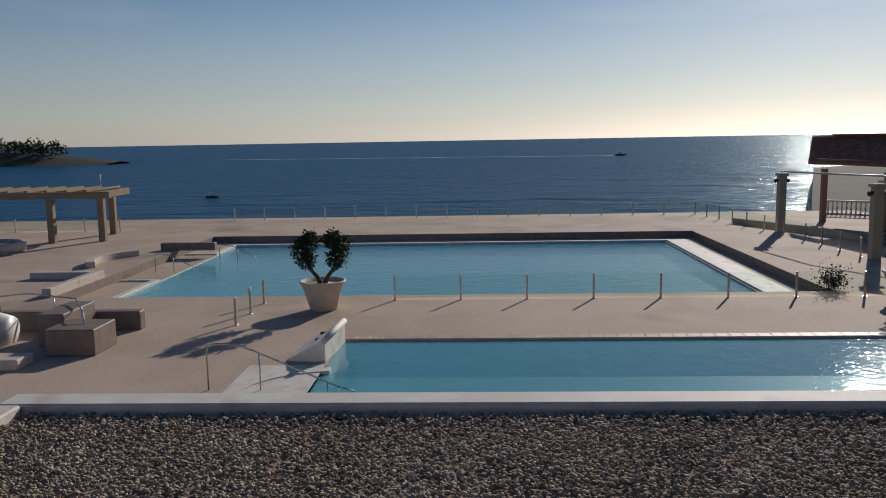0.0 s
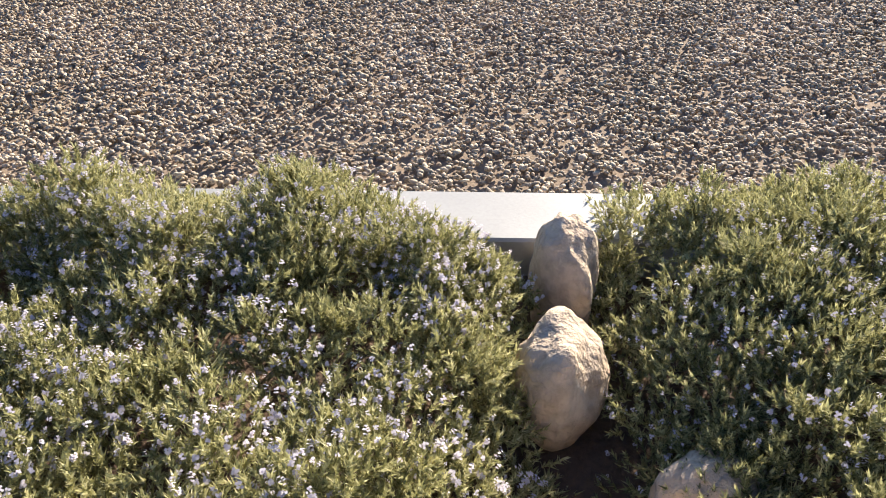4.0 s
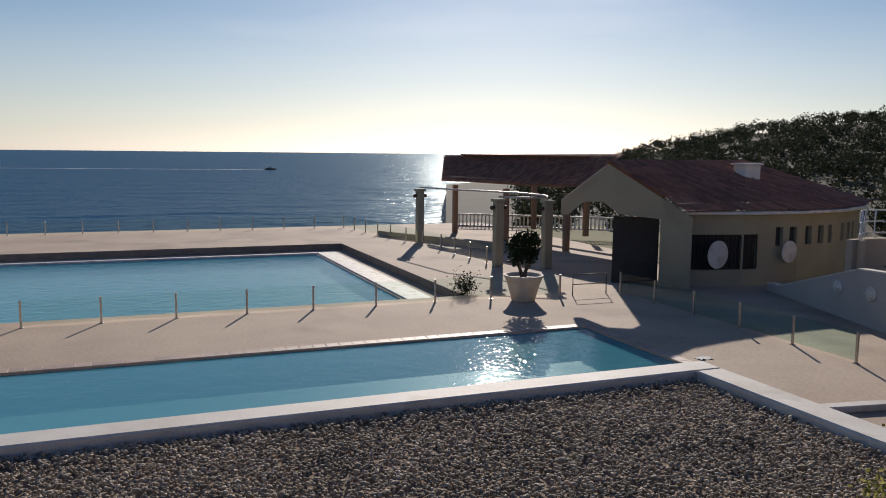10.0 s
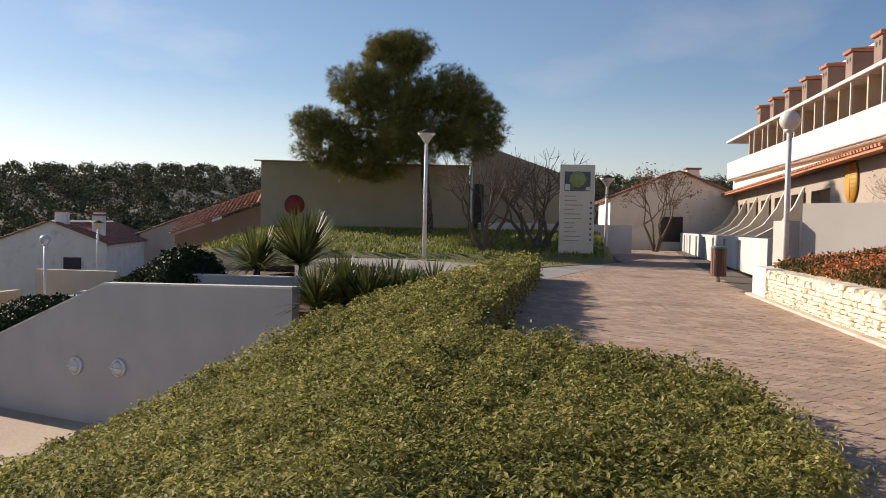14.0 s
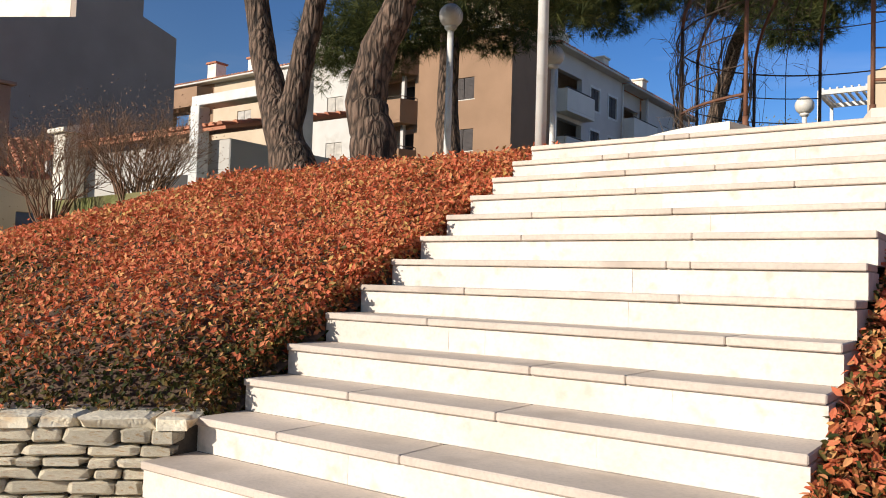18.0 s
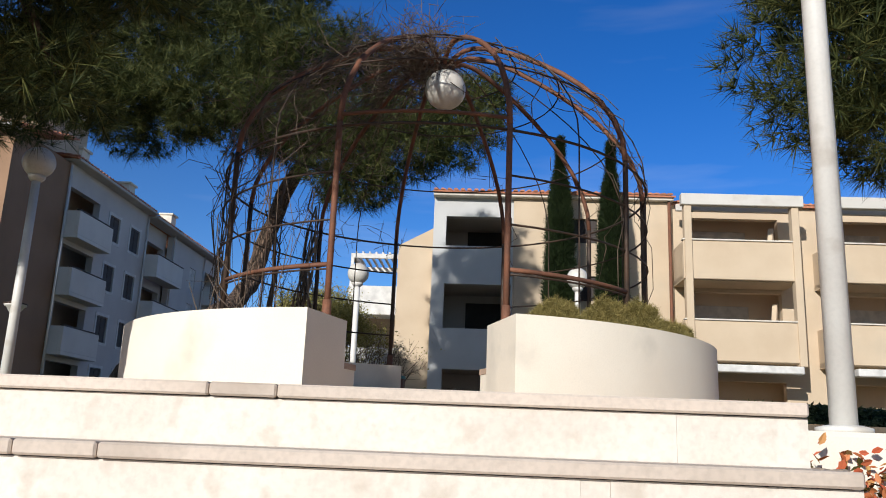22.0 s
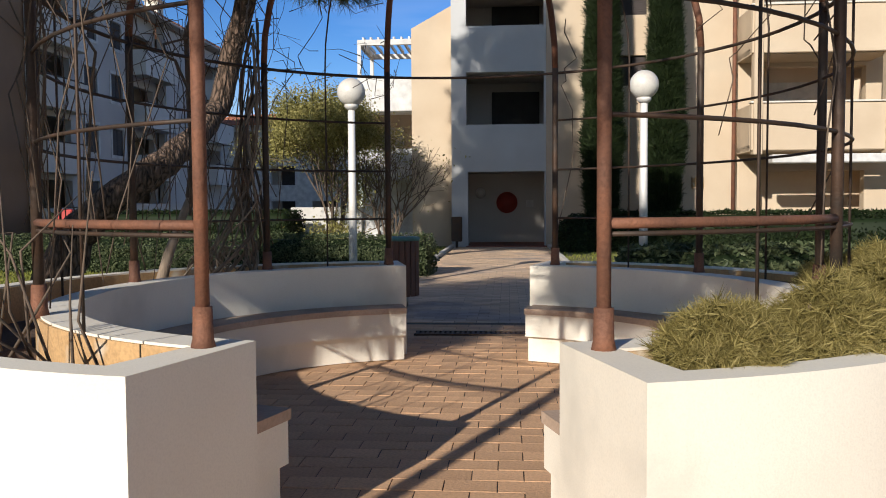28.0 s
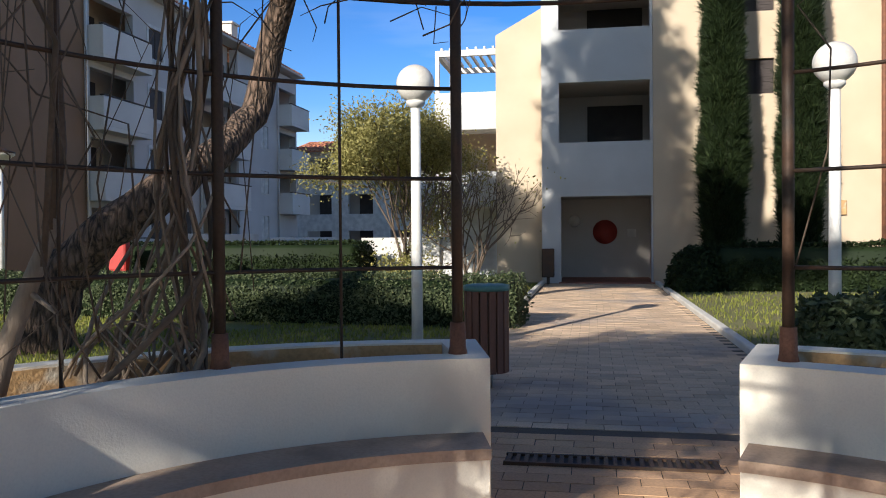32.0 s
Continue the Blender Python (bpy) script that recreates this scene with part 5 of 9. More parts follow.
# ---- houses round the plaza ----
ROOF_TILE = material("orange_roof_tile", (0.56, 0.24, 0.13), (0.46, 0.18, 0.1), 0.85, 2, 40, 0.4, 0.3, island=0.3)
def window(parent, m, w, h, frame_mat, shutter=None, glass=True):
    """A window standing in its opening: frame, two leaves with panes, sill; closed shutters where given."""
    win = part("window", Shape().box(-w / 2, w / 2, 0.05, 0.09, 0, 0.06, 0.01).box(-w / 2, w / 2, 0.05, 0.09, h - 0.06, h, 0.01).box(-w / 2, -w / 2 + 0.06, 0.05, 0.09, 0.06, h - 0.06).box(w / 2 - 0.06, w / 2, 0.05, 0.09, 0.06, h - 0.06).box(-0.03, 0.03, 0.05, 0.09, 0.06, h - 0.06), frame_mat, parent, "", m)
    if shutter:
        leaf = Shape()
        for s in (-1, 1):
            leaf.box(min(s * 0.02, s * w / 2), max(s * 0.02, s * w / 2), 0.0, 0.03, 0.02, h - 0.02, 0.006)
            n = int(h / 0.07)
            for k in range(n):
                z = 0.05 + k * (h - 0.1) / n
                leaf.box(min(s * 0.07, s * (w / 2 - 0.06)), max(s * 0.07, s * (w / 2 - 0.06)), -0.012, 0.0, z, z + 0.045)
        part("shutter", leaf, shutter, win, "closed slatted shutters")
    else:
        part("pane", Shape().box(-w / 2 + 0.05, w / 2 - 0.05, 0.11, 0.13, 0.05, h - 0.05), PANE_DARK, win, "dark window pane")
    part("sill", Shape().box(-w / 2 - 0.05, w / 2 + 0.05, -0.06, 0.1, -0.05, 0.0, 0.01), COPING, win)
    return win


PANE_DARK = material("dark_pane", (0.02, 0.022, 0.025), None, 0.08, 2, 20, 0.2, 0.0, gloss=0.6)
WHITE_PAINT = material("white_paint", (0.72, 0.7, 0.66), None, 0.6, 3, 50, 0.1, 0.05)
SHUTTER = material("dark_shutter", (0.06, 0.045, 0.04), None, 0.7, 3, 50, 0.2, 0.1)
PALE_SHUTTER = material("pale_shutter", (0.6, 0.55, 0.48), None, 0.7, 3, 50, 0.2, 0.1)
BALCONY = material("balcony_white", (0.62, 0.59, 0.54), (0.56, 0.53, 0.48), 0.9, 1, 90, 0.12, 0.15, stain=(0.46, 0.42, 0.36), stain_scale=0.8)
# white lowered in value so the loggia bay carries pine shade in its colour
BLUE_WALL = material("bluish_white", (0.54, 0.535, 0.52), (0.49, 0.485, 0.47), 0.9, 1, 90, 0.1, 0.15)
SIGN_RED = material("sign_red", (0.3, 0.03, 0.02), None, 0.6, 3, 40, 0.1, 0.02)
CABINET_RED = material("cabinet_red", (0.5, 0.03, 0.02), None, 0.5, 3, 40, 0.1, 0.02)
FLOOR_RED = material("threshold_tile", (0.3, 0.1, 0.06), None, 0.7, 3, 40, 0.2, 0.1)

# entrance house
entrance = thing("apartment_house", U(0, 30.8, PLAZA - 0.05), "cream apartment house with stacked loggias above a plain entrance", "building")
holes = [(0.5, 2.86, 0.05, 2.36), (0.46, 2.84, 3.8, 5.4), (0.46, 2.84, 6.8, 7.9)]
part("wall", Shape().wall(2.9, 8.75, 0.35, holes), BLUE_WALL, entrance, "white loggia bay", pose(0.15, -0.12, 0))
part("wall", Shape().wall(5.65, 8.75, 0.35, [(2.1, 3.0, 4.9, 5.8), (2.1, 3.0, 7.0, 7.9)]), CREAM_WALL, entrance, "cream rendered wall", pose(3.055, -0.2, 0))
part("wall", Shape().wall(11, 8.75, 0.3), CREAM_WALL, entrance, "cream rendered side wall", pose(0.15, 11, 0, 0, 0, -90))
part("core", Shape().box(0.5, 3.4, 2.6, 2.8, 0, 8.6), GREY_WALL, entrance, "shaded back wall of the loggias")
part("core", Shape().box(0.46, 0.5, 0.24, 2.8, 0, 8.6).box(3.16, 3.3, 0.36, 2.8, 0, 8.6), CREAM_WALL, entrance)
for z in (2.4, 5.45, 8.0):
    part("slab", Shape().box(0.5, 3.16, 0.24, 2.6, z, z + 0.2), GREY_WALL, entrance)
for z in (3.6, 6.65):
    part("door", Shape().box(1.35, 2.95, 2.54, 2.6, z + 0.1, z + 1.55), BLACK, entrance, "dark balcony door")
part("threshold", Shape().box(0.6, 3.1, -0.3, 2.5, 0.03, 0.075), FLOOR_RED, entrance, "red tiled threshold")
part("sign", Shape(True).lathe([(0.36, 0), (0.36, 0.03), (0.0, 0.035)], 32), SIGN_RED, entrance, "round dark red sign", pose(1.85, 2.6, 1.42, 90))
part("notice", Shape().box(2.5, 2.75, 2.56, 2.6, 1.25, 1.5, 0.004), WHITE_PAINT, entrance, "small white notice")
part("light", Shape(True).lathe([(0.17, 0), (0.15, 0.08), (0.0, 0.12)], 20), GLOBE, entrance, "round wall light", pose(0.95, 2.6, 1.75, 90))
for z, w in ((4.9, 0.9), (7.0, 0.9)):
    window(entrance, pose(5.6, -0.1, z), 0.9, 0.9, SHUTTER, SHUTTER)
part("wall", Shape().prism([(-1.15, 0), (0.145, 0), (0.145, 7.6), (-1.15, 6.9)], -0.8, -0.5, plane((0, 0, 0), (1, 0, 0), (0, 0, 1))), CREAM_WALL, entrance, "cream wing wall beside the bay")
part("meter_box", Shape().box(7.4, 7.75, -0.27, -0.2, 1.78, 2.15, 0.015), STAINED, entrance, "small brown meter box")
part("drainpipe", Shape(True).tube([(8.6, -0.3, 0), (8.6, -0.3, 8.7)], 0.06, 8), RUST, entrance, "rust-red drainpipe")
roof_tiles(plane((0.1, -0.55, 8.78), (1, 0, 0), (0, 4, 1.1)), 8.7, 4.4, 0.24, "roof", entrance, "orange clay tile roof")
part("cornice", Shape().box(0.12, 8.75, -0.45, 0.3, 8.6, 8.76, 0.02), COPING, entrance)

# white wing set back with a roof pergola
wing = thing("apartment_wing", U(-6.2, 33.5, PLAZA - 0.05), "white house wing with a slatted roof pergola", "building")
part("wall", Shape().wall(3.2, 5.7, 0.3, [(0.15, 2.0, 3.2, 4.5)]), WHITE_PAINT, wing, "white rendered wall", pose(3.05, 0, 0))
part("wall", Shape().box(3.05, 3.35, 0.3, 5, 0, 5.7), CREAM_WALL, wing, "cream side wall")
part("wall", Shape().box(0.55, 3.05, -0.2, 0.05, 0, 1.3, 0.02), BALCONY, wing, "low white garden wall")
split_part("balcony_panel", Shape().box(3.03, 5.1, -0.75, -0.02, 4.5, 5.62, 0.02).box(3.03, 5.1, -0.75, -0.02, 2.2, 3.25, 0.02), WHITE_PAINT, wing, "white balcony parapet")
part("core", Shape().box(3.1, 6.3, 1.8, 1.9, 0, 5.7), CREAM_WALL, wing, "cream back wall of the balcony")
part("door", Shape().box(3.5, 4.3, 1.72, 1.8, 2.4, 4.2, 0.01), PALE_SHUTTER, wing, "pale balcony door")
for k in range(8):
    part("slat", Shape().box(3.2 + k * 0.26, 3.26 + k * 0.26, -0.6, 2.0, 6.9, 7.0), WHITE_PAINT, wing)
for shape in (Shape().box(3.05, 5.2, -0.7, -0.56, 6.72, 6.9), Shape().box(3.05, 5.2, 1.9, 2.0, 6.72, 6.9), Shape().box(3.05, 3.19, -0.56, 1.9, 6.72, 6.9)):
    part("pergola_beam", shape, WHITE_PAINT, wing)
for x, y in ((3.05, -0.7), (5.08, -0.7), (3.05, 1.88)):
    part("pergola_post", Shape().box(x, x + 0.12, y, y + 0.12, 5.62, 6.72), WHITE_PAINT, wing)
cabinet = thing("hydrant_cabinet", U(-12.3, 30.6, PLAZA - 0.02), "red metal hydrant cabinet on a short post", "hydrant cabinet")
part("body", Shape().box(-0.3, 0.3, -0.13, 0.13, 0.35, 1.25, 0.02), CABINET_RED, cabinet, "bright red steel box")
part("door", Shape().box(-0.26, 0.26, -0.15, -0.132, 0.4, 1.2, 0.008), CABINET_RED, cabinet)
part("post", Shape().box(-0.05, 0.05, -0.05, 0.05, 0, 0.35), DARK_STEEL, cabinet)

# right house with deep balconies
right = thing("apartment_house", U(8.5, 29.6, PLAZA - 0.05), "cream apartment house with deep balconies and a pergola storey", "building")
part("wall", Shape().wall(16, 8.6, 0.3, [(x, x + 3.1, z, z + h) for x in (0.9, 5.6) for z, h in ((0.6, 1.7), (3.5, 1.9), (6.4, 1.7))]), CREAM_WALL, right, "cream rendered wall", pose(0, 1.2, 0))
part("core", Shape().box(0, 16, 2.4, 2.5, 0, 8.5), CREAM_WALL, right, "cream back wall of the balconies")
for x in (0.0, 4.9):
    for z in (2.82, 5.55):
        split_part("balcony_panel", Shape().box(x + 0.25, x + 4.1, -0.35, -0.2, z, z + 1.32, 0.02).box(x + 0.25, x + 0.4, -0.2, 1.2, z, z + 1.32, 0.02).box(x + 0.25, x + 4.1, -0.2, 1.2, z - 0.02, z + 0.16), CREAM_WALL, right, "cream balcony parapet")
        part("rail", Shape().box(x + 0.22, x + 4.14, -0.4, -0.15, z + 1.33, z + 1.38, 0.01), COPING, right)
        part("bracket", Shape().prism([(0, 0), (0.5, 0), (0.12, 0.85), (0, 0.85)], -0.08, 0.08, plane((x + 3.75, 1.15, z + 1.33), (-0.5, -0.86, 0), (0, 0, 1))), CREAM_WALL, right, "slanting cream divider")
    for px in (0.3, 3.9):
        part("pillar", Shape().box(x + px, x + px + 0.25, -0.42, -0.1, 2.7, 8.4, 0.02), CREAM_WALL, right)
    part("pergola", Shape().box(x + 0.2, x + 4.3, -0.5, -0.2, 8.1, 8.5, 0.02).box(x + 0.2, x + 4.3, 0.3, 0.45, 8.1, 8.35, 0.02), BALCONY, right, "white pergola beams")
    for z in (3.6, 6.4):
        part("shutter", Shape().box(x + 1.2, x + 3.2, 2.34, 2.4, z + 0.1, z + 1.5, 0.01), PALE_SHUTTER, right, "closed pale shutters")
    part("blind", Shape().box(x + 0.8, x + 4.0, -0.5, -0.1, 2.45, 2.7, 0.03), WHITE_PAINT, right, "rolled white awning")
    part("parapet", Shape().box(x + 0.4, x + 4.0, -0.4, -0.25, 0.0, 0.95, 0.02), BALCONY, right)
roof_tiles(plane((-0.2, 1.0, 8.62), (1, 0, 0), (0, 4, 1.0)), 16.2, 4.2, 0.26, "roof", right, "orange clay tile roof")

# grey house with stacked balconies, seen end-on
HOUSE_GREY = material("house_grey_render", (0.6, 0.57, 0.54), (0.54, 0.51, 0.485), 0.9, 0.7, 90, 0.12, 0.2)
BALCONY_GREY = material("balcony_grey", (0.74, 0.71, 0.66), (0.68, 0.65, 0.6), 0.9, 1, 90, 0.12, 0.15)
grey = thing("apartment_house", HILL @ pose(-15.0, 33.1, PLAZA - 0.05, 0, 0, 90), "grey apartment house side with stacked balconies", "building")
# local x runs along the long side away from the plaza, local y points into the house
wins = [(x, x + 1.05, z, z + 1.15) for x in (3.95, 6.2) for z in (1.3, 3.6, 5.92, 8.2)]
far_wins = [(14.5, 15.5, z, z + 1.15) for z in (1.3, 3.6, 5.92, 8.0)]
part("wall", Shape().wall(8.0, 10.45, 0.3, wins + [(0.25, 2.9, z, z + 1.9) for z in (0.5, 2.85, 5.2, 7.6)]), HOUSE_GREY, grey, "light grey rendered wall")
part("wall", Shape().wall(3.6, 10.3, 0.3, [(0.3, 3.3, z, z + 1.8) for z in (0.5, 2.85, 5.2, 7.6)]), HOUSE_GREY, grey, "recessed balcony bay", pose(8.0, 0.4, 0))
part("wall", Shape().wall(8.0, 10.2, 0.3, [(a - 11.6, b - 11.6, c, d) for a, b, c, d in far_wins] + [(5.3, 7.8, z, z + 1.8) for z in (2.85, 5.2, 7.6)]), HOUSE_GREY, grey, "grey-brown rendered wall", pose(11.6, 0, 0))
part("wall", Shape().wall(4.05, 10.4, 0.3), BROWN_WALL, grey, "brown rendered return wall", pose(-4.06, 0, 0))
part("core", Shape().box(0.35, 19.5, 1.3, 1.4, 0, 10.1), CREAM_WALL, grey, "pale inner wall of the balconies")
part("end_wall", Shape().box(19.3, 19.58, 0.31, 6, 0, 10.1), HOUSE_GREY, grey, "grey far end wall")
for a, b, c, d in wins:
    part("surround", Shape().wall(b - a + 0.26, d - c + 0.26, 0.03, [(0.13, b - a + 0.13, 0.13, d - c + 0.13)]), WHITE_PAINT, grey, "white painted window surround", pose(a - 0.13, -0.028, c - 0.13))
    window(grey, pose((a + b) / 2, 0.05, c), b - a, d - c, WHITE_PAINT, SHUTTER)
for a, b, c, d in far_wins:
    window(grey, pose((a + b) / 2, 0.05, c), b - a, d - c, WHITE_PAINT, WHITE_PAINT)
for x0, x1, out in ((0.05, 3.1, 0.65), (8.05, 11.55, 0.75), (16.8, 19.5, 0.8)):
    for z in (0.35, 2.75, 5.1, 7.45):
        split_part("balcony_panel", Shape().box(x0, x1, -out, -out + 0.12, z, z + 0.98, 0.015).box(x0, x0 + 0.12, -out + 0.12, -0.01, z, z + 0.98).box(x1 - 0.12, x1, -out + 0.12, -0.01, z, z + 0.98).box(x0, x1, -out, -0.01, z - 0.14, z), BALCONY_GREY, grey, "pale balcony parapet")
        part("rail", Shape().box(x0 - 0.02, x1 + 0.02, -out - 0.02, -out + 0.15, z + 0.99, z + 1.03), DARK_STEEL, grey)
        part("door", Shape().box(x0 + 1.5, x0 + 2.4, 1.24, 1.3, z + 0.1, z + 1.9, 0.01), SHUTTER, grey, "dark balcony door")
for x in (7.95, -0.06, 11.65, 16.7):
    part("drainpipe", Shape(True).tube([(x, -0.08, 0), (x, -0.08, 10.3)], 0.05, 8), BALCONY_GREY, grey)
part("eave", Shape().box(-0.2, 8.1, -0.5, 0.3, 10.46, 10.58, 0.02).box(8.1, 19.7, -0.5, 0.3, 10.31, 10.43, 0.02), BALCONY, grey, "thin white eave")
roof_tiles(plane((-0.4, -0.45, 10.62), (1, 0, 0), (0, 4, 0.5)), 8.6, 4.5, 0.28, "roof", grey, "clay tile roof")
roof_tiles(plane((8.3, -0.45, 10.47), (1, 0, 0), (0, 4, 0.5)), 11.4, 4.5, 0.28, "roof", grey, "clay tile roof")
for x in (2.4, 7.4, 13.2):
    part("chimney", Shape().box(x, x + 0.7, 0.9, 1.6, 10.6, 11.9, 0.02).box(x - 0.08, x + 0.78, 0.82, 1.68, 11.9, 12.0, 0.01), WHITE_WALL, grey, "white chimney")
part("garden_wall", Shape().box(1.5, 8.5, -2.4, -2.25, 0, 1.5, 0.02).box(8.8, 18, -2.8, -2.65, 0, 1.35, 0.02), BALCONY, grey, "white garden wall")

# the same house's end towards the stairs, in brown, white and cream bays
front_house = thing("apartment_house", U(-39.56, 29.0, PLAZA - 0.19) @ Matrix.Diagonal((0.89, 0.89, 0.89, 1)), "brown, white and cream apartment house front with balconies", "building")
bays = [(0, 4.6, "b", True), (4.6, 10.7, "c", False), (10.7, 13.9, "w", True), (13.9, 17.3, "w", False), (17.3, 18.1, "w", None), (18.1, 21.8, "b", True), (21.8, 27.6, "b", False)]
colour = {"c": CREAM_WALL, "w": BALCONY, "b": BROWN_WALL}
ROWS = (2.1, 4.8, 7.5)
for a, b, c, open_bay in bays:
    hole = []
    if open_bay:
        hole = [(0.3, b - a - 0.3, z + 0.3, z + 2.4) for z in ROWS]
    elif open_bay is False:
        hole = [((b - a) / 2 - 0.65, (b - a) / 2 + 0.65, z + 0.9, z + 2.05) for z in ROWS]
    part("wall", Shape().wall(b - a, 11.75, 0.3, hole), colour[c], front_house, "", pose(a, 0, 0))
    if open_bay:
        part("core", Shape().box(a, b, 1.5, 1.6, 0, 11.5), CREAM_WALL, front_house, "pale inner wall of the balconies")
        for z in (2.1, 4.8, 7.5, 10.2):
            split_part("balcony_panel", Shape().box(a + 0.1, b - 0.5, -1.0, -0.88, z, z + 1.15, 0.015).box(a + 0.1, a + 0.22, -0.88, -0.01, z, z + 1.15).prism([(b - 0.5, -1.0), (b - 0.1, -0.01), (b - 0.22, -0.01), (b - 0.6, -0.88)], z, z + 1.15).prism([(a + 0.1, -1.0), (b - 0.5, -1.0), (b - 0.1, -0.01), (a + 0.1, -0.01)], z - 0.14, z - 0.002), BROWN_WALL if c == "b" else BALCONY, front_house, "balcony parapet")
            if z < 10:
                part("rail", Shape(True).tube([(a + 0.12, -0.94, z + 1.3), (b - 0.52, -0.94, z + 1.3), (b - 0.16, -0.05, z + 1.3)], 0.025, 6), DARK_STEEL, front_house)
                part("door", Shape().box(a + 1.6, a + 2.6, 1.42, 1.5, z + 0.3, z + 2.4), BLACK, front_house, "dark balcony door")
                part("pillar", Shape().box(b - 1.0, b - 0.8, -0.3, -0.1, z + 1.15, z + 2.56), BALCONY, front_house, "pale balcony post")
    for h in hole if open_bay is False else ():
        window(front_house, pose(a + (h[0] + h[1]) / 2, 0.05, h[2]), h[1] - h[0], h[3] - h[2], SHUTTER, SHUTTER if c == "b" else PALE_SHUTTER)
roof_tiles(plane((-0.3, -0.6, 11.8), (1, 0, 0), (0, 5, 1.2)), 28.2, 5.2, 0.3, "roof", front_house, "clay tile roof")
part("eave", Shape().box(-0.3, 27.8, -0.6, 0.3, 11.66, 11.78, 0.02), BALCONY, front_house, "pale eave")
part("core", Shape().box(0.05, 27.2, 5, 5.1, 0, 12.5), CREAM_WALL, front_house)
for x, top in ((2.0, 13.6), (6.2, 13.4), (11.0, 13.9), (12.4, 14.2), (20.6, 14.4)):
    stack = part("chimney", Shape().box(x, x + 0.9, 1.4, 2.3, 11.9, top, 0.02), WHITE_WALL, front_house, "white chimney")
    part("cap", Shape().box(x - 0.1, x + 1.0, 1.3, 2.4, top, top + 0.14, 0.02), ROOF_TILE, stack)
part("tower", Shape().box(20.0, 26.4, 3.6, 8, 12.0, 16.3, 0.03), CREAM_WALL, front_house, "cream stair tower")

# far white house beyond the lawn
far_white = thing("house", U(-17, 58, PLAZA - 0.05), "distant white house with loggias and an orange roof", "building")
part("wall", Shape().wall(9, 6.75, 0.3, [(x, x + 1.6, z, z + 1.25) for x in (0.7, 3.4, 6.1) for z in (0.5, 2.8, 5.1)]), WHITE_PAINT, far_white)
part("core", Shape().box(0.1, 8.9, 1.6, 1.7, 0, 6.7), GREY_WALL, far_white)
for x in (0.7, 3.4, 6.1):
    for z in (0.5, 2.8, 5.1):
        part("window", Shape().box(x + 0.3, x + 1.4, 1.52, 1.6, z, z + 1.3, 0.01), SHUTTER, far_white, "dark window")
roof_tiles(plane((-0.4, -0.5, 6.78), (1, 0, 0), (0, 4, 1.0)), 9.8, 4.4, 0.3, "roof", far_white, "orange clay tile roof")

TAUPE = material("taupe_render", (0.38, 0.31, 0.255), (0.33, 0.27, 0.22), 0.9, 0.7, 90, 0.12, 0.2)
STACK = material("stack_render", (0.27, 0.19, 0.15), (0.22, 0.155, 0.12), 0.9, 0.9, 90, 0.15, 0.2)
# terraced white house with a row of chimneys
terrace = thing("terraced_house", U(-21.6, 7.3, 0, 3.5), "white terraced house with a long balcony and a row of chimneys", "building")
# its long front runs to local -x; the plain end wall faces +x
end = Shape().prism([(0, 0), (9.4, 0), (9.4, 10.1), (7.9, 10.5), (7.9, 12.2), (5.3, 12.2), (5.3, 9.72), (1.85, 8.7), (1.85, 9.85), (0.5, 9.85), (0.5, 8.05), (0, 7.64)], -0.3, 0.0, plane((0, 0, 0), (0, 1, 0), (0, 0, 1)))
part("end_wall", end, TAUPE, terrace, "plain taupe end wall")
part("wall", Shape().wall(36, 4.9, 0.3), WHITE_WALL, terrace, "white front", pose(-36.3, 0.02, 0))
part("back_wall", Shape().box(-36, -0.4, 1.7, 1.8, 4.9, 8.2), BROWN_WALL, terrace, "brown wall behind the balcony")
part("parapet", Shape().box(-36, -0.05, -0.5, -0.38, 4.9, 6.1, 0.02).box(-36, -0.05, -0.38, 1.7, 4.85, 4.95), WHITE_PAINT, terrace, "long white balcony parapet")
part("eave", Shape().box(-36, -0.05, -0.6, 2.5, 7.52, 7.68, 0.02), WHITE_PAINT, terrace, "white flat eave")
part("cap", Shape().box(-0.95, 0.1, 0.4, 1.95, 9.86, 9.98, 0.02), ROOF_TILE, terrace, "tiled chimney cap")
for k in range(9):
    x = -0.3 - k * 3.45
    part("pillar", Shape().box(x, x + 0.1, -0.48, -0.4, 6.11, 7.52), WHITE_PAINT, terrace, "thin white post")
    part("partition", Shape().box(x - 1.9, x - 1.75, -0.35, 1.7, 4.95, 7.52), CREAM_WALL, terrace)
    part("opening", Shape().box(x - 1.6, x - 0.5, 1.64, 1.7, 4.95, 7.0, 0.01), SHUTTER, terrace, "dark balcony door")
    stack = part("chimney", Shape().box(x - 3.75, x - 2.85, 0.5, 1.7, 7.72, 9.35, 0.02), STACK, terrace, "brown chimney with a tiled cap")
    part("cap", Shape().box(x - 3.87, x - 2.73, 0.38, 1.82, 9.36, 9.48, 0.02).prism([(x - 3.87, 0.38), (x - 2.73, 0.38), (x - 2.73, 1.82), (x - 3.87, 1.82)], 9.482, [9.5, 9.5, 9.62, 9.62]), ROOF_TILE, stack)
    for dx in (-3.55, -3.2):
        # black plates stand in for the unlit flue holes
        part("flue", Shape().box(x + dx, x + dx + 0.14, 0.485, 0.52, 8.95, 9.15), BLACK, stack, "small dark flue opening")
part("roof", Shape().prism([(-36, 1.6), (-0.32, 1.6), (-0.32, 5.3), (-36, 5.3)], [8.2, 8.2, 9.4, 9.4], [8.45, 8.45, 9.6, 9.6]), ROOF_TILE, terrace, "clay tile roof slope")
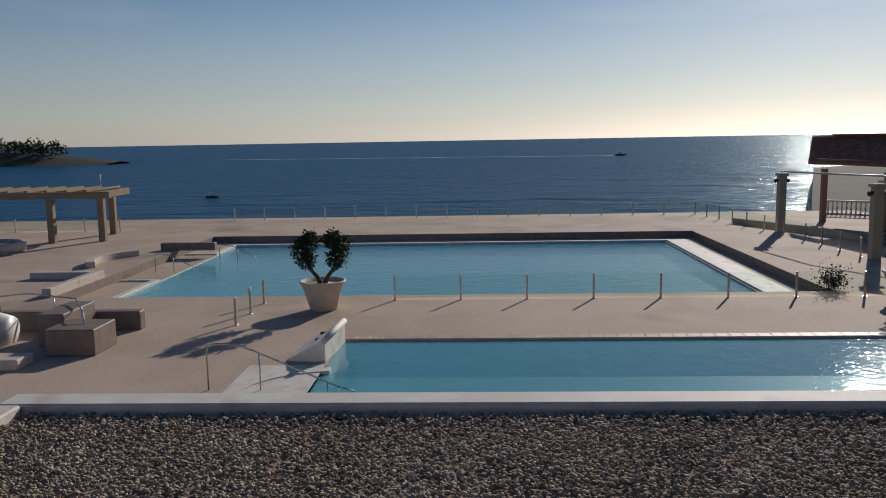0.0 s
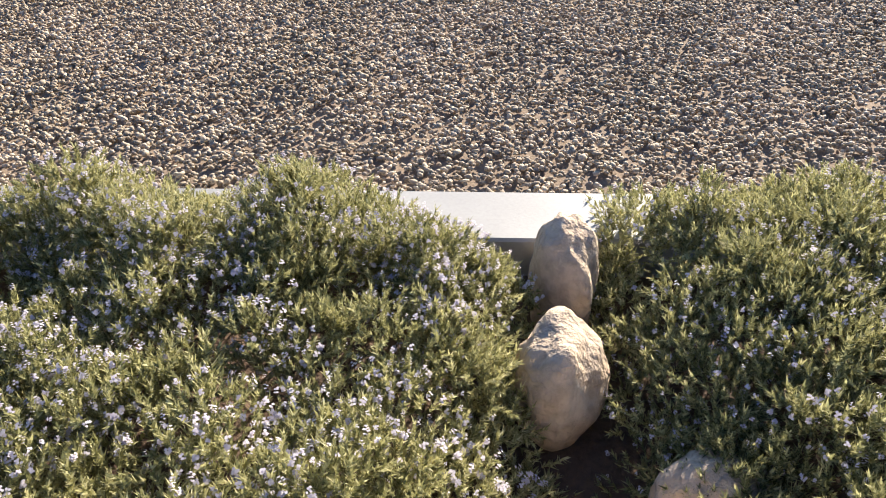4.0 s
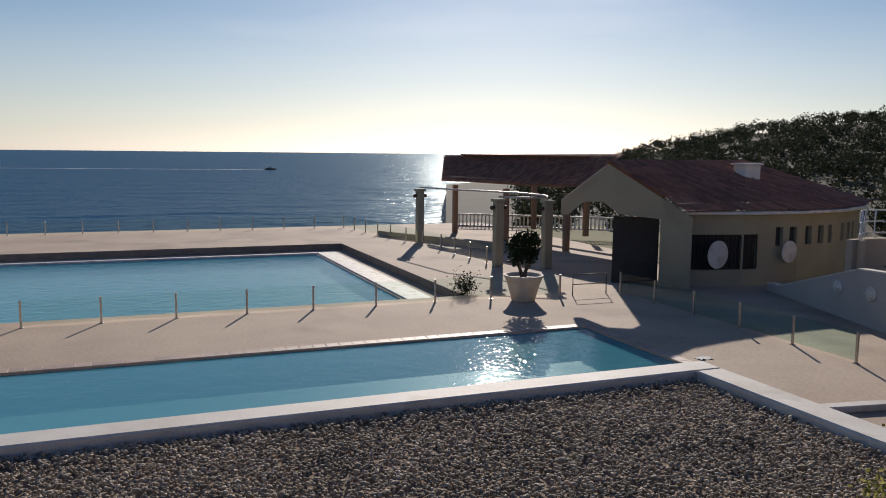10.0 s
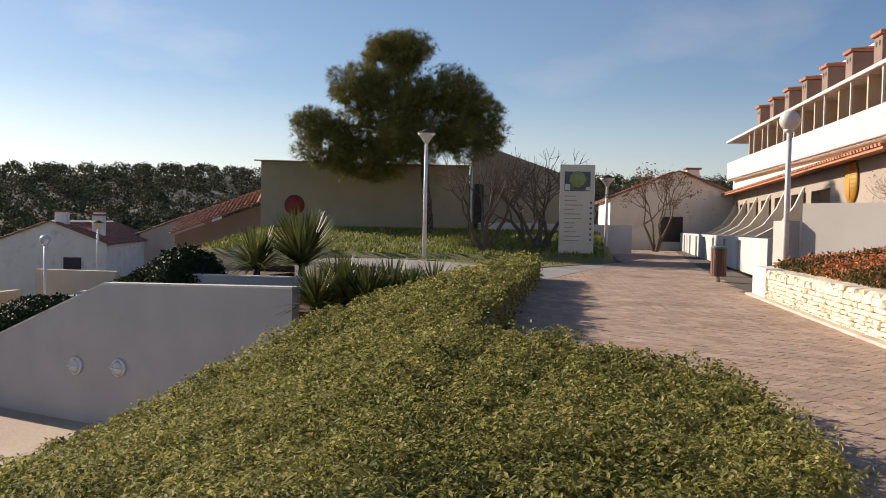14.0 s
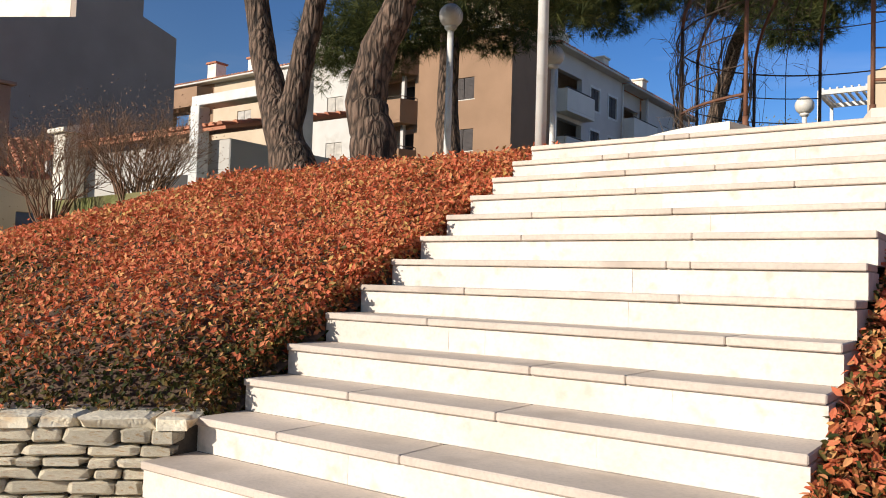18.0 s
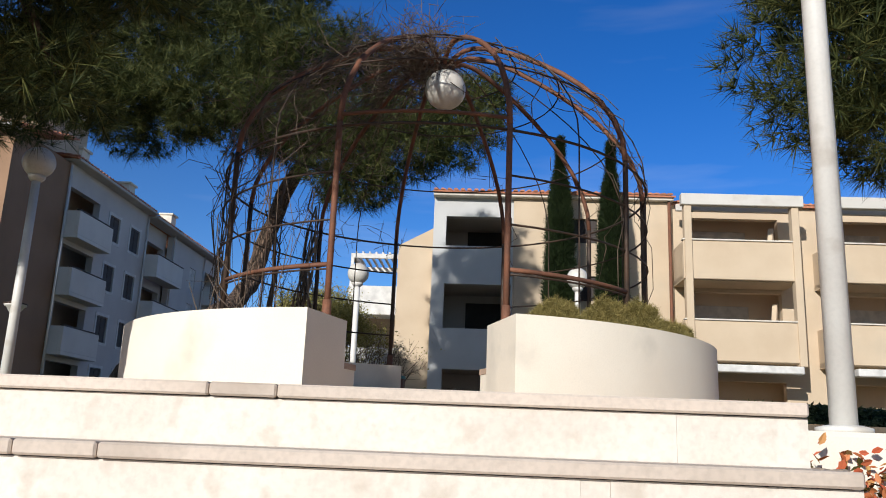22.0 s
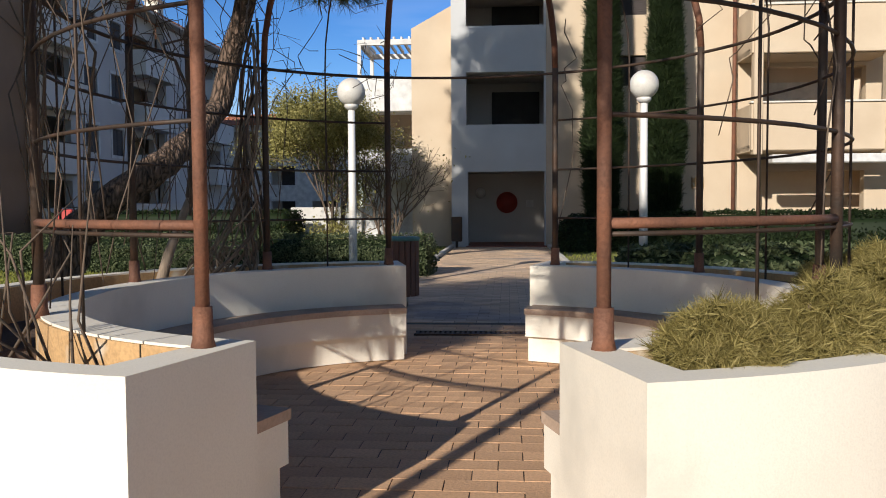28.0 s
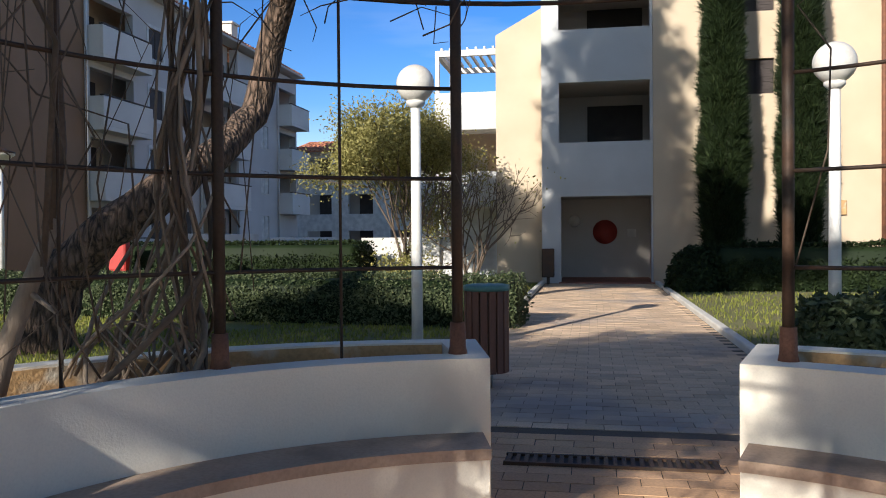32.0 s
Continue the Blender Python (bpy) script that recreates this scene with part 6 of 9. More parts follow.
part("wall", Shape().box(-36, -0.32, 5.3, 5.6, 8.6, 12.2), WHITE_WALL, terrace, "sunlit upper storey wall")

# lower house before it with a hipped clay roof
low = thing("house", U(0, 0, 0), "low cream house with a hipped clay tile roof", "building")
part("wall", Shape().wall(6.0, 3.35, 0.3, [(3.9, 5.6, 0.9, 2.6)]), CREAM_WALL, low, "cream side wall", pose(-15.9, 3.6, 0, 0, 0, 70))
# taupe darkens this sun-facing front in place of shade from the eave
part("wall", Shape().wall(40, 3.35, 0.3, [(2.0 + k * 3.4, 4.6 + k * 3.4, 0.2, 2.7) for k in range(9)]), TAUPE, low, "front with porches, its shade put into the taupe colour", pose(-55.9, 3.6, 0))
part("core", Shape().box(-55, -17, 5.3, 5.4, 0, 3.3), GREY_WALL, low)
for k in range(11):
    part("door", Shape().box(-53.5 + k * 3.4, -52.4 + k * 3.4, 5.2, 5.3, 0.1, 2.2, 0.01), PALE_SHUTTER, low, "pale porch door")
    if k > 8:
        continue
    fin = Shape().prism([(0, 0), (2.6, 0), (2.6, 0.9), (1.6, 1.05), (0.8, 1.5), (0.3, 2.2), (0, 2.9)], -0.1, 0.1, plane((-55.0 + k * 3.4, 3.55, 0), (0, -1, 0), (0, 0, 1)))
    part("fin", fin, WHITE_WALL, low, "curved white partition")
roof_tiles(plane((-16.4, 2.9, 3.35), (2.3, 6.4, 0), (-3.6, 1.3, 1.5)), 7.2, 4.0, 0.24, "roof", low, "bright orange clay tile roof", cut=0.85, cut_end=0.2)
roof_tiles(plane((-56.5, 2.9, 3.35), (1, 0, 0), (0, 3.9, 0.6)), 40.0, 4.0, 0.3, "roof", low, "orange clay tile roof", cut_end=0.5)
part("chimney", Shape().box(-15.5, -15.0, 6.75, 7.25, 3.6, 5.45, 0.03).box(-15.58, -14.92, 6.67, 7.33, 5.451, 5.53, 0.01), STACK, low, "brown chimney with a tiled cap")
part("annex", Shape().box(-15.2, -8.6, 8.2, 12, 0, 3.9, 0.02), GREY_WALL, low, "grey annex")
part("pillar", Shape().box(-13.75, -13.3, 7.6, 8.1, 0, 4.3, 0.02).prism([(-13.85, 7.5), (-13.2, 7.5), (-13.2, 8.18), (-13.85, 8.18)], 4.31, [4.4, 4.4, 4.6, 4.6]), WHITE_WALL, low, "white pillar")
roof_tiles(plane((-15.4, 7.9, 4.1), (1, 0, 0), (0, 4, 1.0)), 7.0, 4.2, 0.24, "roof", low, "orange clay tile roof")
part("window", Shape().box(-10.8, -9.4, 8.12, 8.2, 1.6, 3.4, 0.02), WHITE_PAINT, low, "white window frame")
part("pane", Shape().box(-10.65, -9.55, 8.08, 8.12, 1.75, 3.25), BLACK, low, "dark window")
orange = material("orange_sign", (0.62, 0.3, 0.03), None, 0.6, 3, 50, 0.1, 0.05)
emblem = part("sign", Shape(True).lathe([(0.5, 0), (0.5, 0.03), (0.0, 0.034)], 32), orange, low, "round orange sign", pose(-21.5, 3.57, 2.75, 90) @ Matrix.Scale(1.3, 4))
bar = Shape()
for k in range(5):
    bar.box(0.02, 0.3, 0.25 - k * 0.1, 0.27 - k * 0.1, 0.036, 0.042)
bar.box(-0.05, -0.03, -0.4, 0.4, 0.036, 0.042)
part("lettering", bar, BROWN_WALL, emblem, "thin brown lines of small text")
garden = Shape()
garden.wall(7.6, 1.9, 0.25, (), pose(-15.4, 0.95, 0.0, 0, 0, 42))
garden.box(-16.6, -15.4, 0.55, 0.9, 0, 1.5)
setting("wall_garden", garden, GREY_WALL, HILL, "pale garden wall before the low houses", "wall")
setting("wall_garden_low", Shape().wall(38, 1.05, 0.2, [(2.0 + k * 3.4, 2.9 + k * 3.4, 0, 0.95) for k in range(10)], pose(-55.6, 0.6, 0.0)), BLUE_WALL, HILL, "low bluish-white wall with gates along the path", "wall")
for k in range(10):
    gate = thing("garden_gate", U(-53.6 + k * 3.4, 0.68, 0.03), "low white slatted garden gate along the path", "gate", "garden gates")
    for j in range(6):
        part("slat", Shape().box(0.03 + j * 0.145, 0.14 + j * 0.145, 0, 0.03, 0, 0.88), WHITE_PAINT, gate)
    part("rail", Shape().box(0.01, 0.89, 0.031, 0.06, 0.2, 0.26).box(0.01, 0.89, 0.031, 0.06, 0.66, 0.72), WHITE_PAINT, gate)

# white steel portal on the lawn
portal = thing("portal_frame", U(-9.2, 7.95, 1.4), "square white steel portal frame on the bank", "frame")
part("post", Shape().box(-0.13, 0.13, -0.13, 0.13, 0, 3.1, 0.01), WHITE_PAINT, portal, "", pose(0, 0, 0))
part("post", Shape().box(-0.13, 0.13, -0.13, 0.13, 0, 3.1, 0.01), WHITE_PAINT, portal, "", pose(2.6, 0.15, 0))
part("lintel", Shape().box(-0.13, 2.73, -0.11, 0.26, 3.1, 3.29, 0.01), WHITE_PAINT, portal)
setting("ground_bank_back", Shape().prism([(-60, 5.1), (-15, 5.1), (-9, 5.1), (-0.2, 5.1), (-0.2, 14), (-60, 14)], -0.5, [0.2, 1.0, 2.0, PLAZA - 0.03, PLAZA - 0.03, 0.2]), LAWN, HILL, "grass behind the red hedge", "lawn")
# ---- gravel, plants and trees ----
def stones_mesh(name, places, sizes, seed=3):
    """Rounded pebbles, flattened and turned each its own way."""
    g = (1 + 5 ** 0.5) / 2
    vs = np.array([(-1, g, 0), (1, g, 0), (-1, -g, 0), (1, -g, 0), (0, -1, g), (0, 1, g), (0, -1, -g), (0, 1, -g), (g, 0, -1), (g, 0, 1), (-g, 0, -1), (-g, 0, 1)], float) / 1.9
    fs = [(0, 11, 5), (0, 5, 1), (0, 1, 7), (0, 7, 10), (0, 10, 11), (1, 5, 9), (5, 11, 4), (11, 10, 2), (10, 7, 6), (7, 1, 8), (3, 9, 4), (3, 4, 2), (3, 2, 6), (3, 6, 8), (3, 8, 9), (4, 9, 5), (2, 4, 11), (6, 2, 10), (8, 6, 7), (9, 8, 1)]
    n = len(places)
    turn = turns_random(n, np.repeat([[0, 0, 1.0]], n, 0), 0.35)
    stretch = np.stack([rng.uniform(0.8, 1.5, n), rng.uniform(0.7, 1.0, n), rng.uniform(0.4, 0.75, n)], 1)
    data = swarm(name, places, turn * stretch[:, None, :], sizes, vs, fs)
    data.polygons.foreach_set("use_smooth", [True] * len(data.polygons))
    return data


n = 36000
xy = np.stack([rng.uniform(-3.72, 4.9, n), rng.uniform(3.0, 5.95, n)], 1)
z = -0.83 + rng.uniform(0, 0.028, n) + 0.012 * np.sin(xy[:, 0] * 2.1) * np.sin(xy[:, 1] * 2.7)
pebbles = setting("gravel", stones_mesh("gravel", np.column_stack([xy, z]), rng.gamma(9, 0.001, n) + 0.005), PEBBLE, None, "grey-brown rounded river gravel", "gravel", "stuff")


def rock(name, m, size, seed, label):
    r = np.random.default_rng(seed)
    bm = bmesh.new()
    bmesh.ops.create_icosphere(bm, subdivisions=4, radius=1)
    shift = Vector(r.uniform(-9, 9, 3))
    for v in bm.verts:
        p = v.co.copy()
        k = 1 + 0.28 * noise.noise(p * 1.1 + shift) + 0.1 * noise.noise(p * 3 + shift) + 0.035 * noise.noise(p * 9 + shift)
        v.co = Vector((p.x * size[0], p.y * size[1], p.z * size[2])) * k
    data = bpy.data.meshes.new(name)
    bm.to_mesh(data)
    bm.free()
    data.polygons.foreach_set("use_smooth", [True] * len(data.polygons))
    data.materials.append(ROCK)
    ob = new(name, data)
    ob.matrix_basis = m
    return tagged(ob, label, "rock", "border rocks")


rock("rock", pose(0.35, 2.42, -0.78, 0, 0, 10), (0.12, 0.2, 0.34), 1, "tall pitted limestone rock among the rosemary")
rock("rock", pose(0.3, 1.9, -0.76, 0, 0, -15), (0.15, 0.21, 0.24), 2, "rounded sandy limestone rock among the rosemary")
rock("rock", pose(0.68, 1.42, -0.8, 0, 0, 30), (0.2, 0.17, 0.2), 3, "low grey rock half hidden by rosemary")
rock("rock", pose(0.52, 1.12, -0.76, 0, 0, 5), (0.3, 0.17, 0.26), 4, "broad pale rock at the edge of the bed")

rock("rock", U(3.12, 4.5, PLAZA - 0.4, 20), (0.09, 0.15, 0.1), 5, "rough grey rubble stone beside the top steps")
rock("rock", U(3.16, 4.95, PLAZA - 0.26, 60), (0.09, 0.13, 0.08), 6, "small rubble stone below the pale ledge")

# rosemary
def sprig(seed):
    r, vs, fs = np.random.default_rng(seed), [], []
    for i in range(24):
        h = 0.1 + 0.9 * i / 24
        a = r.uniform(0, 2 * math.pi)
        lean = r.uniform(0.55, 1.0) * (1.15 - 0.5 * h)
        d = np.array([math.cos(a) * lean, math.sin(a) * lean, 0.75])
        d *= r.uniform(0.26, 0.4) / np.linalg.norm(d)
        s = np.cross(d, (0, 0, 1.0))
        s *= 0.05 / np.linalg.norm(s)
        p = np.array([0.05 * math.sin(3 * h), 0.05 * math.cos(2 * h), h])
        k = len(vs)
        vs += [tuple(p - s), tuple(p + s), tuple(p + d)]
        fs.append((k, k + 1, k + 2))
    return vs, fs


BLOOM = ([(x + dx, y + dy, zz) for k, (x, y, zz) in enumerate([(0.3, 0, 0), (-0.2, 0.25, 0.3), (0, -0.3, 0.5), (0.1, 0.2, 0.8), (-0.2, -0.1, 1.0)]) for dx, dy in ((-0.2, -0.2), (0.2, -0.2), (0.2, 0.2), (-0.2, 0.2))],
         [tuple(range(4 * k, 4 * k + 4)) for k in range(5)])


def rosemary(name, x0, x1, edge, label, clumps=900, flowers=900):
    """A low rosemary bush: many rounded clumps of upright sprigs over its bed."""
    pts, ups = [], []
    done = 0
    while done < clumps:
        x, y = rng.uniform(x0, x1), rng.uniform(0.6, 3.4)
        inside = edge(x, y)
        if inside <= 0:
            continue
        done += 1
        lump = noise.noise(Vector((x * 2.3, y * 2.3, 3.1)))
        top = -0.44 + 0.16 * lump + 0.07 * noise.noise(Vector((x * 7, y * 7, 1))) + rng.normal(0, 0.04)
        zz = -0.9 + (top + 0.9) * (min(1.0, inside / 0.45) ** 0.45)
        lean = Vector((rng.normal(0, 0.3), rng.normal(0, 0.3), 1)).normalized()
        wide = rng.uniform(0.06, 0.12)
        for _ in range(int(12 + 130 * wide)):
            v = Vector(rng.normal(0, 0.55, 3)) + lean
            v.normalize()
            pts.append((x + v.x * wide * 1.3, y + v.y * wide * 1.3, zz + (v.z - 1.6) * wide))
            ups.append((v.x, v.y, v.z + 0.35))
    pts, ups = np.array(pts), np.array(ups)
    mix = rng.permutation(len(pts))
    pts, ups = pts[mix], ups[mix]
    bush = thing(name, pose((x0 + x1) / 2, 1.8, -0.9), label, "rosemary", "rosemary bushes")
    off = np.array([(x0 + x1) / 2, 1.8, -0.9])
    third = len(pts) // 3
    for k in range(3):
        vs, fs = sprig(20 + k)
        sel = slice(k * third, (k + 1) * third)
        tagged(part("sprigs", swarm("sprigs", pts[sel] - off, turns_random(third, ups[sel], 0.2), rng.uniform(0.05, 0.09, third), vs, fs), ROSEMARY, bush, "grey-green needle sprigs"), kind="stuff")
    patch = np.array([noise.noise(Vector((q[0] * 3.1, q[1] * 3.1, 8))) for q in pts])
    pick = rng.choice(np.nonzero(patch > -0.12)[0], flowers)
    tagged(part("flowers", swarm("flowers", pts[pick] - off + ups[pick] * 0.06, turns_random(flowers, ups[pick], 0.3), rng.uniform(0.01, 0.02, flowers), *BLOOM), FLOWER, bush, "pale violet flowers"), kind="stuff")
    return bush


rosemary("rosemary_bush", -2.7, 0.3, lambda x, y: min(0.27 - 0.14 * max(0, 2.35 - y) + (0.0 if y < 2.3 else -(y - 2.3) * 0.95) - x, 2.92 - y + 0.07 * math.sin(7 * x), y - 0.45), "flowering grey-green rosemary bush before the gravel", 980, 15000)
rosemary("rosemary_bush", 0.45, 3.3, lambda x, y: min(x - 0.5 + (0.0 if y > 1.7 else (1.7 - y) * -0.25), 2.98 - y + 0.06 * math.sin(5 * x), y - 0.45), "dense rosemary bush beside the rocks", 1050, 6000)
setting("ground_rosemary_bed", Shape().box(-3.9, 5.2, 0.46, 2.66, -1.3, -0.93), SOIL, None, "dark soil under the rosemary", "ground")
setting("wall_bed", Shape().box(-30, 5.2, 0.2, 0.45, -1.3, -0.1), WHITE_WALL, None, "white retaining edge of the walk", "wall")
setting("floor_walk", Shape().prism([(-30, -2.5), (5.25, -2.5), (5.25, 0.2), (-30, 0.2)], -0.5, -0.055), PAVING, None, "plain paving of the upper walk", "floor")


def leaves(name, places, ups, size, mat, parent=None, label="", spread=0.8, shape=LEAF, m=None, kind="stuff"):
    k = len(places)
    ob = part(name, swarm(name, places, turns_random(k, ups, spread), size * rng.uniform(0.7, 1.3, k), *shape), mat, parent, label, m)
    return tagged(ob, label, kind=kind)


# the green hedge bank between the gravel roof and the path, in the frame of the stairs
BANK = [(-0.25, -6.7), (-0.25, -8.2), (-4.0, -8.3), (-6.5, -7.2), (-8.0, -6.2), (-15.5, -5.9), (-15.2, -4.9), (-6, -4.5), (-3.3, -4.5), (-2.9, -3.7), (-2.2, -3.1), (-1.6, -2.3), (0.1, -2.15), (1.1, -2.15), (1.7, -2.7), (2.1, -3.7), (2.1, -5.6), (1.6, -6.5)]


def within(poly, x, y):
    hit, best = False, 9.0
    for (ax, ay), (bx, by) in zip(poly, poly[1:] + poly[:1]):
        if (ay > y) != (by > y) and x < (bx - ax) * (y - ay) / (by - ay) + ax:
            hit = not hit
        d2 = (bx - ax) ** 2 + (by - ay) ** 2
        k = max(0, min(1, ((x - ax) * (bx - ax) + (y - ay) * (by - ay)) / d2))
        best = min(best, math.hypot(x - ax - k * (bx - ax), y - ay - k * (by - ay)))
    return best if hit else -best


def bank_top(x, y):
    far = min(1.0, max(0.0, -x - 3.0) / 3)
    base = 0.29 + 0.25 * far + 0.05 * noise.noise(Vector((x * 1.3, y * 1.3, 0))) + 0.09 * noise.noise(Vector((x * 3.4, y * 3.4, 5))) + 0.07 * noise.noise(Vector((x * 8, y * 8, 1)))
    return base - max(0.0, -4.6 - 0.8 * far - y) * 0.31


step = 0.12
cells, verts, faces = {}, [], []
for i in range(int(22 / step)):
    for j in range(int(6.3 / step)):
        x, y = -19.8 + i * step, -8.4 + j * step
        d = within(BANK, x, y)
        if d > 0.04:
            cells[i, j] = len(verts)
            verts.append((x, y, bank_top(x, y) - 0.12))
rim_edges = set()
for (i, j) in cells:
    q = [(i, j), (i + 1, j), (i + 1, j + 1), (i, j + 1)]
    if all(c in cells for c in q):
        ring = tuple(cells[c] for c in q)
        faces.append(ring)
        for e in zip(ring, ring[1:] + ring[:1]):
            rim_edges.add(e)
for (a, b) in [e for e in sorted(rim_edges) if (e[1], e[0]) not in rim_edges]:
    n0 = len(verts)
    verts += [(verts[a][0], verts[a][1], verts[a][2] - 0.75), (verts[b][0], verts[b][1], verts[b][2] - 0.75)]
    faces.append((b, a, n0, n0 + 1))
hedge = thing("hedge", HILL.copy(), "broad clipped evergreen hedge sloping towards the pool", "hedge")
body = part("body", Shape(True).add(verts, faces), GREEN_LEAF, hedge, "solid core behind the leaves")
pts, ups = [], []
while len(pts) < 190000:
    x, y = rng.uniform(-19.8, 2.1), rng.uniform(-8.3, -2.1)
    near = math.hypot(x - 4.3, y + 3.0)
    if rng.random() > min(1.0, (5.5 / near) ** 1.2):
        continue
    d = within(BANK, x, y)
    if d < 0.03:
        continue
    if d < 0.14:
        for _ in range(24 if x > 0 else 12):
            pts.append((x + rng.normal(0, 0.04), y + rng.normal(0, 0.04), bank_top(x, y) - rng.uniform(0, 0.62)))
            ups.append((rng.normal(), rng.normal(), 0.3))
    else:
        wide, top = rng.uniform(0.05, 0.1) * (1 + near * 0.03), bank_top(x, y) + rng.normal(0, 0.03)
        lean = Vector((rng.normal(0, 0.25), rng.normal(0, 0.25), 1))
        for _ in range(17):
            q = Vector(rng.normal(0, 0.7, 3)) + lean
            q.normalize()
            pts.append((x + q.x * wide, y + q.y * wide, top + (q.z - 1.0) * wide * 1.3))
            ups.append((q.x, q.y, q.z + 0.4))
pts, ups = np.array(pts), np.array(ups, float)
dist = np.hypot(pts[:, 0] - 4.3, pts[:, 1] + 3.0)
ob = part("leaves", swarm("leaves", pts, turns_random(len(pts), ups, 0.5), np.clip(0.022 + dist * 0.0026, 0.026, 0.075) * rng.uniform(0.7, 1.3, len(pts)), *SMALL_LEAF), GREEN_LEAF, hedge, "small glossy olive-green leaves")
tagged(ob, kind="stuff")

# red hedge on the bank beside the stairs
red = thing("red_hedge", HILL.copy(), "dense red and orange winter hedge on the bank", "hedge")
pts, ups = [], []
while len(pts) < 85000:
    x, s = -12.6 * rng.random() ** 1.5 - 0.02, rng.random()
    y = bank_place(x, s)
    h = bank_height(x, s) + 0.07 * noise.noise(Vector((x * 1.5, y * 1.5, 2))) + rng.normal(0, 0.035)
    pts.append((x, y, h + 0.05))
    ups.append((0, -0.55, 0.8))
for k in range(5000):
    s = rng.random()
    y = bank_place(-0.03, s)
    pts.append((-0.01 - rng.random() * 0.12, y, bank_height(0, s) + 0.05 - rng.random() * 0.35))
    ups.append((0.8, -0.3, 0.4))
    x = -12 * rng.random()
    pts.append((x, bank_place(x, 0) + rng.uniform(-0.08, 0.05), 0.55 + rng.uniform(-0.1, 0.1)))
    ups.append((0, -1, 0.4))
pts, ups = np.array(pts), np.array(ups, float)
dist = np.hypot(pts[:, 0] - 3.0, pts[:, 1] + 1.0)
size = np.clip(0.033 + dist * 0.0024, 0.035, 0.07) * rng.uniform(0.7, 1.35, len(pts))
AUTUMN = foliage("turning_leaves", [(0.02, 0.03, 0.008), (0.05, 0.055, 0.015), (0.12, 0.09, 0.025), (0.2, 0.08, 0.03)])
ripe = pts[:, 2] > 0.85 + 0.2 * np.sin(pts[:, 0] * 1.7 + 1) - 0.05 * pts[:, 0] * (pts[:, 0] > -5) + rng.normal(0, 0.25, len(pts))
for word, mask, mat in (("red", ripe, RED_LEAF), ("green", ~ripe, AUTUMN)):
    k = int(mask.sum())
    tagged(part("leaves", swarm("leaves", pts[mask], turns_random(k, ups[mask], 0.8), size[mask], *SMALL_LEAF), mat, red, word + " leaves"), kind="stuff")
side_hedge = thing("red_hedge", HILL.copy(), "orange and red hedge beside the flagpole", "hedge")
k = 34000
pts = np.column_stack([2.98 + 4.5 * rng.random(k) ** 2.2, rng.uniform(0.5, 5.3, k), np.zeros(k)])
pts[:, 2] = 0.3 + (pts[:, 1] - 0.6) * 0.43 + rng.normal(0, 0.06, k)
setting("ground_side_bank", Shape().prism([(3.3, 0.6), (40, 0.6), (40, 5.33), (3.3, 5.33)], -0.5, [0.15, 0.15, 2.15, 2.15]), SOIL, HILL, "earth bank beside the stairs", "ground")
half = rng.random(k) < 0.6
leaves("leaves", pts[half], np.repeat([[0, -0.5, 0.8]], int(half.sum()), 0), 0.045, RED_LEAF, side_hedge, "orange and red leaves")
leaves("leaves", pts[~half] - [0, 0, 0.03], np.repeat([[0, -0.5, 0.8]], int((~half).sum()), 0), 0.045, AUTUMN, side_hedge, "green and bronze leaves")


def box_hedge(m, lx, ly, lz, count, mat=GREEN_LEAF, label="clipped green box hedge", size=0.045, round_by=0.15):
    """A clipped hedge: a rounded block with leaves all over it."""
    count, size = count * 3, size * 1.25
    h = thing("hedge", m, label, "hedge", "clipped hedges")
    # dark core stands in for the shade between the leaves
    part("body", Shape(True).box(0.05, lx - 0.05, 0.05, ly - 0.05, 0, lz - 0.06, 0.1), DARK_LEAF, h, "solid core behind the leaves")
    areas = np.array([lx * ly, lx * lz, lx * lz, ly * lz, ly * lz])
    pick = rng.choice(5, count, p=areas / areas.sum())
    p = rng.random((count, 3)) * [lx, ly, lz]
    normal = np.zeros((count, 3))
    for k, (axis, side) in enumerate(((2, 1), (1, 0), (1, 1), (0, 0), (0, 1))):
        sel = pick == k
        p[sel, axis] = side * (lx, ly, lz)[axis]
        normal[sel, axis] = 1 if side else -1
    wob = np.array([noise.noise(Vector(q * 1.8)) for q in p])
    p += normal * (0.06 * wob + rng.normal(0, 0.02, count))[:, None]
    edge = np.minimum(np.minimum(p[:, 1], ly - p[:, 1]), 0.2) / 0.2
    p[:, 2] -= round_by * (1 - edge) * (p[:, 2] > lz * 0.7)
    leaves("leaves", p, normal, size, mat, h, "small dense leaves", 0.7, SMALL_LEAF)
    return h


G0 = PLAZA - 0.03
LAUREL = foliage("laurel_leaves", [(0.03, 0.045, 0.02), (0.08, 0.1, 0.045), (0.16, 0.18, 0.09)], 0.5, 0.2)
# darker laurel leaves on the long hedge stand in for the shade on it
box_hedge(U(-9.5, 20.9, G0, -7), 10.0, 0.9, 0.72, 9000, LAUREL, label="long clipped hedge across the lawn")
box_hedge(U(-14, 12.6, G0, 4), 8.0, 0.9, 0.7, 5000, label="clipped hedge beside the plaza lawn")
box_hedge(U(-13.5, 31.5, G0, -5), 8.4, 1.8, 1.15, 5000, DARK_LEAF, "rounded dark hedge behind the lawn", 0.07, 0.5)
box_hedge(U(4.2, 27.6, G0), 11.1, 1.5, 1.05, 7000, DARK_LEAF, "dark clipped hedge below the house", 0.07, 0.4)
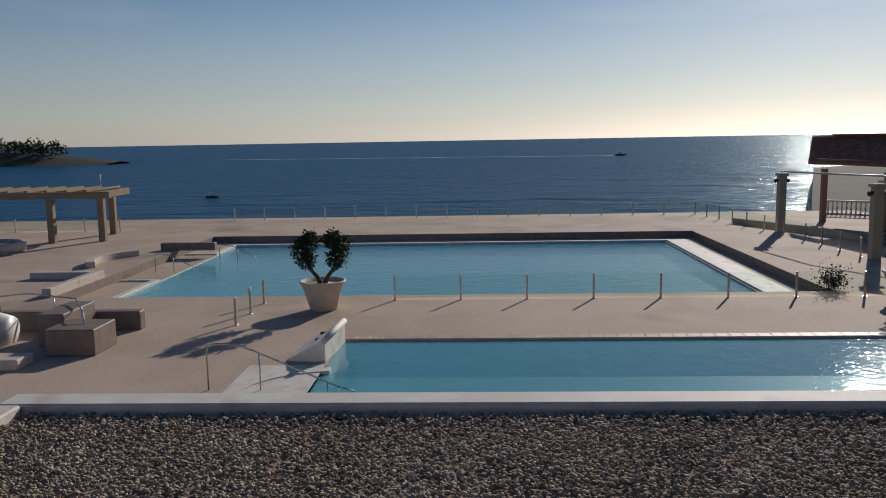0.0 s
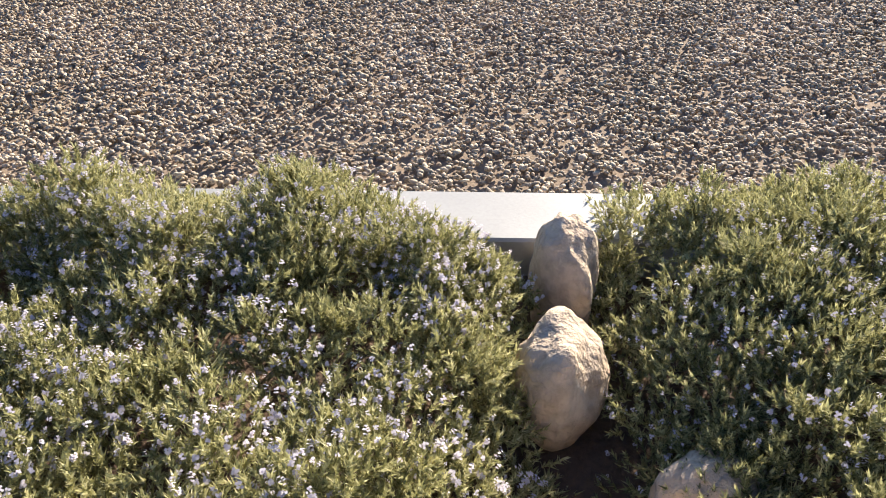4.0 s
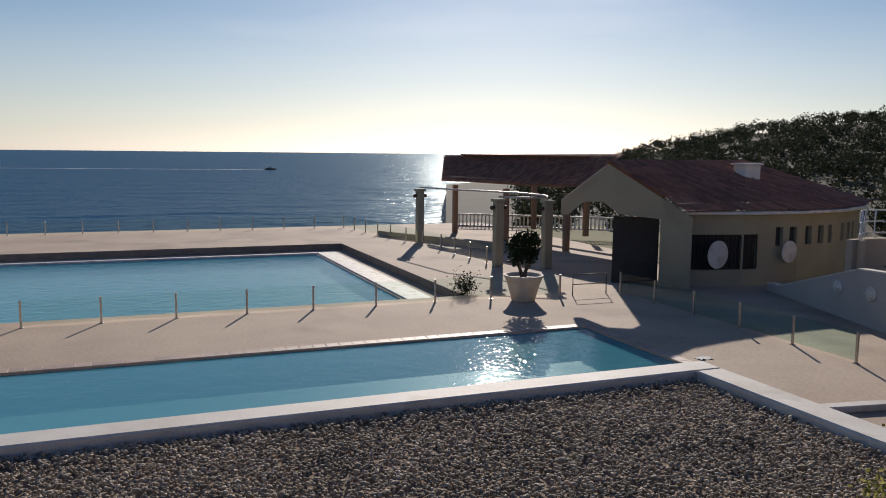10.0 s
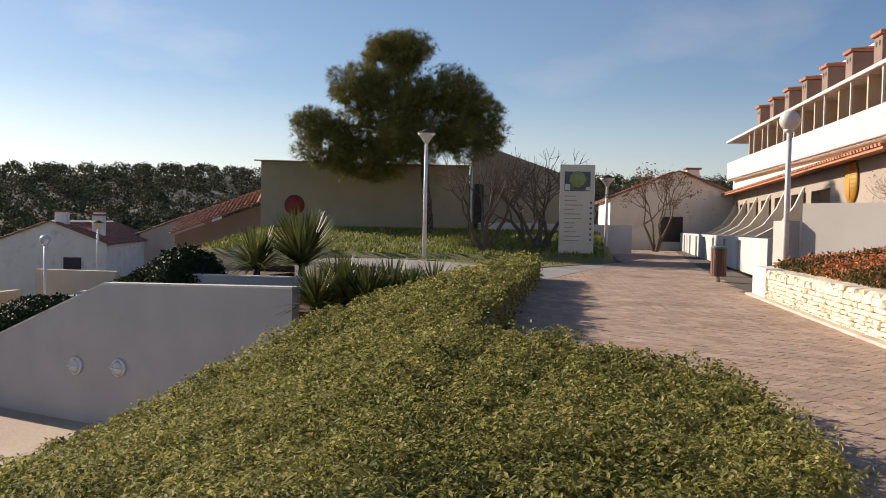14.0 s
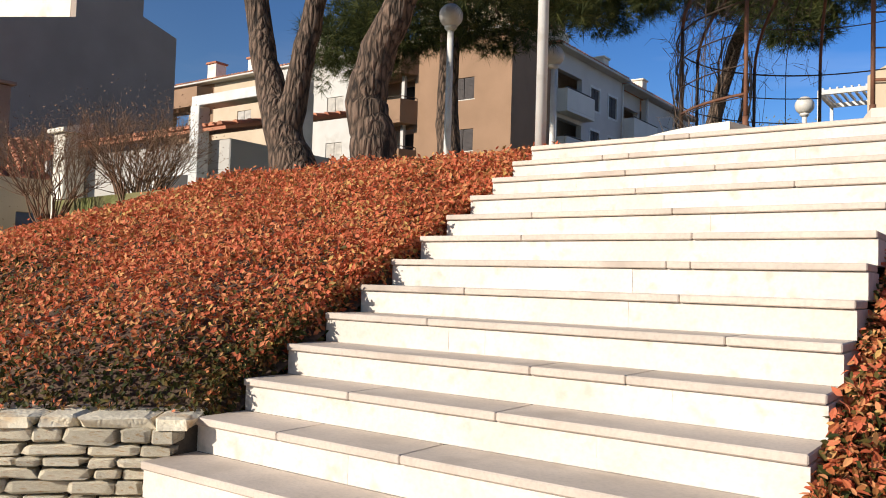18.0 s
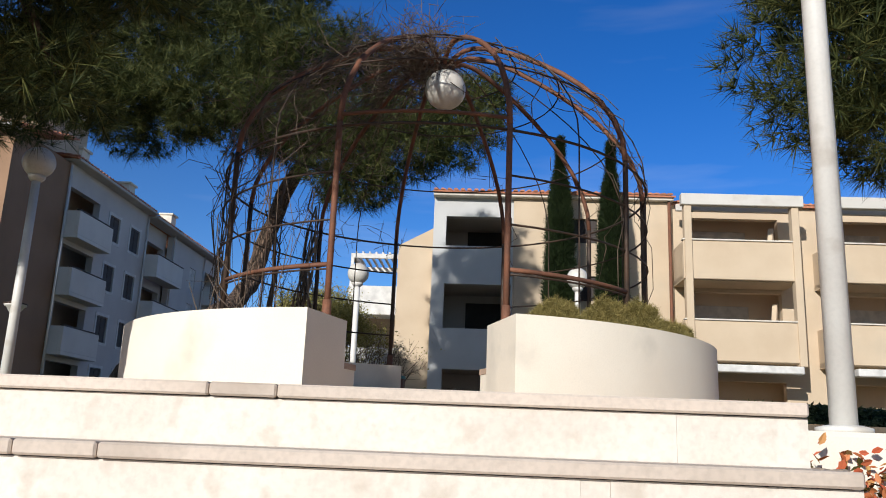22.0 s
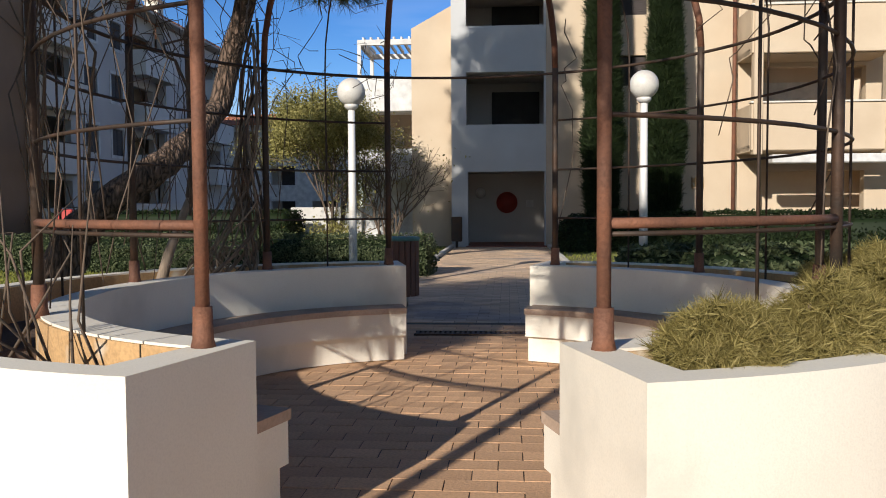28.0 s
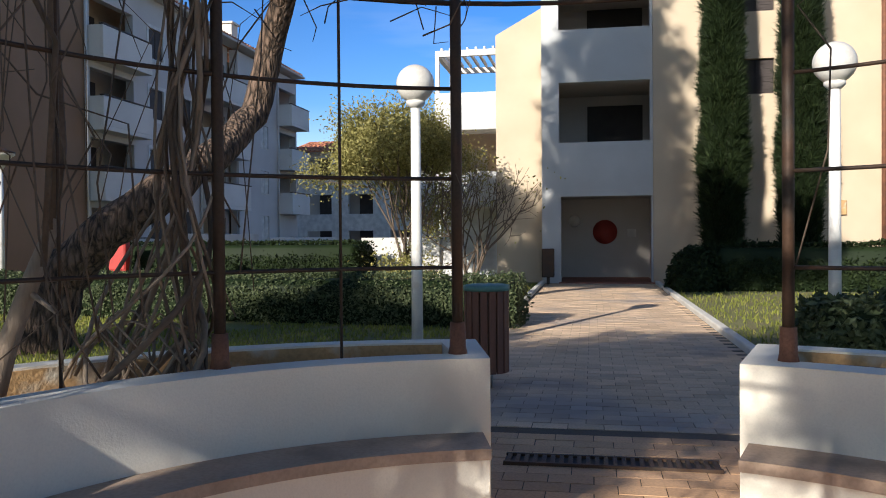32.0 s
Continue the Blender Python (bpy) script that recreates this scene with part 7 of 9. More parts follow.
box_hedge(U(3.45, 16.2, G0), 9, 1.0, 0.66, 9000, LAUREL, "loose green hedge beside the gazebo", 0.075, 0.2)
box_hedge(U(9.0, 24.0, G0), 12, 1.2, 1.0, 4000, DARK_LEAF, "dark clipped hedge below the balconies", 0.07, 0.3)


def bush(m, radius, tall, count, mat, label, needles=True, size=0.2, name="bush"):
    """A loose bush of needle tufts or leaves round a few stems."""
    b = thing(name, m, label, "bush")
    v = rng.normal(size=(count, 3))
    v /= np.linalg.norm(v, axis=1)[:, None]
    v *= (0.55 + 0.45 * rng.random(count) ** 0.5)[:, None]
    lump = np.array([1 + 0.3 * noise.noise(Vector(q * 2.2)) for q in v])
    p = v * lump[:, None] * [radius[0], radius[1], tall]
    p[:, 2] = np.abs(p[:, 2])
    shape = tuft_shape(12, 0.035, 0.8) if needles else LEAF
    leaves("leaves", p, v * [0.6, 0.6, 1] + [0, 0, 0.4], size, mat, b, "fine foliage", 0.4, shape)
    for k in range(5):
        a = k * 1.26
        part("stem", Shape(True).tube([(0, 0, -0.05), (math.cos(a) * radius[0] * 0.3, math.sin(a) * radius[1] * 0.3, tall * 0.4), (math.cos(a) * radius[0] * 0.5, math.sin(a) * radius[1] * 0.5, tall * 0.75)], [0.02, 0.015, 0.006], 5), VINE, b)
    return b


SANTOLINA = foliage("santolina", [(0.1, 0.085, 0.025), (0.27, 0.22, 0.07), (0.5, 0.41, 0.17)], 0.7, 0.25)
for k, (a, r) in enumerate(((-63, 2.35), (-52, 2.38), (-41, 2.36), (-30, 2.38), (-18, 2.37), (-5, 2.36), (8, 2.36))):
    bush(HILL @ pose(GX + r * math.cos(radians(a)), GY + r * math.sin(radians(a)), TOP - 0.06), (0.2, 0.2), 0.22 + 0.05 * (k % 3), 2600, SANTOLINA, "yellow-green feathery bush in the planter", True, 0.055)

# pines
NEEDLES = tuft_shape(14, 0.022, 0.9, 5)


def pine(m, trunks, blobs, label, tufts=1000, size=0.3, name="pine_tree", mat=None):
    """A pine: furrowed tapered trunks, limbs to each clump, and clumps of needle tufts with gaps."""
    tree = thing(name, m, label, "tree", "pines")
    for path, radii in trunks:
        pts = [Vector(p) for p in path]
        fine, rad = [], []
        for i in range(len(pts) - 1):
            for k in range(4):
                s = k / 4
                fine.append(pts[i].lerp(pts[i + 1], s) + Vector(rng.normal(0, 0.012, 3)))
                rad.append((radii[i] + (radii[i + 1] - radii[i]) * s) * rng.uniform(0.95, 1.06))
        fine.append(pts[-1])
        rad.append(radii[-1])
        part("trunk", Shape(True).tube(fine, rad, 16), BARK, tree, "furrowed brown trunk")
    top = Vector(trunks[0][0][-1])
    for c, r in blobs:
        c = Vector(c)
        start = min((Vector(t[0][-1]) for t in trunks), key=lambda p: (p - c).length)
        mid = start.lerp(c, 0.5) + Vector((0, 0, 0.25))
        part("limb", Shape(True).tube([start, mid, c], [0.09, 0.06, 0.025], 7), BARK, tree)
        k = int(tufts * r[0] * r[1])
        v = rng.normal(size=(k, 3))
        v /= np.linalg.norm(v, axis=1)[:, None]
        lump = np.array([1 + 0.45 * noise.noise(Vector(q * 2.0) + c) for q in v])
        p = v * (rng.random(k) ** 0.33 * lump)[:, None] * np.array(r) + np.array(c)
        gap = np.array([noise.noise(Vector(q * 1.6)) for q in p]) > -0.3
        p, v = p[gap], v[gap]
        tagged(part("needles", swarm("needles", p, turns_random(len(p), v + [0, 0, 0.5], 0.5), size * rng.uniform(0.6, 1.2, len(p)), *NEEDLES), mat or PINE_LEAF, tree, "dark green needle clumps"), kind="stuff")
    return tree


pine(U(-4.05, 5.4, 2.35), [([(0.27, 0, -0.4), (0.15, 0, 0.2), (-0.1, 0, 0.75), (-0.45, 0.05, 1.4), (-0.75, 0.1, 2.2), (-1.2, 0.2, 4.3)], [0.4, 0.3, 0.24, 0.19, 0.17, 0.12]),
                           ([(-0.08, 0, 0.72), (0.0, 0.1, 1.5), (0.12, 0.2, 2.4), (0.3, 0.5, 4.2)], [0.2, 0.16, 0.14, 0.1])],
     [((-1.6, 0.3, 4.9), (1.3, 1.1, 0.6)), ((0.3, 1.2, 3.6), (0.7, 0.6, 0.4)), ((-0.4, 0.6, 4.6), (0.9, 0.8, 0.5))], "forked pine with furrowed bark on the bank", 900, 0.24)
# includes clumps added only to shade the gazebo benches, most out of view
pine(U(-2.68, 5.4, 2.4), [([(0.08, 0, -0.4), (0.06, 0, 0.3), (0.04, 0, 0.6), (-0.12, 0, 1.0), (-0.02, 0.05, 1.5), (0.2, 0.1, 2.0), (0.42, 0.2, 2.6), (0.7, 0.4, 4.4)], [0.36, 0.27, 0.27, 0.24, 0.22, 0.19, 0.18, 0.14])],
     [((0.6, 0.8, 3.9), (1.3, 1.1, 0.6)), ((1.6, 1.6, 4.8), (1.4, 1.2, 0.7)), ((-0.3, 0.6, 5.2), (1.4, 1.2, 0.7)), ((3.1, -0.4, 3.75), (1.1, 1.0, 0.6)), ((4.1, -0.1, 4.0), (1.0, 0.9, 0.6)), ((2.4, -1.4, 4.3), (1.0, 0.9, 0.6)), ((-1.0, 2.1, 4.0), (0.8, 0.7, 0.5)), ((-0.2, 2.1, 3.5), (0.7, 0.7, 0.45)), ((0.3, 2.3, 4.1), (0.8, 0.7, 0.5)), ((0.4, 2.1, 3.1), (0.6, 0.6, 0.4)), ((1.1, 2.1, 3.6), (0.7, 0.7, 0.5)), ((1.2, 2.1, 3.05), (0.6, 0.6, 0.4)), ((1.9, 2.1, 3.45), (0.6, 0.6, 0.4)), ((1.5, 2.1, 2.5), (0.55, 0.5, 0.35)), ((1.0, 1.1, 2.95), (0.55, 0.5, 0.35))], "bent pine with pruning scars on the bank", 900, 0.24)
pine(U(-4.6, 9.9, 2.4), [([(0, 0, -0.2), (-0.1, 0, 0.8), (-0.3, 0.1, 2.0), (-0.35, 0.2, 3.4), (-0.2, 0.3, 4.6)], [0.27, 0.22, 0.2, 0.17, 0.13])],
     [((0.6, 0.4, 3.6), (1.2, 1.0, 0.6)), ((-1.4, 0.4, 4.0), (1.6, 1.4, 0.7)), ((-2.9, 0.6, 3.7), (1.4, 1.2, 0.8))], "slim pine behind the garden lamp", 900, 0.26)
pine(U(-4.75, 17.0, PLAZA - 0.05), [([(-0.08, 0, -0.1), (0.02, 0, 0.3), (0.25, 0, 0.85), (0.85, 0, 1.4), (1.45, 0.2, 1.88), (1.7, 1.0, 2.35), (1.78, 1.9, 2.95), (1.95, 2.1, 3.8), (2.4, 1.7, 4.9), (3.1, 0.8, 5.6)], [0.42, 0.34, 0.28, 0.24, 0.22, 0.2, 0.19, 0.18, 0.16, 0.14]),
                                    ([(3.1, 0.8, 5.6), (2.6, 0.3, 7.0), (1.6, 0, 8.6), (1.2, 0, 10.5)], [0.13, 0.11, 0.09, 0.05])],
     [((-1.8, -0.5, 6.6), (1.6, 1.4, 0.9)), ((-0.3, 0.0, 6.1), (1.5, 1.4, 0.8)), ((1.2, -0.3, 6.3), (1.4, 1.3, 0.8)), ((2.5, 0.2, 6.0), (1.3, 1.2, 0.8)), ((3.8, -0.2, 5.6), (1.2, 1.1, 0.8)), ((5.0, 0.0, 5.4), (1.1, 1.0, 0.6)), ((6.1, 0.0, 5.7), (1.0, 1.0, 0.6)),
      ((4.2, 0.0, 4.7), (1.0, 0.8, 0.5)), ((-0.8, 0.0, 7.6), (1.6, 1.5, 0.9)), ((1.2, 0.5, 7.8), (1.5, 1.5, 0.9)), ((3.2, 0.0, 7.3), (1.5, 1.4, 0.8)), ((5.2, 0.2, 6.7), (1.2, 1.1, 0.6)), ((6.6, 0.0, 6.5), (0.7, 0.7, 0.5)),
      # upper clumps, out of view, added to cast shade on the loggia bay
      ((0.6, 0.0, 9.1), (1.5, 1.5, 0.8)), ((2.1, 0.0, 8.9), (1.3, 1.4, 0.8)), ((0.3, 0.0, 10.4), (1.3, 1.4, 0.8)), ((1.8, 0.0, 10.3), (1.4, 1.4, 0.8)), ((0.6, 0.0, 11.8), (1.3, 1.4, 0.8)), ((2.0, 0.0, 11.7), (1.2, 1.2, 0.8)), ((1.2, 0.0, 13.0), (1.3, 1.2, 0.7))],
     "great leaning pine behind the gazebo", 820, 0.3)
pine(U(8.4, 8.6, PLAZA - 0.05), [([(0, 0, -0.1), (0.1, 0, 2.0), (-0.2, 0.2, 4.2)], [0.3, 0.24, 0.18])],
     [((-1.6, 0.6, 3.7), (1.3, 1.2, 0.8)), ((-2.4, 0.3, 4.9), (1.2, 1.2, 0.8)), ((0.2, 0.4, 5.2), (1.7, 1.5, 0.9)), ((-1.2, 1.8, 3.0), (1.0, 0.9, 0.6)), ((-0.6, 0.2, 4.3), (1.5, 1.4, 0.8)), ((-3.3, 0.2, 3.3), (0.9, 1.0, 0.7)), ((-2.6, 0.4, 2.7), (0.8, 0.8, 0.5)), ((-3.1, 0.0, 4.3), (1.2, 1.1, 0.8)), ((-2.2, -0.6, 5.6), (1.5, 1.3, 0.9))], "leafy pine beside the plaza ledge", 1100, 0.26)


def cypress(m, tall, radius):
    c = thing("cypress", m, "slender dark cypress beside the house wall", "tree", "cypresses")
    k = 7000
    h = rng.random(k) ** 0.9
    prof = np.sin(np.clip(h * 1.06 + 0.06, 0, 1) * math.pi) ** 0.45 * (1 - 0.35 * h)
    a = rng.uniform(0, 2 * math.pi, k)
    rr = radius * prof * (0.65 + 0.35 * rng.random(k) ** 0.5)
    lump = np.array([1 + 0.35 * noise.noise(Vector((math.cos(q) * 2, math.sin(q) * 2, z * tall * 0.9))) for q, z in zip(a, h)])
    p = np.column_stack([np.cos(a) * rr * lump, np.sin(a) * rr * lump, 0.3 + h * (tall - 0.3)])
    leaves("foliage", p, np.column_stack([np.cos(a) * 0.4, np.sin(a) * 0.4, np.ones(k)]), 0.26, DARK_LEAF, c, "tight dark foliage", 0.2, tuft_shape(12, 0.05, 1.6, 9))
    part("trunk", Shape(True).tube([(0, 0, -0.1), (0, 0, tall * 0.6)], [0.14, 0.05], 8), BARK, c)


cypress(U(4.58, 29.2, G0), 10.3, 0.56)
cypress(U(6.3, 29.0, G0), 10.1, 0.54)


def twig_tree(m, stems, tall, wide, label, leaf=None, count=0, seed=1, name="shrub", depth=3, thick=0.045, size=0.09, mat=None):
    """A shrub or small tree of many branching stems, bare or with sparse leaves."""
    r = np.random.default_rng(seed)
    t = thing(name, m, label, "shrub" if name == "shrub" else "tree")
    wood, tips = Shape(True), []

    def grow(p, d, length, rad, level):
        q = p + d * length
        mid = p + d * length * 0.5 + Vector(r.normal(0, length * 0.06, 3))
        wood.tube([p, mid, q], [rad, rad * 0.8, rad * 0.6], 5 if level else 6, cap=False)
        if level >= depth:
            tips.append(q)
            return
        for _ in range(3 if level else 2):
            e = (d + Vector(r.normal(0, 0.42, 3)) + Vector((0, 0, 0.15))).normalized()
            grow(q, e, length * r.uniform(0.6, 0.85), rad * 0.55, level + 1)

    for k in range(stems):
        a = 2 * math.pi * k / stems + r.uniform(-0.4, 0.4)
        d = Vector((math.cos(a) * wide / tall * 0.55, math.sin(a) * wide / tall * 0.55, 1)).normalized()
        grow(Vector((math.cos(a) * 0.08, math.sin(a) * 0.08, -0.05)), d, tall * 0.33, thick, 0)
    part("branchwork", wood, mat or VINE, t, "branching woody stems")
    if count:
        base = np.array([tuple(tips[i]) for i in r.integers(0, len(tips), count)])
        p = base + r.normal(0, 0.24 if count > 9000 else 0.2, base.shape)
        leaves("leaves", p, r.normal(size=p.shape) + [0, 0, 0.5], size, leaf, t, "small grey-green leaves", 0.6)
    return t


twig_tree(U(-3.1, 28.6, G0), 9, 4.6, 1.5, "olive tree with several stems and grey-green leaves", OLIVE_LEAF, 52000, 4, "olive_tree", 3, 0.05, 0.075)
twig_tree(U(-1.2, 26.4, G0), 12, 3.2, 1.7, "nearly bare shrub with upright stems", OLIVE_LEAF, 300, 5, "shrub", 3, 0.04, 0.08)
for k, (x, y, z, h) in enumerate(((-13.6, 3.0, 0.9, 2.0), (-11.2, 3.9, 1.3, 1.9), (-9.0, 5.0, 1.9, 2.0), (-7.6, 5.6, 2.1, 2.1), (-8.3, 6.2, 2.1, 1.9))):
    twig_tree(U(x, y, z), 34, h, h * 0.8, "leafless reddish shrub on the bank", TWIG, 1500, 30 + k, "shrub", 3, 0.016, 0.03, TWIG)

# bare climbers on the gazebo
climber = thing("climbing_vine", HILL @ pose(GX, GY, TOP), "bare tangled wisteria vine over the gazebo", "vine")
r = np.random.default_rng(11)
for k in range(170):
    a = r.choice([215, 168, 135, 190, 230, 205, 150, 142]) + r.normal(0, 7)
    start = r.uniform(0, 0.15) if k % 3 == 0 else r.uniform(1.0, 2.9)
    pts, z, drift = [], start, r.normal(0, 3)
    length = r.integers(7, 16)
    for i in range(length):
        base = rib_points(a)
        s = min(z / 3.3, 1.0) * 14
        i0 = min(int(s), 13)
        q = Vector(base[i0]).lerp(Vector(base[i0 + 1]), s - i0)
        pts.append(q + Vector(r.normal(0, 0.06, 3)))
        z += r.uniform(0.05, 0.3)
        drift = drift * 0.6 + r.normal(0, 2.2)
        a += drift
    thick = 0.012 if k < 7 else r.uniform(0.002, 0.005)
    part("stem", Shape(True).tube(pts, [thick * (1 - 0.5 * i / len(pts)) for i in range(len(pts))], 5), VINE, climber)
twigs = []
for k in range(1100):
    a = r.uniform(104, 272)
    base = rib_points(a)
    p = Vector(base[min(15, int(1 + 15 * r.random() ** 0.55))]) + Vector(r.normal(0, 0.12, 3))
    d = Vector(r.normal(0, 1, 3)).normalized() * r.uniform(0.15, 0.5)
    bend = Vector(r.normal(0, 0.06, 3))
    twigs.append((p, p + d * 0.5 + bend, p + d))
mesh = Shape(True)
for a, b, c in twigs:
    mesh.tube([a, b, c], [0.004, 0.003, 0.0015], 4, cap=False)
tagged(part("twig", mesh, VINE, climber, "thin dry twigs"), kind="stuff")
right_vine = thing("climbing_vine", HILL @ pose(GX, GY, TOP), "thin bare vine shoots on the sunny ribs", "vine")
for k in range(26):
    a = r.choice([-35, 0, 35, 69, -71]) + r.normal(0, 4)
    z, pts = r.uniform(0, 2.4), []
    for i in range(9):
        base = rib_points(a)
        s = min(z / 3.3, 1.0) * 14
        i0 = min(int(s), 13)
        pts.append(Vector(base[i0]).lerp(Vector(base[i0 + 1]), s - i0) + Vector(r.normal(0, 0.05, 3)))
        z += r.uniform(0.08, 0.22)
        a += r.normal(0, 3)
    part("stem", Shape(True).tube(pts, 0.0045, 4), VINE, right_vine)
# dead fallen branches in the left planter
for k in range(10):
    a = r.uniform(205, 245)
    p = Vector((2.3 * math.cos(radians(a)), 2.3 * math.sin(radians(a)), -0.12))
    q = p + Vector((r.normal(0, 0.25), r.normal(0, 0.2), r.uniform(0.3, 0.9)))
    part("stem", Shape(True).tube([p, p.lerp(q, 0.5) + Vector(r.normal(0, 0.1, 3)), q], [0.007, 0.005, 0.002], 5), VINE, climber)


DEAD_WOOD = material("dead_wood", (0.34, 0.26, 0.19), (0.25, 0.19, 0.135), 0.9, 5, 60, 0.4, 0.4, stretch=(1, 1, 0.2))
# a twisted bundle of old stems climbs the back post
for k in range(22):
    turn, wind, n = r.uniform(0, 6.28), r.uniform(3.0, 7.0) * r.choice([-1, 1]), 16
    thick, pts = r.uniform(0.005, 0.016), []
    spread_low, high = r.uniform(0.08, 0.3), r.uniform(1.2, 2.1)
    for i in range(n):
        f = i / (n - 1)
        rad = 2.42 - 0.27 * min(1, f * 1.5)
        a = radians(141 - 4 * f)
        wide = spread_low * (1 - f) ** 1.5 + 0.045
        pts.append((rad * math.cos(a) + wide * math.cos(turn + wind * f), rad * math.sin(a) + wide * math.sin(turn + wind * f) + r.normal(0, 0.008), -0.16 + (high + 0.16) * f))
    part("stem", Shape(True).tube(pts, [thick * (1 - 0.4 * i / n) for i in range(n)], 6), DEAD_WOOD if k % 3 else VINE, climber, "old twisted stem")
for k in range(14):
    turn, n = r.uniform(0, 6.28), 8
    foot = Vector((2.42 * math.cos(radians(141)), 2.42 * math.sin(radians(141)), -0.14))
    pts = [foot + Vector((math.cos(turn + i * 0.35) * 0.09 * i ** 0.6, math.sin(turn + i * 0.35) * 0.06 * i ** 0.6, 0.05 + 0.3 * math.sin(i / 7 * 3.0) * r.uniform(0.8, 1.1))) for i in range(n)]
    part("shoot", Shape(True).tube(pts, 0.005, 5), DEAD_WOOD, climber, "dry curling shoot")
dead = thing("dead_branch", HILL @ pose(-0.68, 11.22, TOP - 0.14), "pale dead branch leaning in the bare planter", "branch")
part("limb", Shape(True).tube([(0, 0, 0), (0.07, 0.03, 0.28), (0.15, 0.05, 0.5), (0.24, 0.08, 0.74)], [0.045, 0.038, 0.033, 0.025], 9), DEAD_WOOD, dead)
part("limb", Shape(True).tube([(0.22, 0.07, 0.7), (0.25, 0.09, 1.0), (0.22, 0.11, 1.4), (0.2, 0.13, 1.9), (0.3, 0.2, 2.3)], [0.028, 0.026, 0.022, 0.018, 0.012], 8), VINE, dead)
part("twig", Shape(True).tube([(0.14, 0.05, 0.48), (0.3, 0.0, 0.4), (0.33, -0.02, 0.2)], [0.012, 0.008, 0.004], 6), DEAD_WOOD, dead)


def grass(name, poly, z, count, m, label, tall=0.05, colours=None):
    lo, hi = np.min(poly, 0), np.max(poly, 0)
    pts = []
    while len(pts) < count:
        x, y = rng.uniform(lo[0], hi[0]), rng.uniform(lo[1], hi[1])
        if within(poly, x, y) > 0 and noise.noise(Vector((x * 0.9, y * 0.9, 0))) > -0.35:
            pts.append((x, y, z))
    k = len(pts)
    vs = [(v[0] * 2.2, v[2], v[1]) for v in BLADE[0]]
    data = swarm(name, np.array(pts), turns_random(k, np.repeat([[0, 0, 1.0]], k, 0), 0.3), tall * rng.uniform(0.6, 1.4, k), vs, BLADE[1])
    return setting(name, data, GRASS, m, label, "grass", "stuff")


GRASS = foliage("grass_blades", [(0.1, 0.12, 0.02), (0.17, 0.19, 0.035), (0.25, 0.26, 0.05), (0.3, 0.26, 0.09)], 0.6, 0.25)
grass("grass", [(-9.5, 13.5), (-3, 12.6), (0.1, 14.1), (0.1, 19.6), (-9.5, 21)], PLAZA - 0.01, 26000, HILL, "short sunlit winter grass")
grass("grass", [(-12, 21.5), (0.1, 20.5), (0.1, 30), (-12, 32)], PLAZA - 0.01, 12000, HILL, "short winter grass before the house", 0.07)
grass("grass", [(3.2, 14.2), (4.8, 13), (12, 13), (12, 27), (3.2, 27)], PLAZA - 0.01, 12000, HILL, "short shaded grass", 0.06)
grass("grass", [(-20.2, -5.8), (-22, -4.9), (-25.7, -3.3), (-36, -3.9), (-36, -9), (-36, -14.5), (-25, -13), (-22.8, -9)], 0.02, 9000, HILL, "short grass beside the path", 0.07)
# ---- beyond the terrace: hill, houses, lawn, sign ----
ROOF_TILE = material("weathered_roof_tile", (0.34, 0.15, 0.09), (0.27, 0.11, 0.07), 0.85, 2, 40, 0.4, 0.3, island=0.3)
def ridge_height(a):
    """Height of the wooded skyline by bearing in degrees."""
    return float(np.interp(a, [20, 31, 36, 42, 47, 54, 61, 68, 80, 100, 125], [-6, 0, 6.5, 12, 15, 18, 19.5, 20, 20, 19, 17]))


slope = Shape(True)
bearings, dists = np.linspace(22, 125, 60), np.array([58, 75, 100, 130, 165, 200, 240, 300])
for a in bearings:
    for d in dists:
        rise = np.clip((d - 58) / 150, 0, 1) ** 1.3
        h = -6.0 + (ridge_height(a) * 0.8 + 3.0) * rise - max(0, d - 215) * 0.12 + 0.8 * noise.noise(Vector((a * 0.3, d * 0.05, 0)))
        slope.v.append((d * math.sin(radians(a)), d * math.cos(radians(a)), h))
nd = len(dists)
slope.f = [(i * nd + j, i * nd + j + 1, (i + 1) * nd + j + 1, (i + 1) * nd + j) for i in range(len(bearings) - 1) for j in range(nd - 1)]
HILL_SOIL = material("hill_scrub", (0.03, 0.035, 0.018), (0.05, 0.045, 0.025), 0.95, 0.1, 2, 0.4, 0.3)
setting("backdrop_hill", slope, HILL_SOIL, None, "wooded hill behind the houses", "hill")
r = np.random.default_rng(21)
centres, radii = [], []
for k in range(3600):
    a, d = r.uniform(27, 118), 70 + 150 * r.random() ** 0.7
    rise = np.clip((d - 58) / 150, 0, 1) ** 1.3
    h = -6.0 + (ridge_height(a) * 0.8 + 3.0) * rise - max(0, d - 215) * 0.12
    centres.append((d * math.sin(radians(a)), d * math.cos(radians(a)), h + r.uniform(0.3, 1.5)))
    radii.append(r.uniform(0.8, 1.9))
centres, radii = np.array(centres), np.array(radii)
per = 75
v = r.normal(size=(len(centres), per, 3))
v /= np.linalg.norm(v, axis=2)[:, :, None]
p = (centres[:, None, :] + v * (radii[:, None] * r.uniform(0.6, 1.05, (len(centres), per)))[:, :, None] * [1, 1, 0.85]).reshape(-1, 3)
WOODS = foliage("hill_woods", [(0.025, 0.03, 0.016), (0.05, 0.055, 0.026), (0.085, 0.085, 0.04), (0.13, 0.12, 0.055)], 0.8, 0.1)
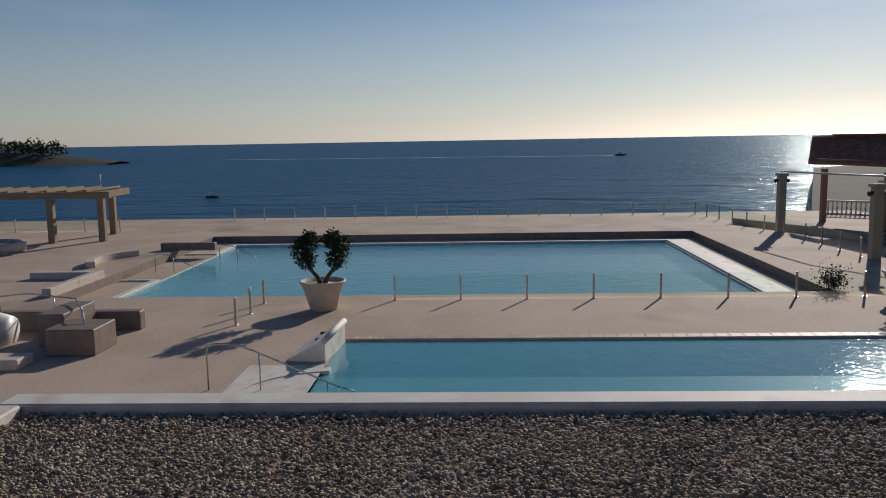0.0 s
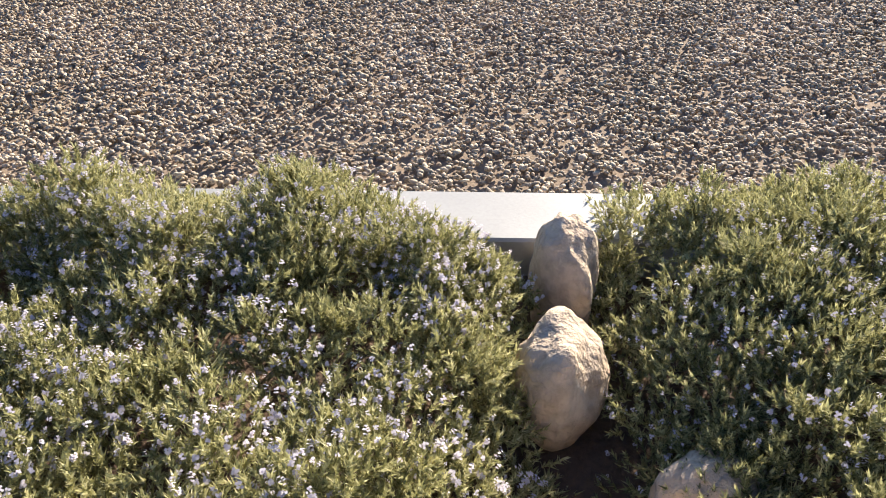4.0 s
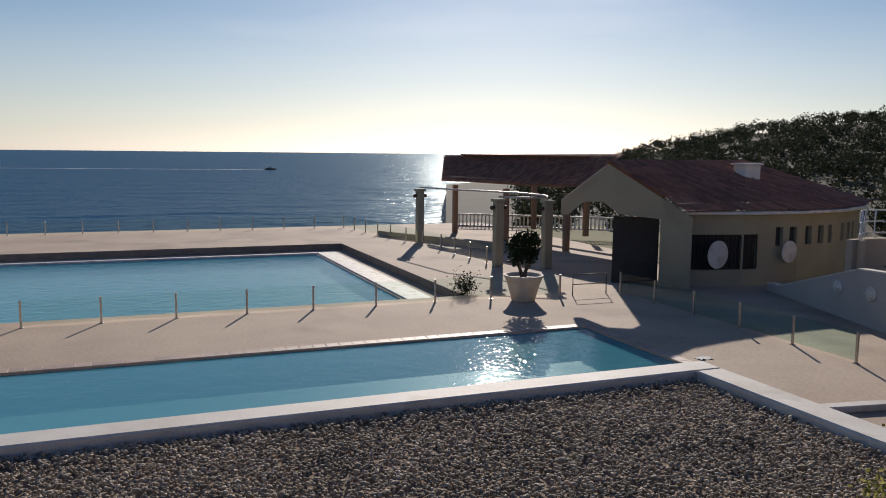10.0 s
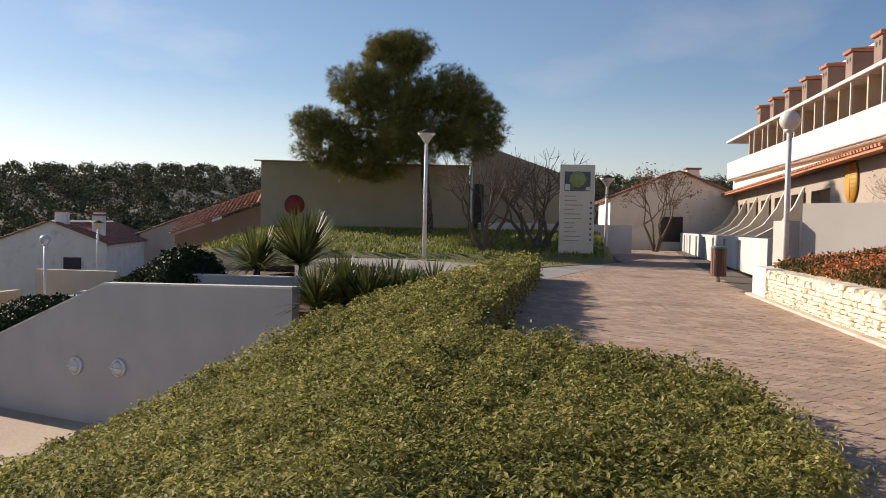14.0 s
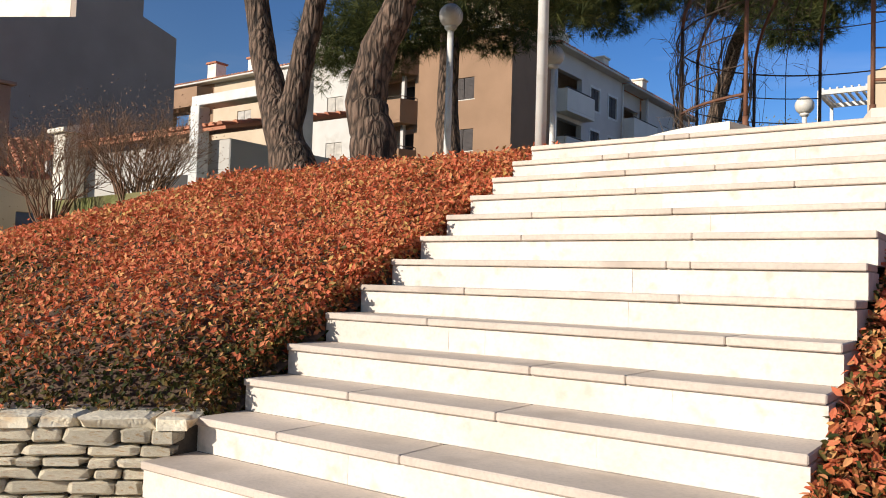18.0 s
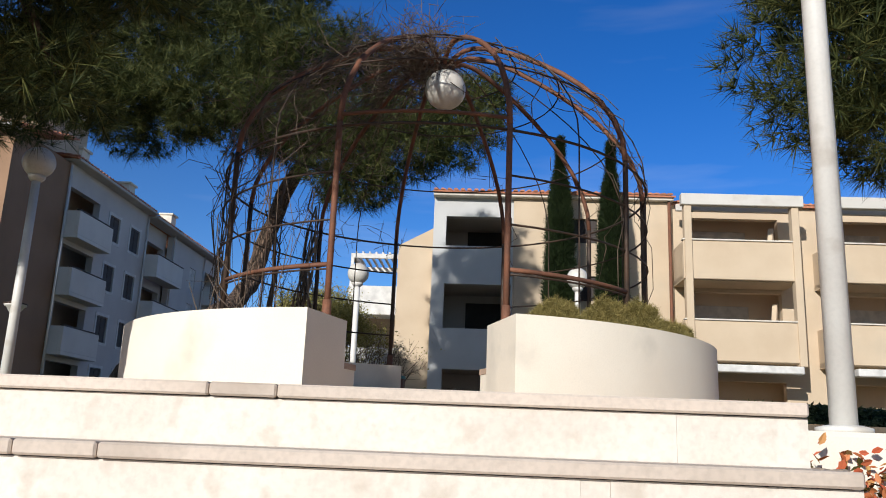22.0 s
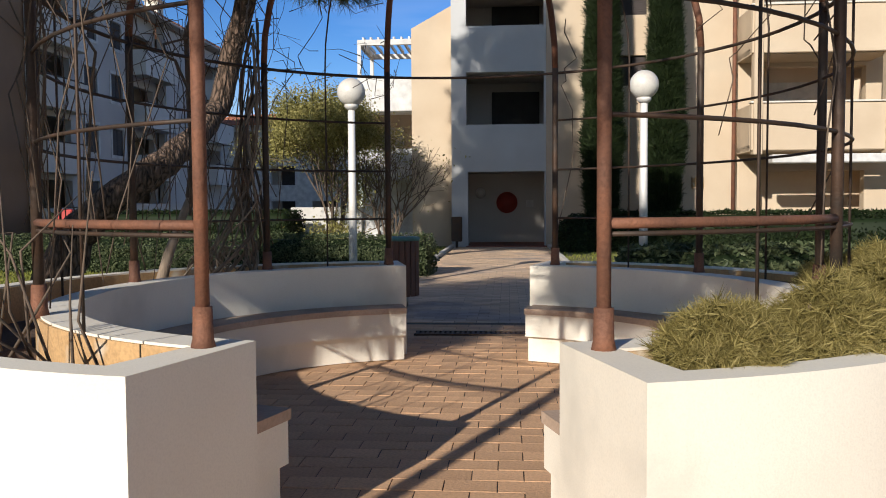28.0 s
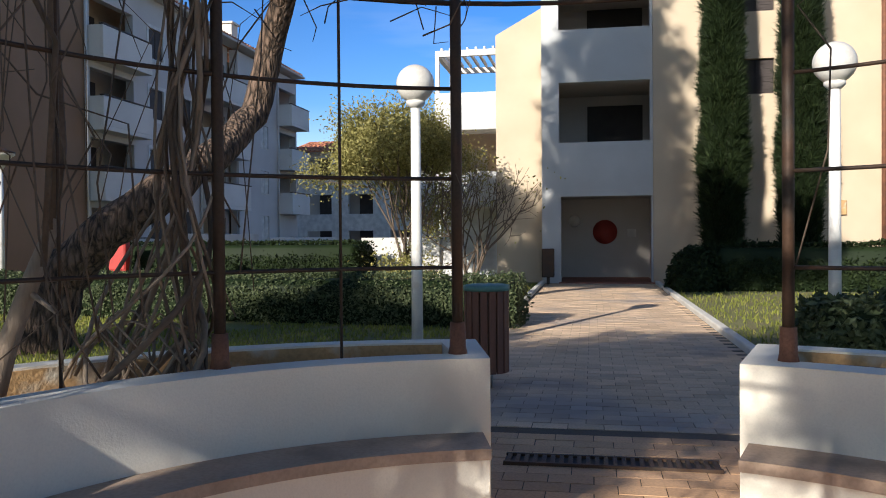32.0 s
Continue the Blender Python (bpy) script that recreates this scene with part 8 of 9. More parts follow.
setting("woods", swarm("woods", p, turns_random(len(p), v.reshape(-1, 3), 0.5), r.uniform(0.35, 0.7, len(p)), *SMALL_LEAF), WOODS, None, "dark pine and oak woods on the hill", "woods", "stuff")

# headland to the left of the bay
cape = Shape(True)
for i in range(13):
    for j in range(7):
        x, y = -560 + i * 26.5, 520 + j * 9
        h = SEA_LEVEL - 1 + 22 * max(0, 1 - abs(j - 3) / 3.2) * max(0.0, 1 - i / 12.5) ** 0.6 + 1.2 * noise.noise(Vector((x * 0.2, y * 0.2, 4)))
        cape.v.append((x, y, h))
cape.f = [(i * 7 + j, (i + 1) * 7 + j, (i + 1) * 7 + j + 1, i * 7 + j + 1) for i in range(12) for j in range(6)]
setting("backdrop_cape", cape, HILL_SOIL, None, "rocky headland across the bay", "headland")
k = 90
base = np.column_stack([r.uniform(-430, -285, k), r.uniform(535, 560, k), np.zeros(k)])
base[:, 2] = 3.0 - (base[:, 0] + 330) * 0.1 + r.uniform(-3, 2, k)
v = r.normal(size=(k, 40, 3))
v /= np.linalg.norm(v, axis=2)[:, :, None]
p = (base[:, None, :] + v * r.uniform(2.0, 5.0, (k, 40))[:, :, None]).reshape(-1, 3)
setting("woods_cape", swarm("woods_cape", p, turns_random(len(p), v.reshape(-1, 3), 0.5), r.uniform(1.6, 3.2, len(p)), *SMALL_LEAF), WOODS, None, "dark pines on the headland", "woods", "stuff")
far_cape = Shape(True)
for i in range(10):
    for j in range(4):
        far_cape.v.append((170 + i * 9, 300 + i * 3 + j * 7, SEA_LEVEL - 1 + (2.6 if 0 < j < 3 else 0) * math.sin(i / 9 * math.pi) ** 0.5))
far_cape.f = [(i * 4 + j, (i + 1) * 4 + j, (i + 1) * 4 + j + 1, i * 4 + j + 1) for i in range(9) for j in range(3)]
setting("backdrop_islet", far_cape, ROCK, None, "low dark rocks in the glittering sea", "rocks")


def gable_house(m, wide, deep, wall_h, ridge_h, wall_mat, label, windows=(), chimneys=()):
    """A house with a gable end at y = 0 and its ridge along y."""
    h = thing("house", m, label, "house")
    end = [(0, 0), (wide, 0), (wide, wall_h), (wide / 2, ridge_h), (0, wall_h)]
    part("wall", Shape().prism(end, -deep, 0, plane((0, 0, 0), (1, 0, 0), (0, 0, 1))), wall_mat, h, "plain rendered walls")
    lean = math.hypot(wide / 2 + 0.3, ridge_h - wall_h)
    for s in (0, 1):
        if s == 0:
            roof_tiles(plane((wide + 0.3, -0.2, wall_h - 0.1), (0, 1, 0), (-wide / 2, 0, ridge_h - wall_h)), deep + 0.4, lean, 0.26, "roof", h, "red clay tile roof")
        else:
            roof_tiles(plane((-0.3, deep + 0.2, wall_h - 0.1), (0, -1, 0), (wide / 2, 0, ridge_h - wall_h)), deep + 0.4, lean, 0.3, "roof", h, "red clay tile roof")
    for x, z, w, hh in windows:
        part("window", Shape().box(x, x + w, -0.05, 0.02, z, z + hh, 0.01), SHUTTER, h, "dark window")
    for x, y, top in chimneys:
        stack = part("chimney", Shape().box(x - 0.4, x + 0.4, y - 0.4, y + 0.4, wall_h, top, 0.03), WHITE_WALL, h, "white chimney")
        part("cap", Shape().box(x - 0.5, x + 0.5, y - 0.5, y + 0.5, top, top + 0.12, 0.02), ROOF_TILE, stack)
    return h


turn = -73.0
gable_house(pose(51.9, 39.1, -6.0, 0, 0, turn), 7.5, 17, 5.5, 7.0, WHITE_WALL, "white gabled house with a red roof below the hill", [(4.6, 3.0, 1.2, 1.4)], [(6.2, 3.0, 7.4), (4.2, 1.0, 7.6), (4.6, 9.5, 7.7)])
gable_house(pose(66, 36, -5.0, 0, 0, turn), 8, 12, 5.0, 6.6, CREAM_WALL, "cream house with a red roof below the hill", [(2, 2.4, 1, 1.2)], [(6, 4, 7)])
gable_house(pose(50.5, -3.0, -0.5, 0, 0, -88), 8, 9, 3.6, 5.3, WHITE_WALL, "pale house with a red roof at the end of the path", [(3, 1.0, 1.3, 1.5)], [(5.5, 4, 5.6)])
gable_house(pose(150, 102, 4.0, 0, 0, -55), 8, 7, 3, 4.6, GREY_WALL, "small grey house among the trees on the hill", [(2, 1, 1, 1), (5, 1, 1, 1)])
gable_house(pose(158, 86, 4.5, 0, 0, -60), 6, 6, 2.6, 3.6, GREY_WALL, "small flat house among the trees on the hill", [(2, 1, 1, 1)])

# tan house behind the lawn
tan = thing("house", pose(37.5, 14.1, -0.9, 0, 0, math.degrees(math.atan2(-9.6, 2.3))), "plain tan house with a low roof behind the lawn", "house")
part("wall", Shape().wall(10.0, 5.0, 0.3), TAN_WALL, tan, "plain tan wall")
part("wall", Shape().box(0, 0.3, 0.3, 9, 0, 5.0), TAN_WALL, tan)
part("wall", Shape().prism([(10.2, 0), (15.6, 0), (15.6, 4.6), (11.6, 5.9), (10.2, 5.5)], -0.3, 0.0, plane((0, 0.9, 0), (1, 0, 0), (0, 0, 1))), TAN_WALL, tan, "set-back gable")
part("roof", Shape().prism([(-0.3, -0.3), (10.3, -0.3), (10.3, 8), (-0.3, 8)], [5.0, 5.0, 5.5, 5.5], [5.05, 5.05, 5.6, 5.6]), BROWN_WALL, tan, "low tiled roof")
part("door", Shape().box(10.35, 10.8, 0.5, 0.62, 1.6, 4.2, 0.02), BLACK, tan, "narrow dark doorway")
part("drainpipe", Shape(True).tube([(10.1, -0.1, 0), (10.1, -0.1, 5)], 0.06, 8), WHITE_PAINT, tan)
part("sign", Shape(True).lathe([(0.48, 0), (0.48, 0.03), (0.0, 0.035)], 32), SIGN_RED, tan, "round dark red sign", pose(1.6, -0.02, 2.95, 90))
part("garden_wall", Shape().box(10.4, 18, -0.7, -0.5, 0.6, 2.3, 0.02), BALCONY, tan, "low pale garden wall")
roof_tiles(plane((-4.2, -0.4, 1.5), (0.94, 0.0, 0.36), (0, 5, 1.0)), 4.4, 5, 0.24, "roof", tan, "sloping lean-to tile roof")
part("lean_to", Shape().prism([(-4, 0), (0, 0), (0, 2.9), (-4, 1.4)], -0.2, 0.0, plane((0, 0, 0), (1, 0, 0), (0, 0, 1))), BROWN_WALL, tan)

lawn = Shape(True)
for i in range(19):
    for j in range(23):
        x, y = 28.2 + i, -2.2 + j * 0.74
        k = np.clip((x - 27) / 11, 0, 1)
        lawn.v.append((x, y, 0.12 + 0.85 * k * k * (3 - 2 * k) + 0.06 * noise.noise(Vector((x * 0.4, y * 0.4, 0))) - (0.5 if i == 0 or j in (0, 22) else 0)))
lawn.f = [(i * 23 + j, (i + 1) * 23 + j, (i + 1) * 23 + j + 1, i * 23 + j + 1) for i in range(18) for j in range(22)]
setting("lawn_mound", lawn, LAWN, None, "grassy mound before the tan house", "lawn")
k = 14000
xy = np.column_stack([r.uniform(29.0, 40, k), r.uniform(-1.8, 13.5, k)])
kk = np.clip((xy[:, 0] - 27) / 11, 0, 1)
zz = 0.12 + 0.85 * kk * kk * (3 - 2 * kk)
vs = [(q[0] * 3, q[2], q[1]) for q in BLADE[0]]
setting("grass_mound", swarm("grass_mound", np.column_stack([xy, zz]), turns_random(k, np.repeat([[0, 0, 1.0]], k, 0), 0.3), 0.13 * r.uniform(0.5, 1.4, k), vs, BLADE[1]), GRASS, None, "short grass on the mound", "grass", "stuff")
GREY_ROAD = material("pale_asphalt", (0.3, 0.28, 0.26), (0.25, 0.235, 0.22), 0.9, 0.8, 60, 0.3, 0.2)
setting("floor_drive", Shape().prism([(19.0, 0.3), (24.6, -1.0), (28.8, -2.2), (29.4, 0.3), (29.2, 5.0), (27.8, 7.8), (25.8, 8.4), (23.2, 5.4), (19.0, 1.6)], -0.9, 0.0), GREY_ROAD, None, "pale concrete drive behind the hedge", "floor")

# pine before the tan house, its sunlight put into the needle colour
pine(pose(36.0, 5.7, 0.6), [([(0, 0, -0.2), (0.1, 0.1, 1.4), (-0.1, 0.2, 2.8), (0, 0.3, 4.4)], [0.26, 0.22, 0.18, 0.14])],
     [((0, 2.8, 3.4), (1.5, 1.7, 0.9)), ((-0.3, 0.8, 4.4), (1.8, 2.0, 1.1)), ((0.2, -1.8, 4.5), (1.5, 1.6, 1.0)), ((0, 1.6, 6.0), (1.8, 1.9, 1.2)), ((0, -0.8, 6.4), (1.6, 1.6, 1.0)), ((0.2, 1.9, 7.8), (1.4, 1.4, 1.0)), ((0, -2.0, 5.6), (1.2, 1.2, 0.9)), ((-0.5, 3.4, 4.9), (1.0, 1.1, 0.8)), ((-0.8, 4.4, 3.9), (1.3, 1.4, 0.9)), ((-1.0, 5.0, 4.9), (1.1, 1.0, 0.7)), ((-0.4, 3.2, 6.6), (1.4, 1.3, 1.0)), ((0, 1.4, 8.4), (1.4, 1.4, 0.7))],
     "dense umbrella pine on the lawn", 1000, 0.3, mat=SUNLIT_PINE)
for x, y, s in ((30.6, 2.6, 51), (31.2, 0.6, 52), (33.5, 1.2, 53)):
    twig_tree(pose(x, y, 0.3), 4, 4.0, 3.6, "leafless tree with dark branching limbs on the lawn", TWIG, 0, s, "bare_tree", 4, 0.1)
twig_tree(U(-42, -1.0, 0), 4, 5.0, 3.5, "leafless street tree beside the path", TWIG, 900, 57, "bare_tree", 3, 0.09, 0.12)

# map sign
SIGN_TEXT = material("sign_text", (0.42, 0.34, 0.24), None, 0.6, 3, 40, 0.1, 0.02)
totem = thing("map_sign", pose(30.0, -0.7, 0.2, 0, 0, -88), "white map board with faded text beside the path", "sign")
SIGN_CREAM = material("sign_cream", (0.66, 0.6, 0.48), (0.6, 0.54, 0.42), 0.5, 2, 40, 0.1, 0.03)
SIGN_MAP = material("sign_map", (0.06, 0.07, 0.07), (0.12, 0.12, 0.11), 0.5, 6, 30, 0.3, 0.02)
SIGN_GREEN = material("sign_green", (0.3, 0.36, 0.12), (0.24, 0.3, 0.1), 0.5, 6, 30, 0.3, 0.02)
part("board", Shape().box(-0.62, 0.62, -0.08, 0.08, 0.1, 3.3, 0.02), SIGN_CREAM, totem, "cream upright board")
part("map", Shape().box(-0.46, 0.46, -0.092, -0.082, 2.35, 3.05), SIGN_MAP, totem, "dark map picture")
part("map_land", Shape(True).lathe([(0.001, 0), (0.3, 0), (0.3, 0.006), (0.0, 0.007)], 9), SIGN_GREEN, totem, "green land on the map", pose(0, -0.093, 2.78, 90))
part("legend", Shape().box(-0.44, -0.26, -0.098, -0.093, 2.38, 2.6), SIGN_CREAM, totem)
part("legend", Shape().box(0.3, 0.45, -0.098, -0.093, 2.38, 2.5), SIGN_CREAM, totem)
bars = Shape()
rr = np.random.default_rng(2)
for k in range(11):
    z = 2.15 - k * 0.16
    bars.box(-0.45, -0.45 + rr.uniform(0.3, 0.75), -0.088, -0.082, z, z + 0.035)
part("text", bars, SIGN_TEXT, totem, "faded lines of small text")
dots = Shape()
for k in range(8):
    dots.box(0.46, 0.53, -0.088, -0.082, 1.9 - k * 0.19, 1.98 - k * 0.19)
part("symbols", dots, SIGN_MAP, totem, "column of small dark symbols")


def hat_lamp(m, tall, label):
    lamp = thing("street_lamp", m, label, "street lamp", "street lamps")
    part("post", Shape(True).tube([(0, 0, 0), (0, 0, tall * 0.5), (0, 0, tall - 0.35)], [0.075, 0.065, 0.055], 12), LAMP_WHITE, lamp)
    part("shade", Shape(True).lathe([(0.06, tall - 0.38), (0.09, tall - 0.33), (0.24, tall - 0.1), (0.3, tall - 0.07), (0.3, tall - 0.03), (0.16, tall + 0.02)], 20), GLOBE, lamp, "pale conical shade")
    part("cap", Shape(True).lathe([(0.31, tall - 0.03), (0.31, tall), (0.15, tall + 0.05), (0.1, tall + 0.1)], 20), DARK_STEEL, lamp, "dark cap")
    return lamp


hat_lamp(pose(27.95, 4.49, 0.1), 4.3, "white street lamp with a conical head on the lawn")
hat_lamp(pose(40, 24, -3.0), 4.0, "white street lamp beside the houses")
hat_lamp(U(-31, -3.6, 0), 3.4, "white street lamp beside the path")
hat_lamp(U(-11.3, 24.5, PLAZA), 3.2, "white street lamp before the grey house")
arm = thing("street_lamp", pose(28.3, 22.2, -3.6), "slim street lamp with a flat bent head above the ramp", "street lamp")
part("post", Shape(True).tube([(0, 0, 0), (0, 0, 5.0)], [0.07, 0.05], 10), LAMP_WHITE, arm)
part("head", Shape().box(-0.75, 0.15, -0.14, 0.14, 5.0, 5.14, 0.04), LAMP_WHITE, arm, "flat lamp head", pose(0, 0, 0, 0, 0, -30))
globe_lamp(pose(29.9, 20.1, -3.2), 3.3, 0.2)
rail = thing("stair_railing", pose(28.0, 22.6, -3.0), "curved white steel railing above the ramp steps", "railing")
for k in range(8):
    a = radians(150 - k * 24)
    part("post", Shape(True).tube([(1.3 * math.cos(a), 1.3 * math.sin(a), 0.2), (1.3 * math.cos(a), 1.3 * math.sin(a), 2.1)], 0.03, 6), WHITE_PAINT, rail)
for z in (0.8, 1.2, 1.65, 2.1):
    part("rail", Shape(True).tube([(1.3 * math.cos(radians(150 - k * 12)), 1.3 * math.sin(radians(150 - k * 12)), z) for k in range(15)], 0.03, 6), WHITE_PAINT, rail)
setting("wall_ramp_back", Shape().box(26.6, 33, 23.4, 23.7, -6, -2.0).arc(28.0, 22.6, 1.2, 1.4, -20, 160, -5, -2.0, 16).box(30.6, 30.9, 17.5, 21, -6, -0.9), CREAM_WALL, None, "cream walls of the ramp steps", "wall")
for k in range(6):
    setting("step_%d" % (k + 1), Shape().box(28.6, 31.4, 19.5 - k * 0.4, 19.9 - k * 0.4, -4.5, -2.4 + k * 0.17, 0.01), COPING, None, "pale ramp step", "step")
setting("ground_ramp_bed", Shape().prism([(18.9, 4.0), (26.2, 27.0), (31, 24), (27, 3.0)][::-1], -6, [-0.95, -4.4, -4.2, -0.95][::-1]), SOIL, None, "planted earth behind the ramp wall", "ground")


def yucca(m, blades, length, label, name="yucca", droop=0.25, colour=None):
    y = thing(name, m, label, "yucca", "yuccas")
    rr = np.random.default_rng(blades)
    mesh = Shape()
    for k in range(blades):
        a, e = rr.uniform(0, 2 * math.pi), rr.uniform(0.05, 1.35)
        d = Vector((math.cos(a) * math.cos(e), math.sin(a) * math.cos(e), math.sin(e)))
        side = Vector((-math.sin(a), math.cos(a), 0)) * 0.028 * length
        p1, p2 = d * length * 0.5, d * length - Vector((0, 0, droop * length * math.cos(e) ** 2))
        mesh.add([-side * 0.6, side * 0.6, p1 + side, p1 - side, p2], [(0, 1, 2, 3), (3, 2, 4)])
    part("leaves", mesh, YUCCA, y, "stiff pointed leaves", pose(0, 0, 0.35))
    part("trunk", Shape(True).tube([(0, 0, -0.3), (0, 0, 0.4)], [0.12, 0.1], 8), BARK, y)


YUCCA = foliage("yucca_leaves", [(0.06, 0.07, 0.025), (0.12, 0.14, 0.04), (0.22, 0.2, 0.07)], 0.45, 0.2)
for k, (x, y, z, size, blades) in enumerate(((23.5, 8.8, -0.55, 1.5, 170), (23.5, 7.4, -0.4, 1.85, 240), (19.7, 5.75, -1.25, 1.25, 150), (20.1, 5.1, -1.2, 1.4, 151), (19.8, 4.5, -1.2, 1.3, 152), (20.3, 4.0, -1.15, 1.35, 153), (20.0, 3.4, -1.15, 1.2, 154), (20.6, 5.5, -1.1, 1.35, 155), (20.2, 2.9, -0.75, 1.0, 120))):
    yucca(pose(x, y, z), blades, size, "spiky green yucca behind the ramp wall", droop=0.1 if size > 1.7 else 0.25)
setting("wall_planting", Shape().box(21.9, 22.1, 6.8, 10.9, -1.4, -0.33, 0.01).box(22.1, 24.5, 10.7, 10.9, -1.4, -0.33, 0.01), GREY_WALL, None, "low pale wall above the ramp", "wall")
setting("trim_planting", Shape().box(21.86, 22.14, 6.8, 10.94, -0.328, -0.28, 0.01), COPING, None, "white coping of the low wall", "coping")
def round_bush(m, rad, tall, label, group):
    """A clipped dome of tight leaves."""
    b = thing("bush", m, label, "bush", group)
    k = 2600
    v = rng.normal(size=(k, 3))
    v /= np.linalg.norm(v, axis=1)[:, None]
    v[:, 2] = np.abs(v[:, 2])
    p = v * [rad, rad, tall] * (1 + 0.08 * rng.normal(size=(k, 1)) * 0.5)
    leaves("leaves", p, v, 0.12 * rad ** 0.5, DARK_LEAF, b, "tight dark leaves", 0.6)
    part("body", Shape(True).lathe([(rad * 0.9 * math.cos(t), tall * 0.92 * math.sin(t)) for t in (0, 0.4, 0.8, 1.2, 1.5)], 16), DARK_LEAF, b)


round_bush(U(3.75, 27.9, G0), 0.62, 1.0, "rounded dark clipped bush beside the entrance walk", "")
for x, y, z, rad, tall in ((22.7, 10.6, -0.7, 1.1, 1.1), (22.9, 11.9, -0.9, 0.7, 0.7), (23.3, 12.8, -1.1, 0.6, 0.55), (24.8, 16.5, -2.2, 1.6, 0.8), (25.6, 18.4, -2.8, 1.4, 0.9)):
    round_bush(pose(x, y, z), rad, tall, "rounded dark clipped bush behind the ramp wall", "ramp bushes")
k = 5000
pts = np.column_stack([rng.uniform(19.5, 26.5, k), rng.uniform(4.5, 20, k), np.full(k, -0.85)])
keep = pts[:, 0] > 18.9 + (pts[:, 1] - 4) * 0.317 + 0.3
pts = pts[keep]
pts[:, 2] += rng.uniform(0, 0.25, len(pts)) - np.clip((pts[:, 1] - 12) * 0.22, 0, 3)
setting("groundcover", swarm("groundcover", pts, turns_random(len(pts), np.repeat([[0, 0, 1.0]], len(pts), 0), 0.7), 0.14 * rng.uniform(0.6, 1.3, len(pts)), *LEAF), DARK_LEAF, None, "dark leafy ground cover behind the ramp wall", "ground cover", "stuff")
# ---- pieces of paving and walls ----
def wavy_paver(length, row, gap, wave):
    """The outline of an interlocking paver with waving long sides."""
    top, n = [], 8
    for i in range(n + 1):
        x = -length / 2 + gap + (length - 2 * gap) * i / n
        top.append((x, wave * math.sin(4 * math.pi * i / n)))
    return [(x, y - row / 2 + gap) for x, y in top] + [(x, y + row / 2 - gap) for x, y in top[::-1]]


def lay(parent_name, poly, z, length, row, turn, near, outline, thick, mat, joined_mat, label, bond=0.5, seed=4, limit=300):
    """Covers a polygon with pavers: those inside the near box are parts, the others are one joined mesh."""
    r = np.random.default_rng(seed)
    owner = bpy.data.objects[parent_name]
    data = Shape().prism(outline, -thick, 0.0).build("paver")
    data.materials.append(mat)
    c, s = math.cos(radians(turn)), math.sin(radians(turn))
    lo, hi = np.min(poly, 0), np.max(poly, 0)
    mid, reach = (lo + hi) / 2, float(np.hypot(*(hi - lo))) / 2
    joined, count = [], 0
    for j in range(int(-reach / row), int(reach / row)):
        for i in range(int(-reach / length) - 1, int(reach / length) + 1):
            a, b = (i + (bond if j % 2 else 0)) * length, j * row
            x, y = mid[0] + a * c - b * s, mid[1] + a * s + b * c
            if within(poly, x, y) < 0.03:
                continue
            dz = z + r.uniform(-0.002, 0.002)
            if near[0] < x < near[1] and near[2] < y < near[3] and count < limit:
                ob = new("paver", data)
                ob.matrix_basis = pose(x, y, dz, r.uniform(-0.3, 0.3), r.uniform(-0.3, 0.3), turn + r.uniform(-0.5, 0.5))
                ob.parent = owner
                count += 1
            else:
                joined.append((x, y, dz))
    joined = np.array(joined)
    base = np.array([[c, -s, 0], [s, c, 0], [0, 0, 1]])
    n = len(outline)
    verts = [(x, y, -0.012) for x, y in outline] + [(x, y, 0) for x, y in outline]
    faces = [tuple(range(n, 2 * n))] + [(i, (i + 1) % n, n + (i + 1) % n, n + i) for i in range(n)]
    rest = part("pavers", swarm("pavers", joined, np.repeat(base[None], len(joined), 0), np.ones(len(joined)), verts, faces), joined_mat, owner, label)
    tagged(rest, kind="stuff")


PAVER_PIECE = material("path_paver_piece", (0.46, 0.33, 0.24), (0.38, 0.26, 0.18), 0.9, 1.2, 60, 0.45, 0.4, spread=0.14, stain=(0.25, 0.18, 0.12), stain_scale=0.5)
RED_PIECE = material("red_paver_piece", (0.66, 0.4, 0.22), (0.56, 0.33, 0.18), 0.9, 1.5, 60, 0.4, 0.3, spread=0.16, stain=(0.24, 0.15, 0.1), stain_scale=0.6)
lay("path", [(2.95, 0.4), (-0.15, 0.4), (-0.6, 0.14), (-0.95, -0.02), (-12.5, -0.6), (-26, -0.4), (-45, 0.3), (-45, -3.9), (-26.2, -2.95), (-22, -4.6), (-19, -5.35), (-6, -4.6), (-2.4, -3.9), (0.6, -2.5), (1.5, -3.0), (2.4, -3.85), (6.4, -3.8), (6.4, 0.4)], -0.006, 0.225, 0.12, 52, (-2.4, 1.6, -3.0, 0.35), wavy_paver(0.225, 0.12, 0.003, 0.011), 0.02, PAVER_PIECE, PAVER, "wavy interlocking brick pavers")
brick = [(-0.115, -0.07), (0.115, -0.07), (0.115, 0.07), (-0.115, 0.07)]
lay("plaza", [(-2.9, 4.85), (2.9, 4.85), (2.95, 5.9), (7.5, 5.9), (7.5, 12.35), (4.5, 12.35), (4.5, 13.95), (-2.9, 13.9)], PLAZA - 0.006, 0.236, 0.146, 0, (0.0, 3.0, 8.9, 13.0), brick, 0.02, RED_PIECE, RED_PAVER, "red brick pavers in running bond")
GREY_PAVER = material("walk_paver", (0.7, 0.5, 0.33), (0.6, 0.42, 0.27), 0.9, 1.5, 60, 0.4, 0.3, island=0.15, stain=(0.33, 0.27, 0.23), stain_scale=0.6)
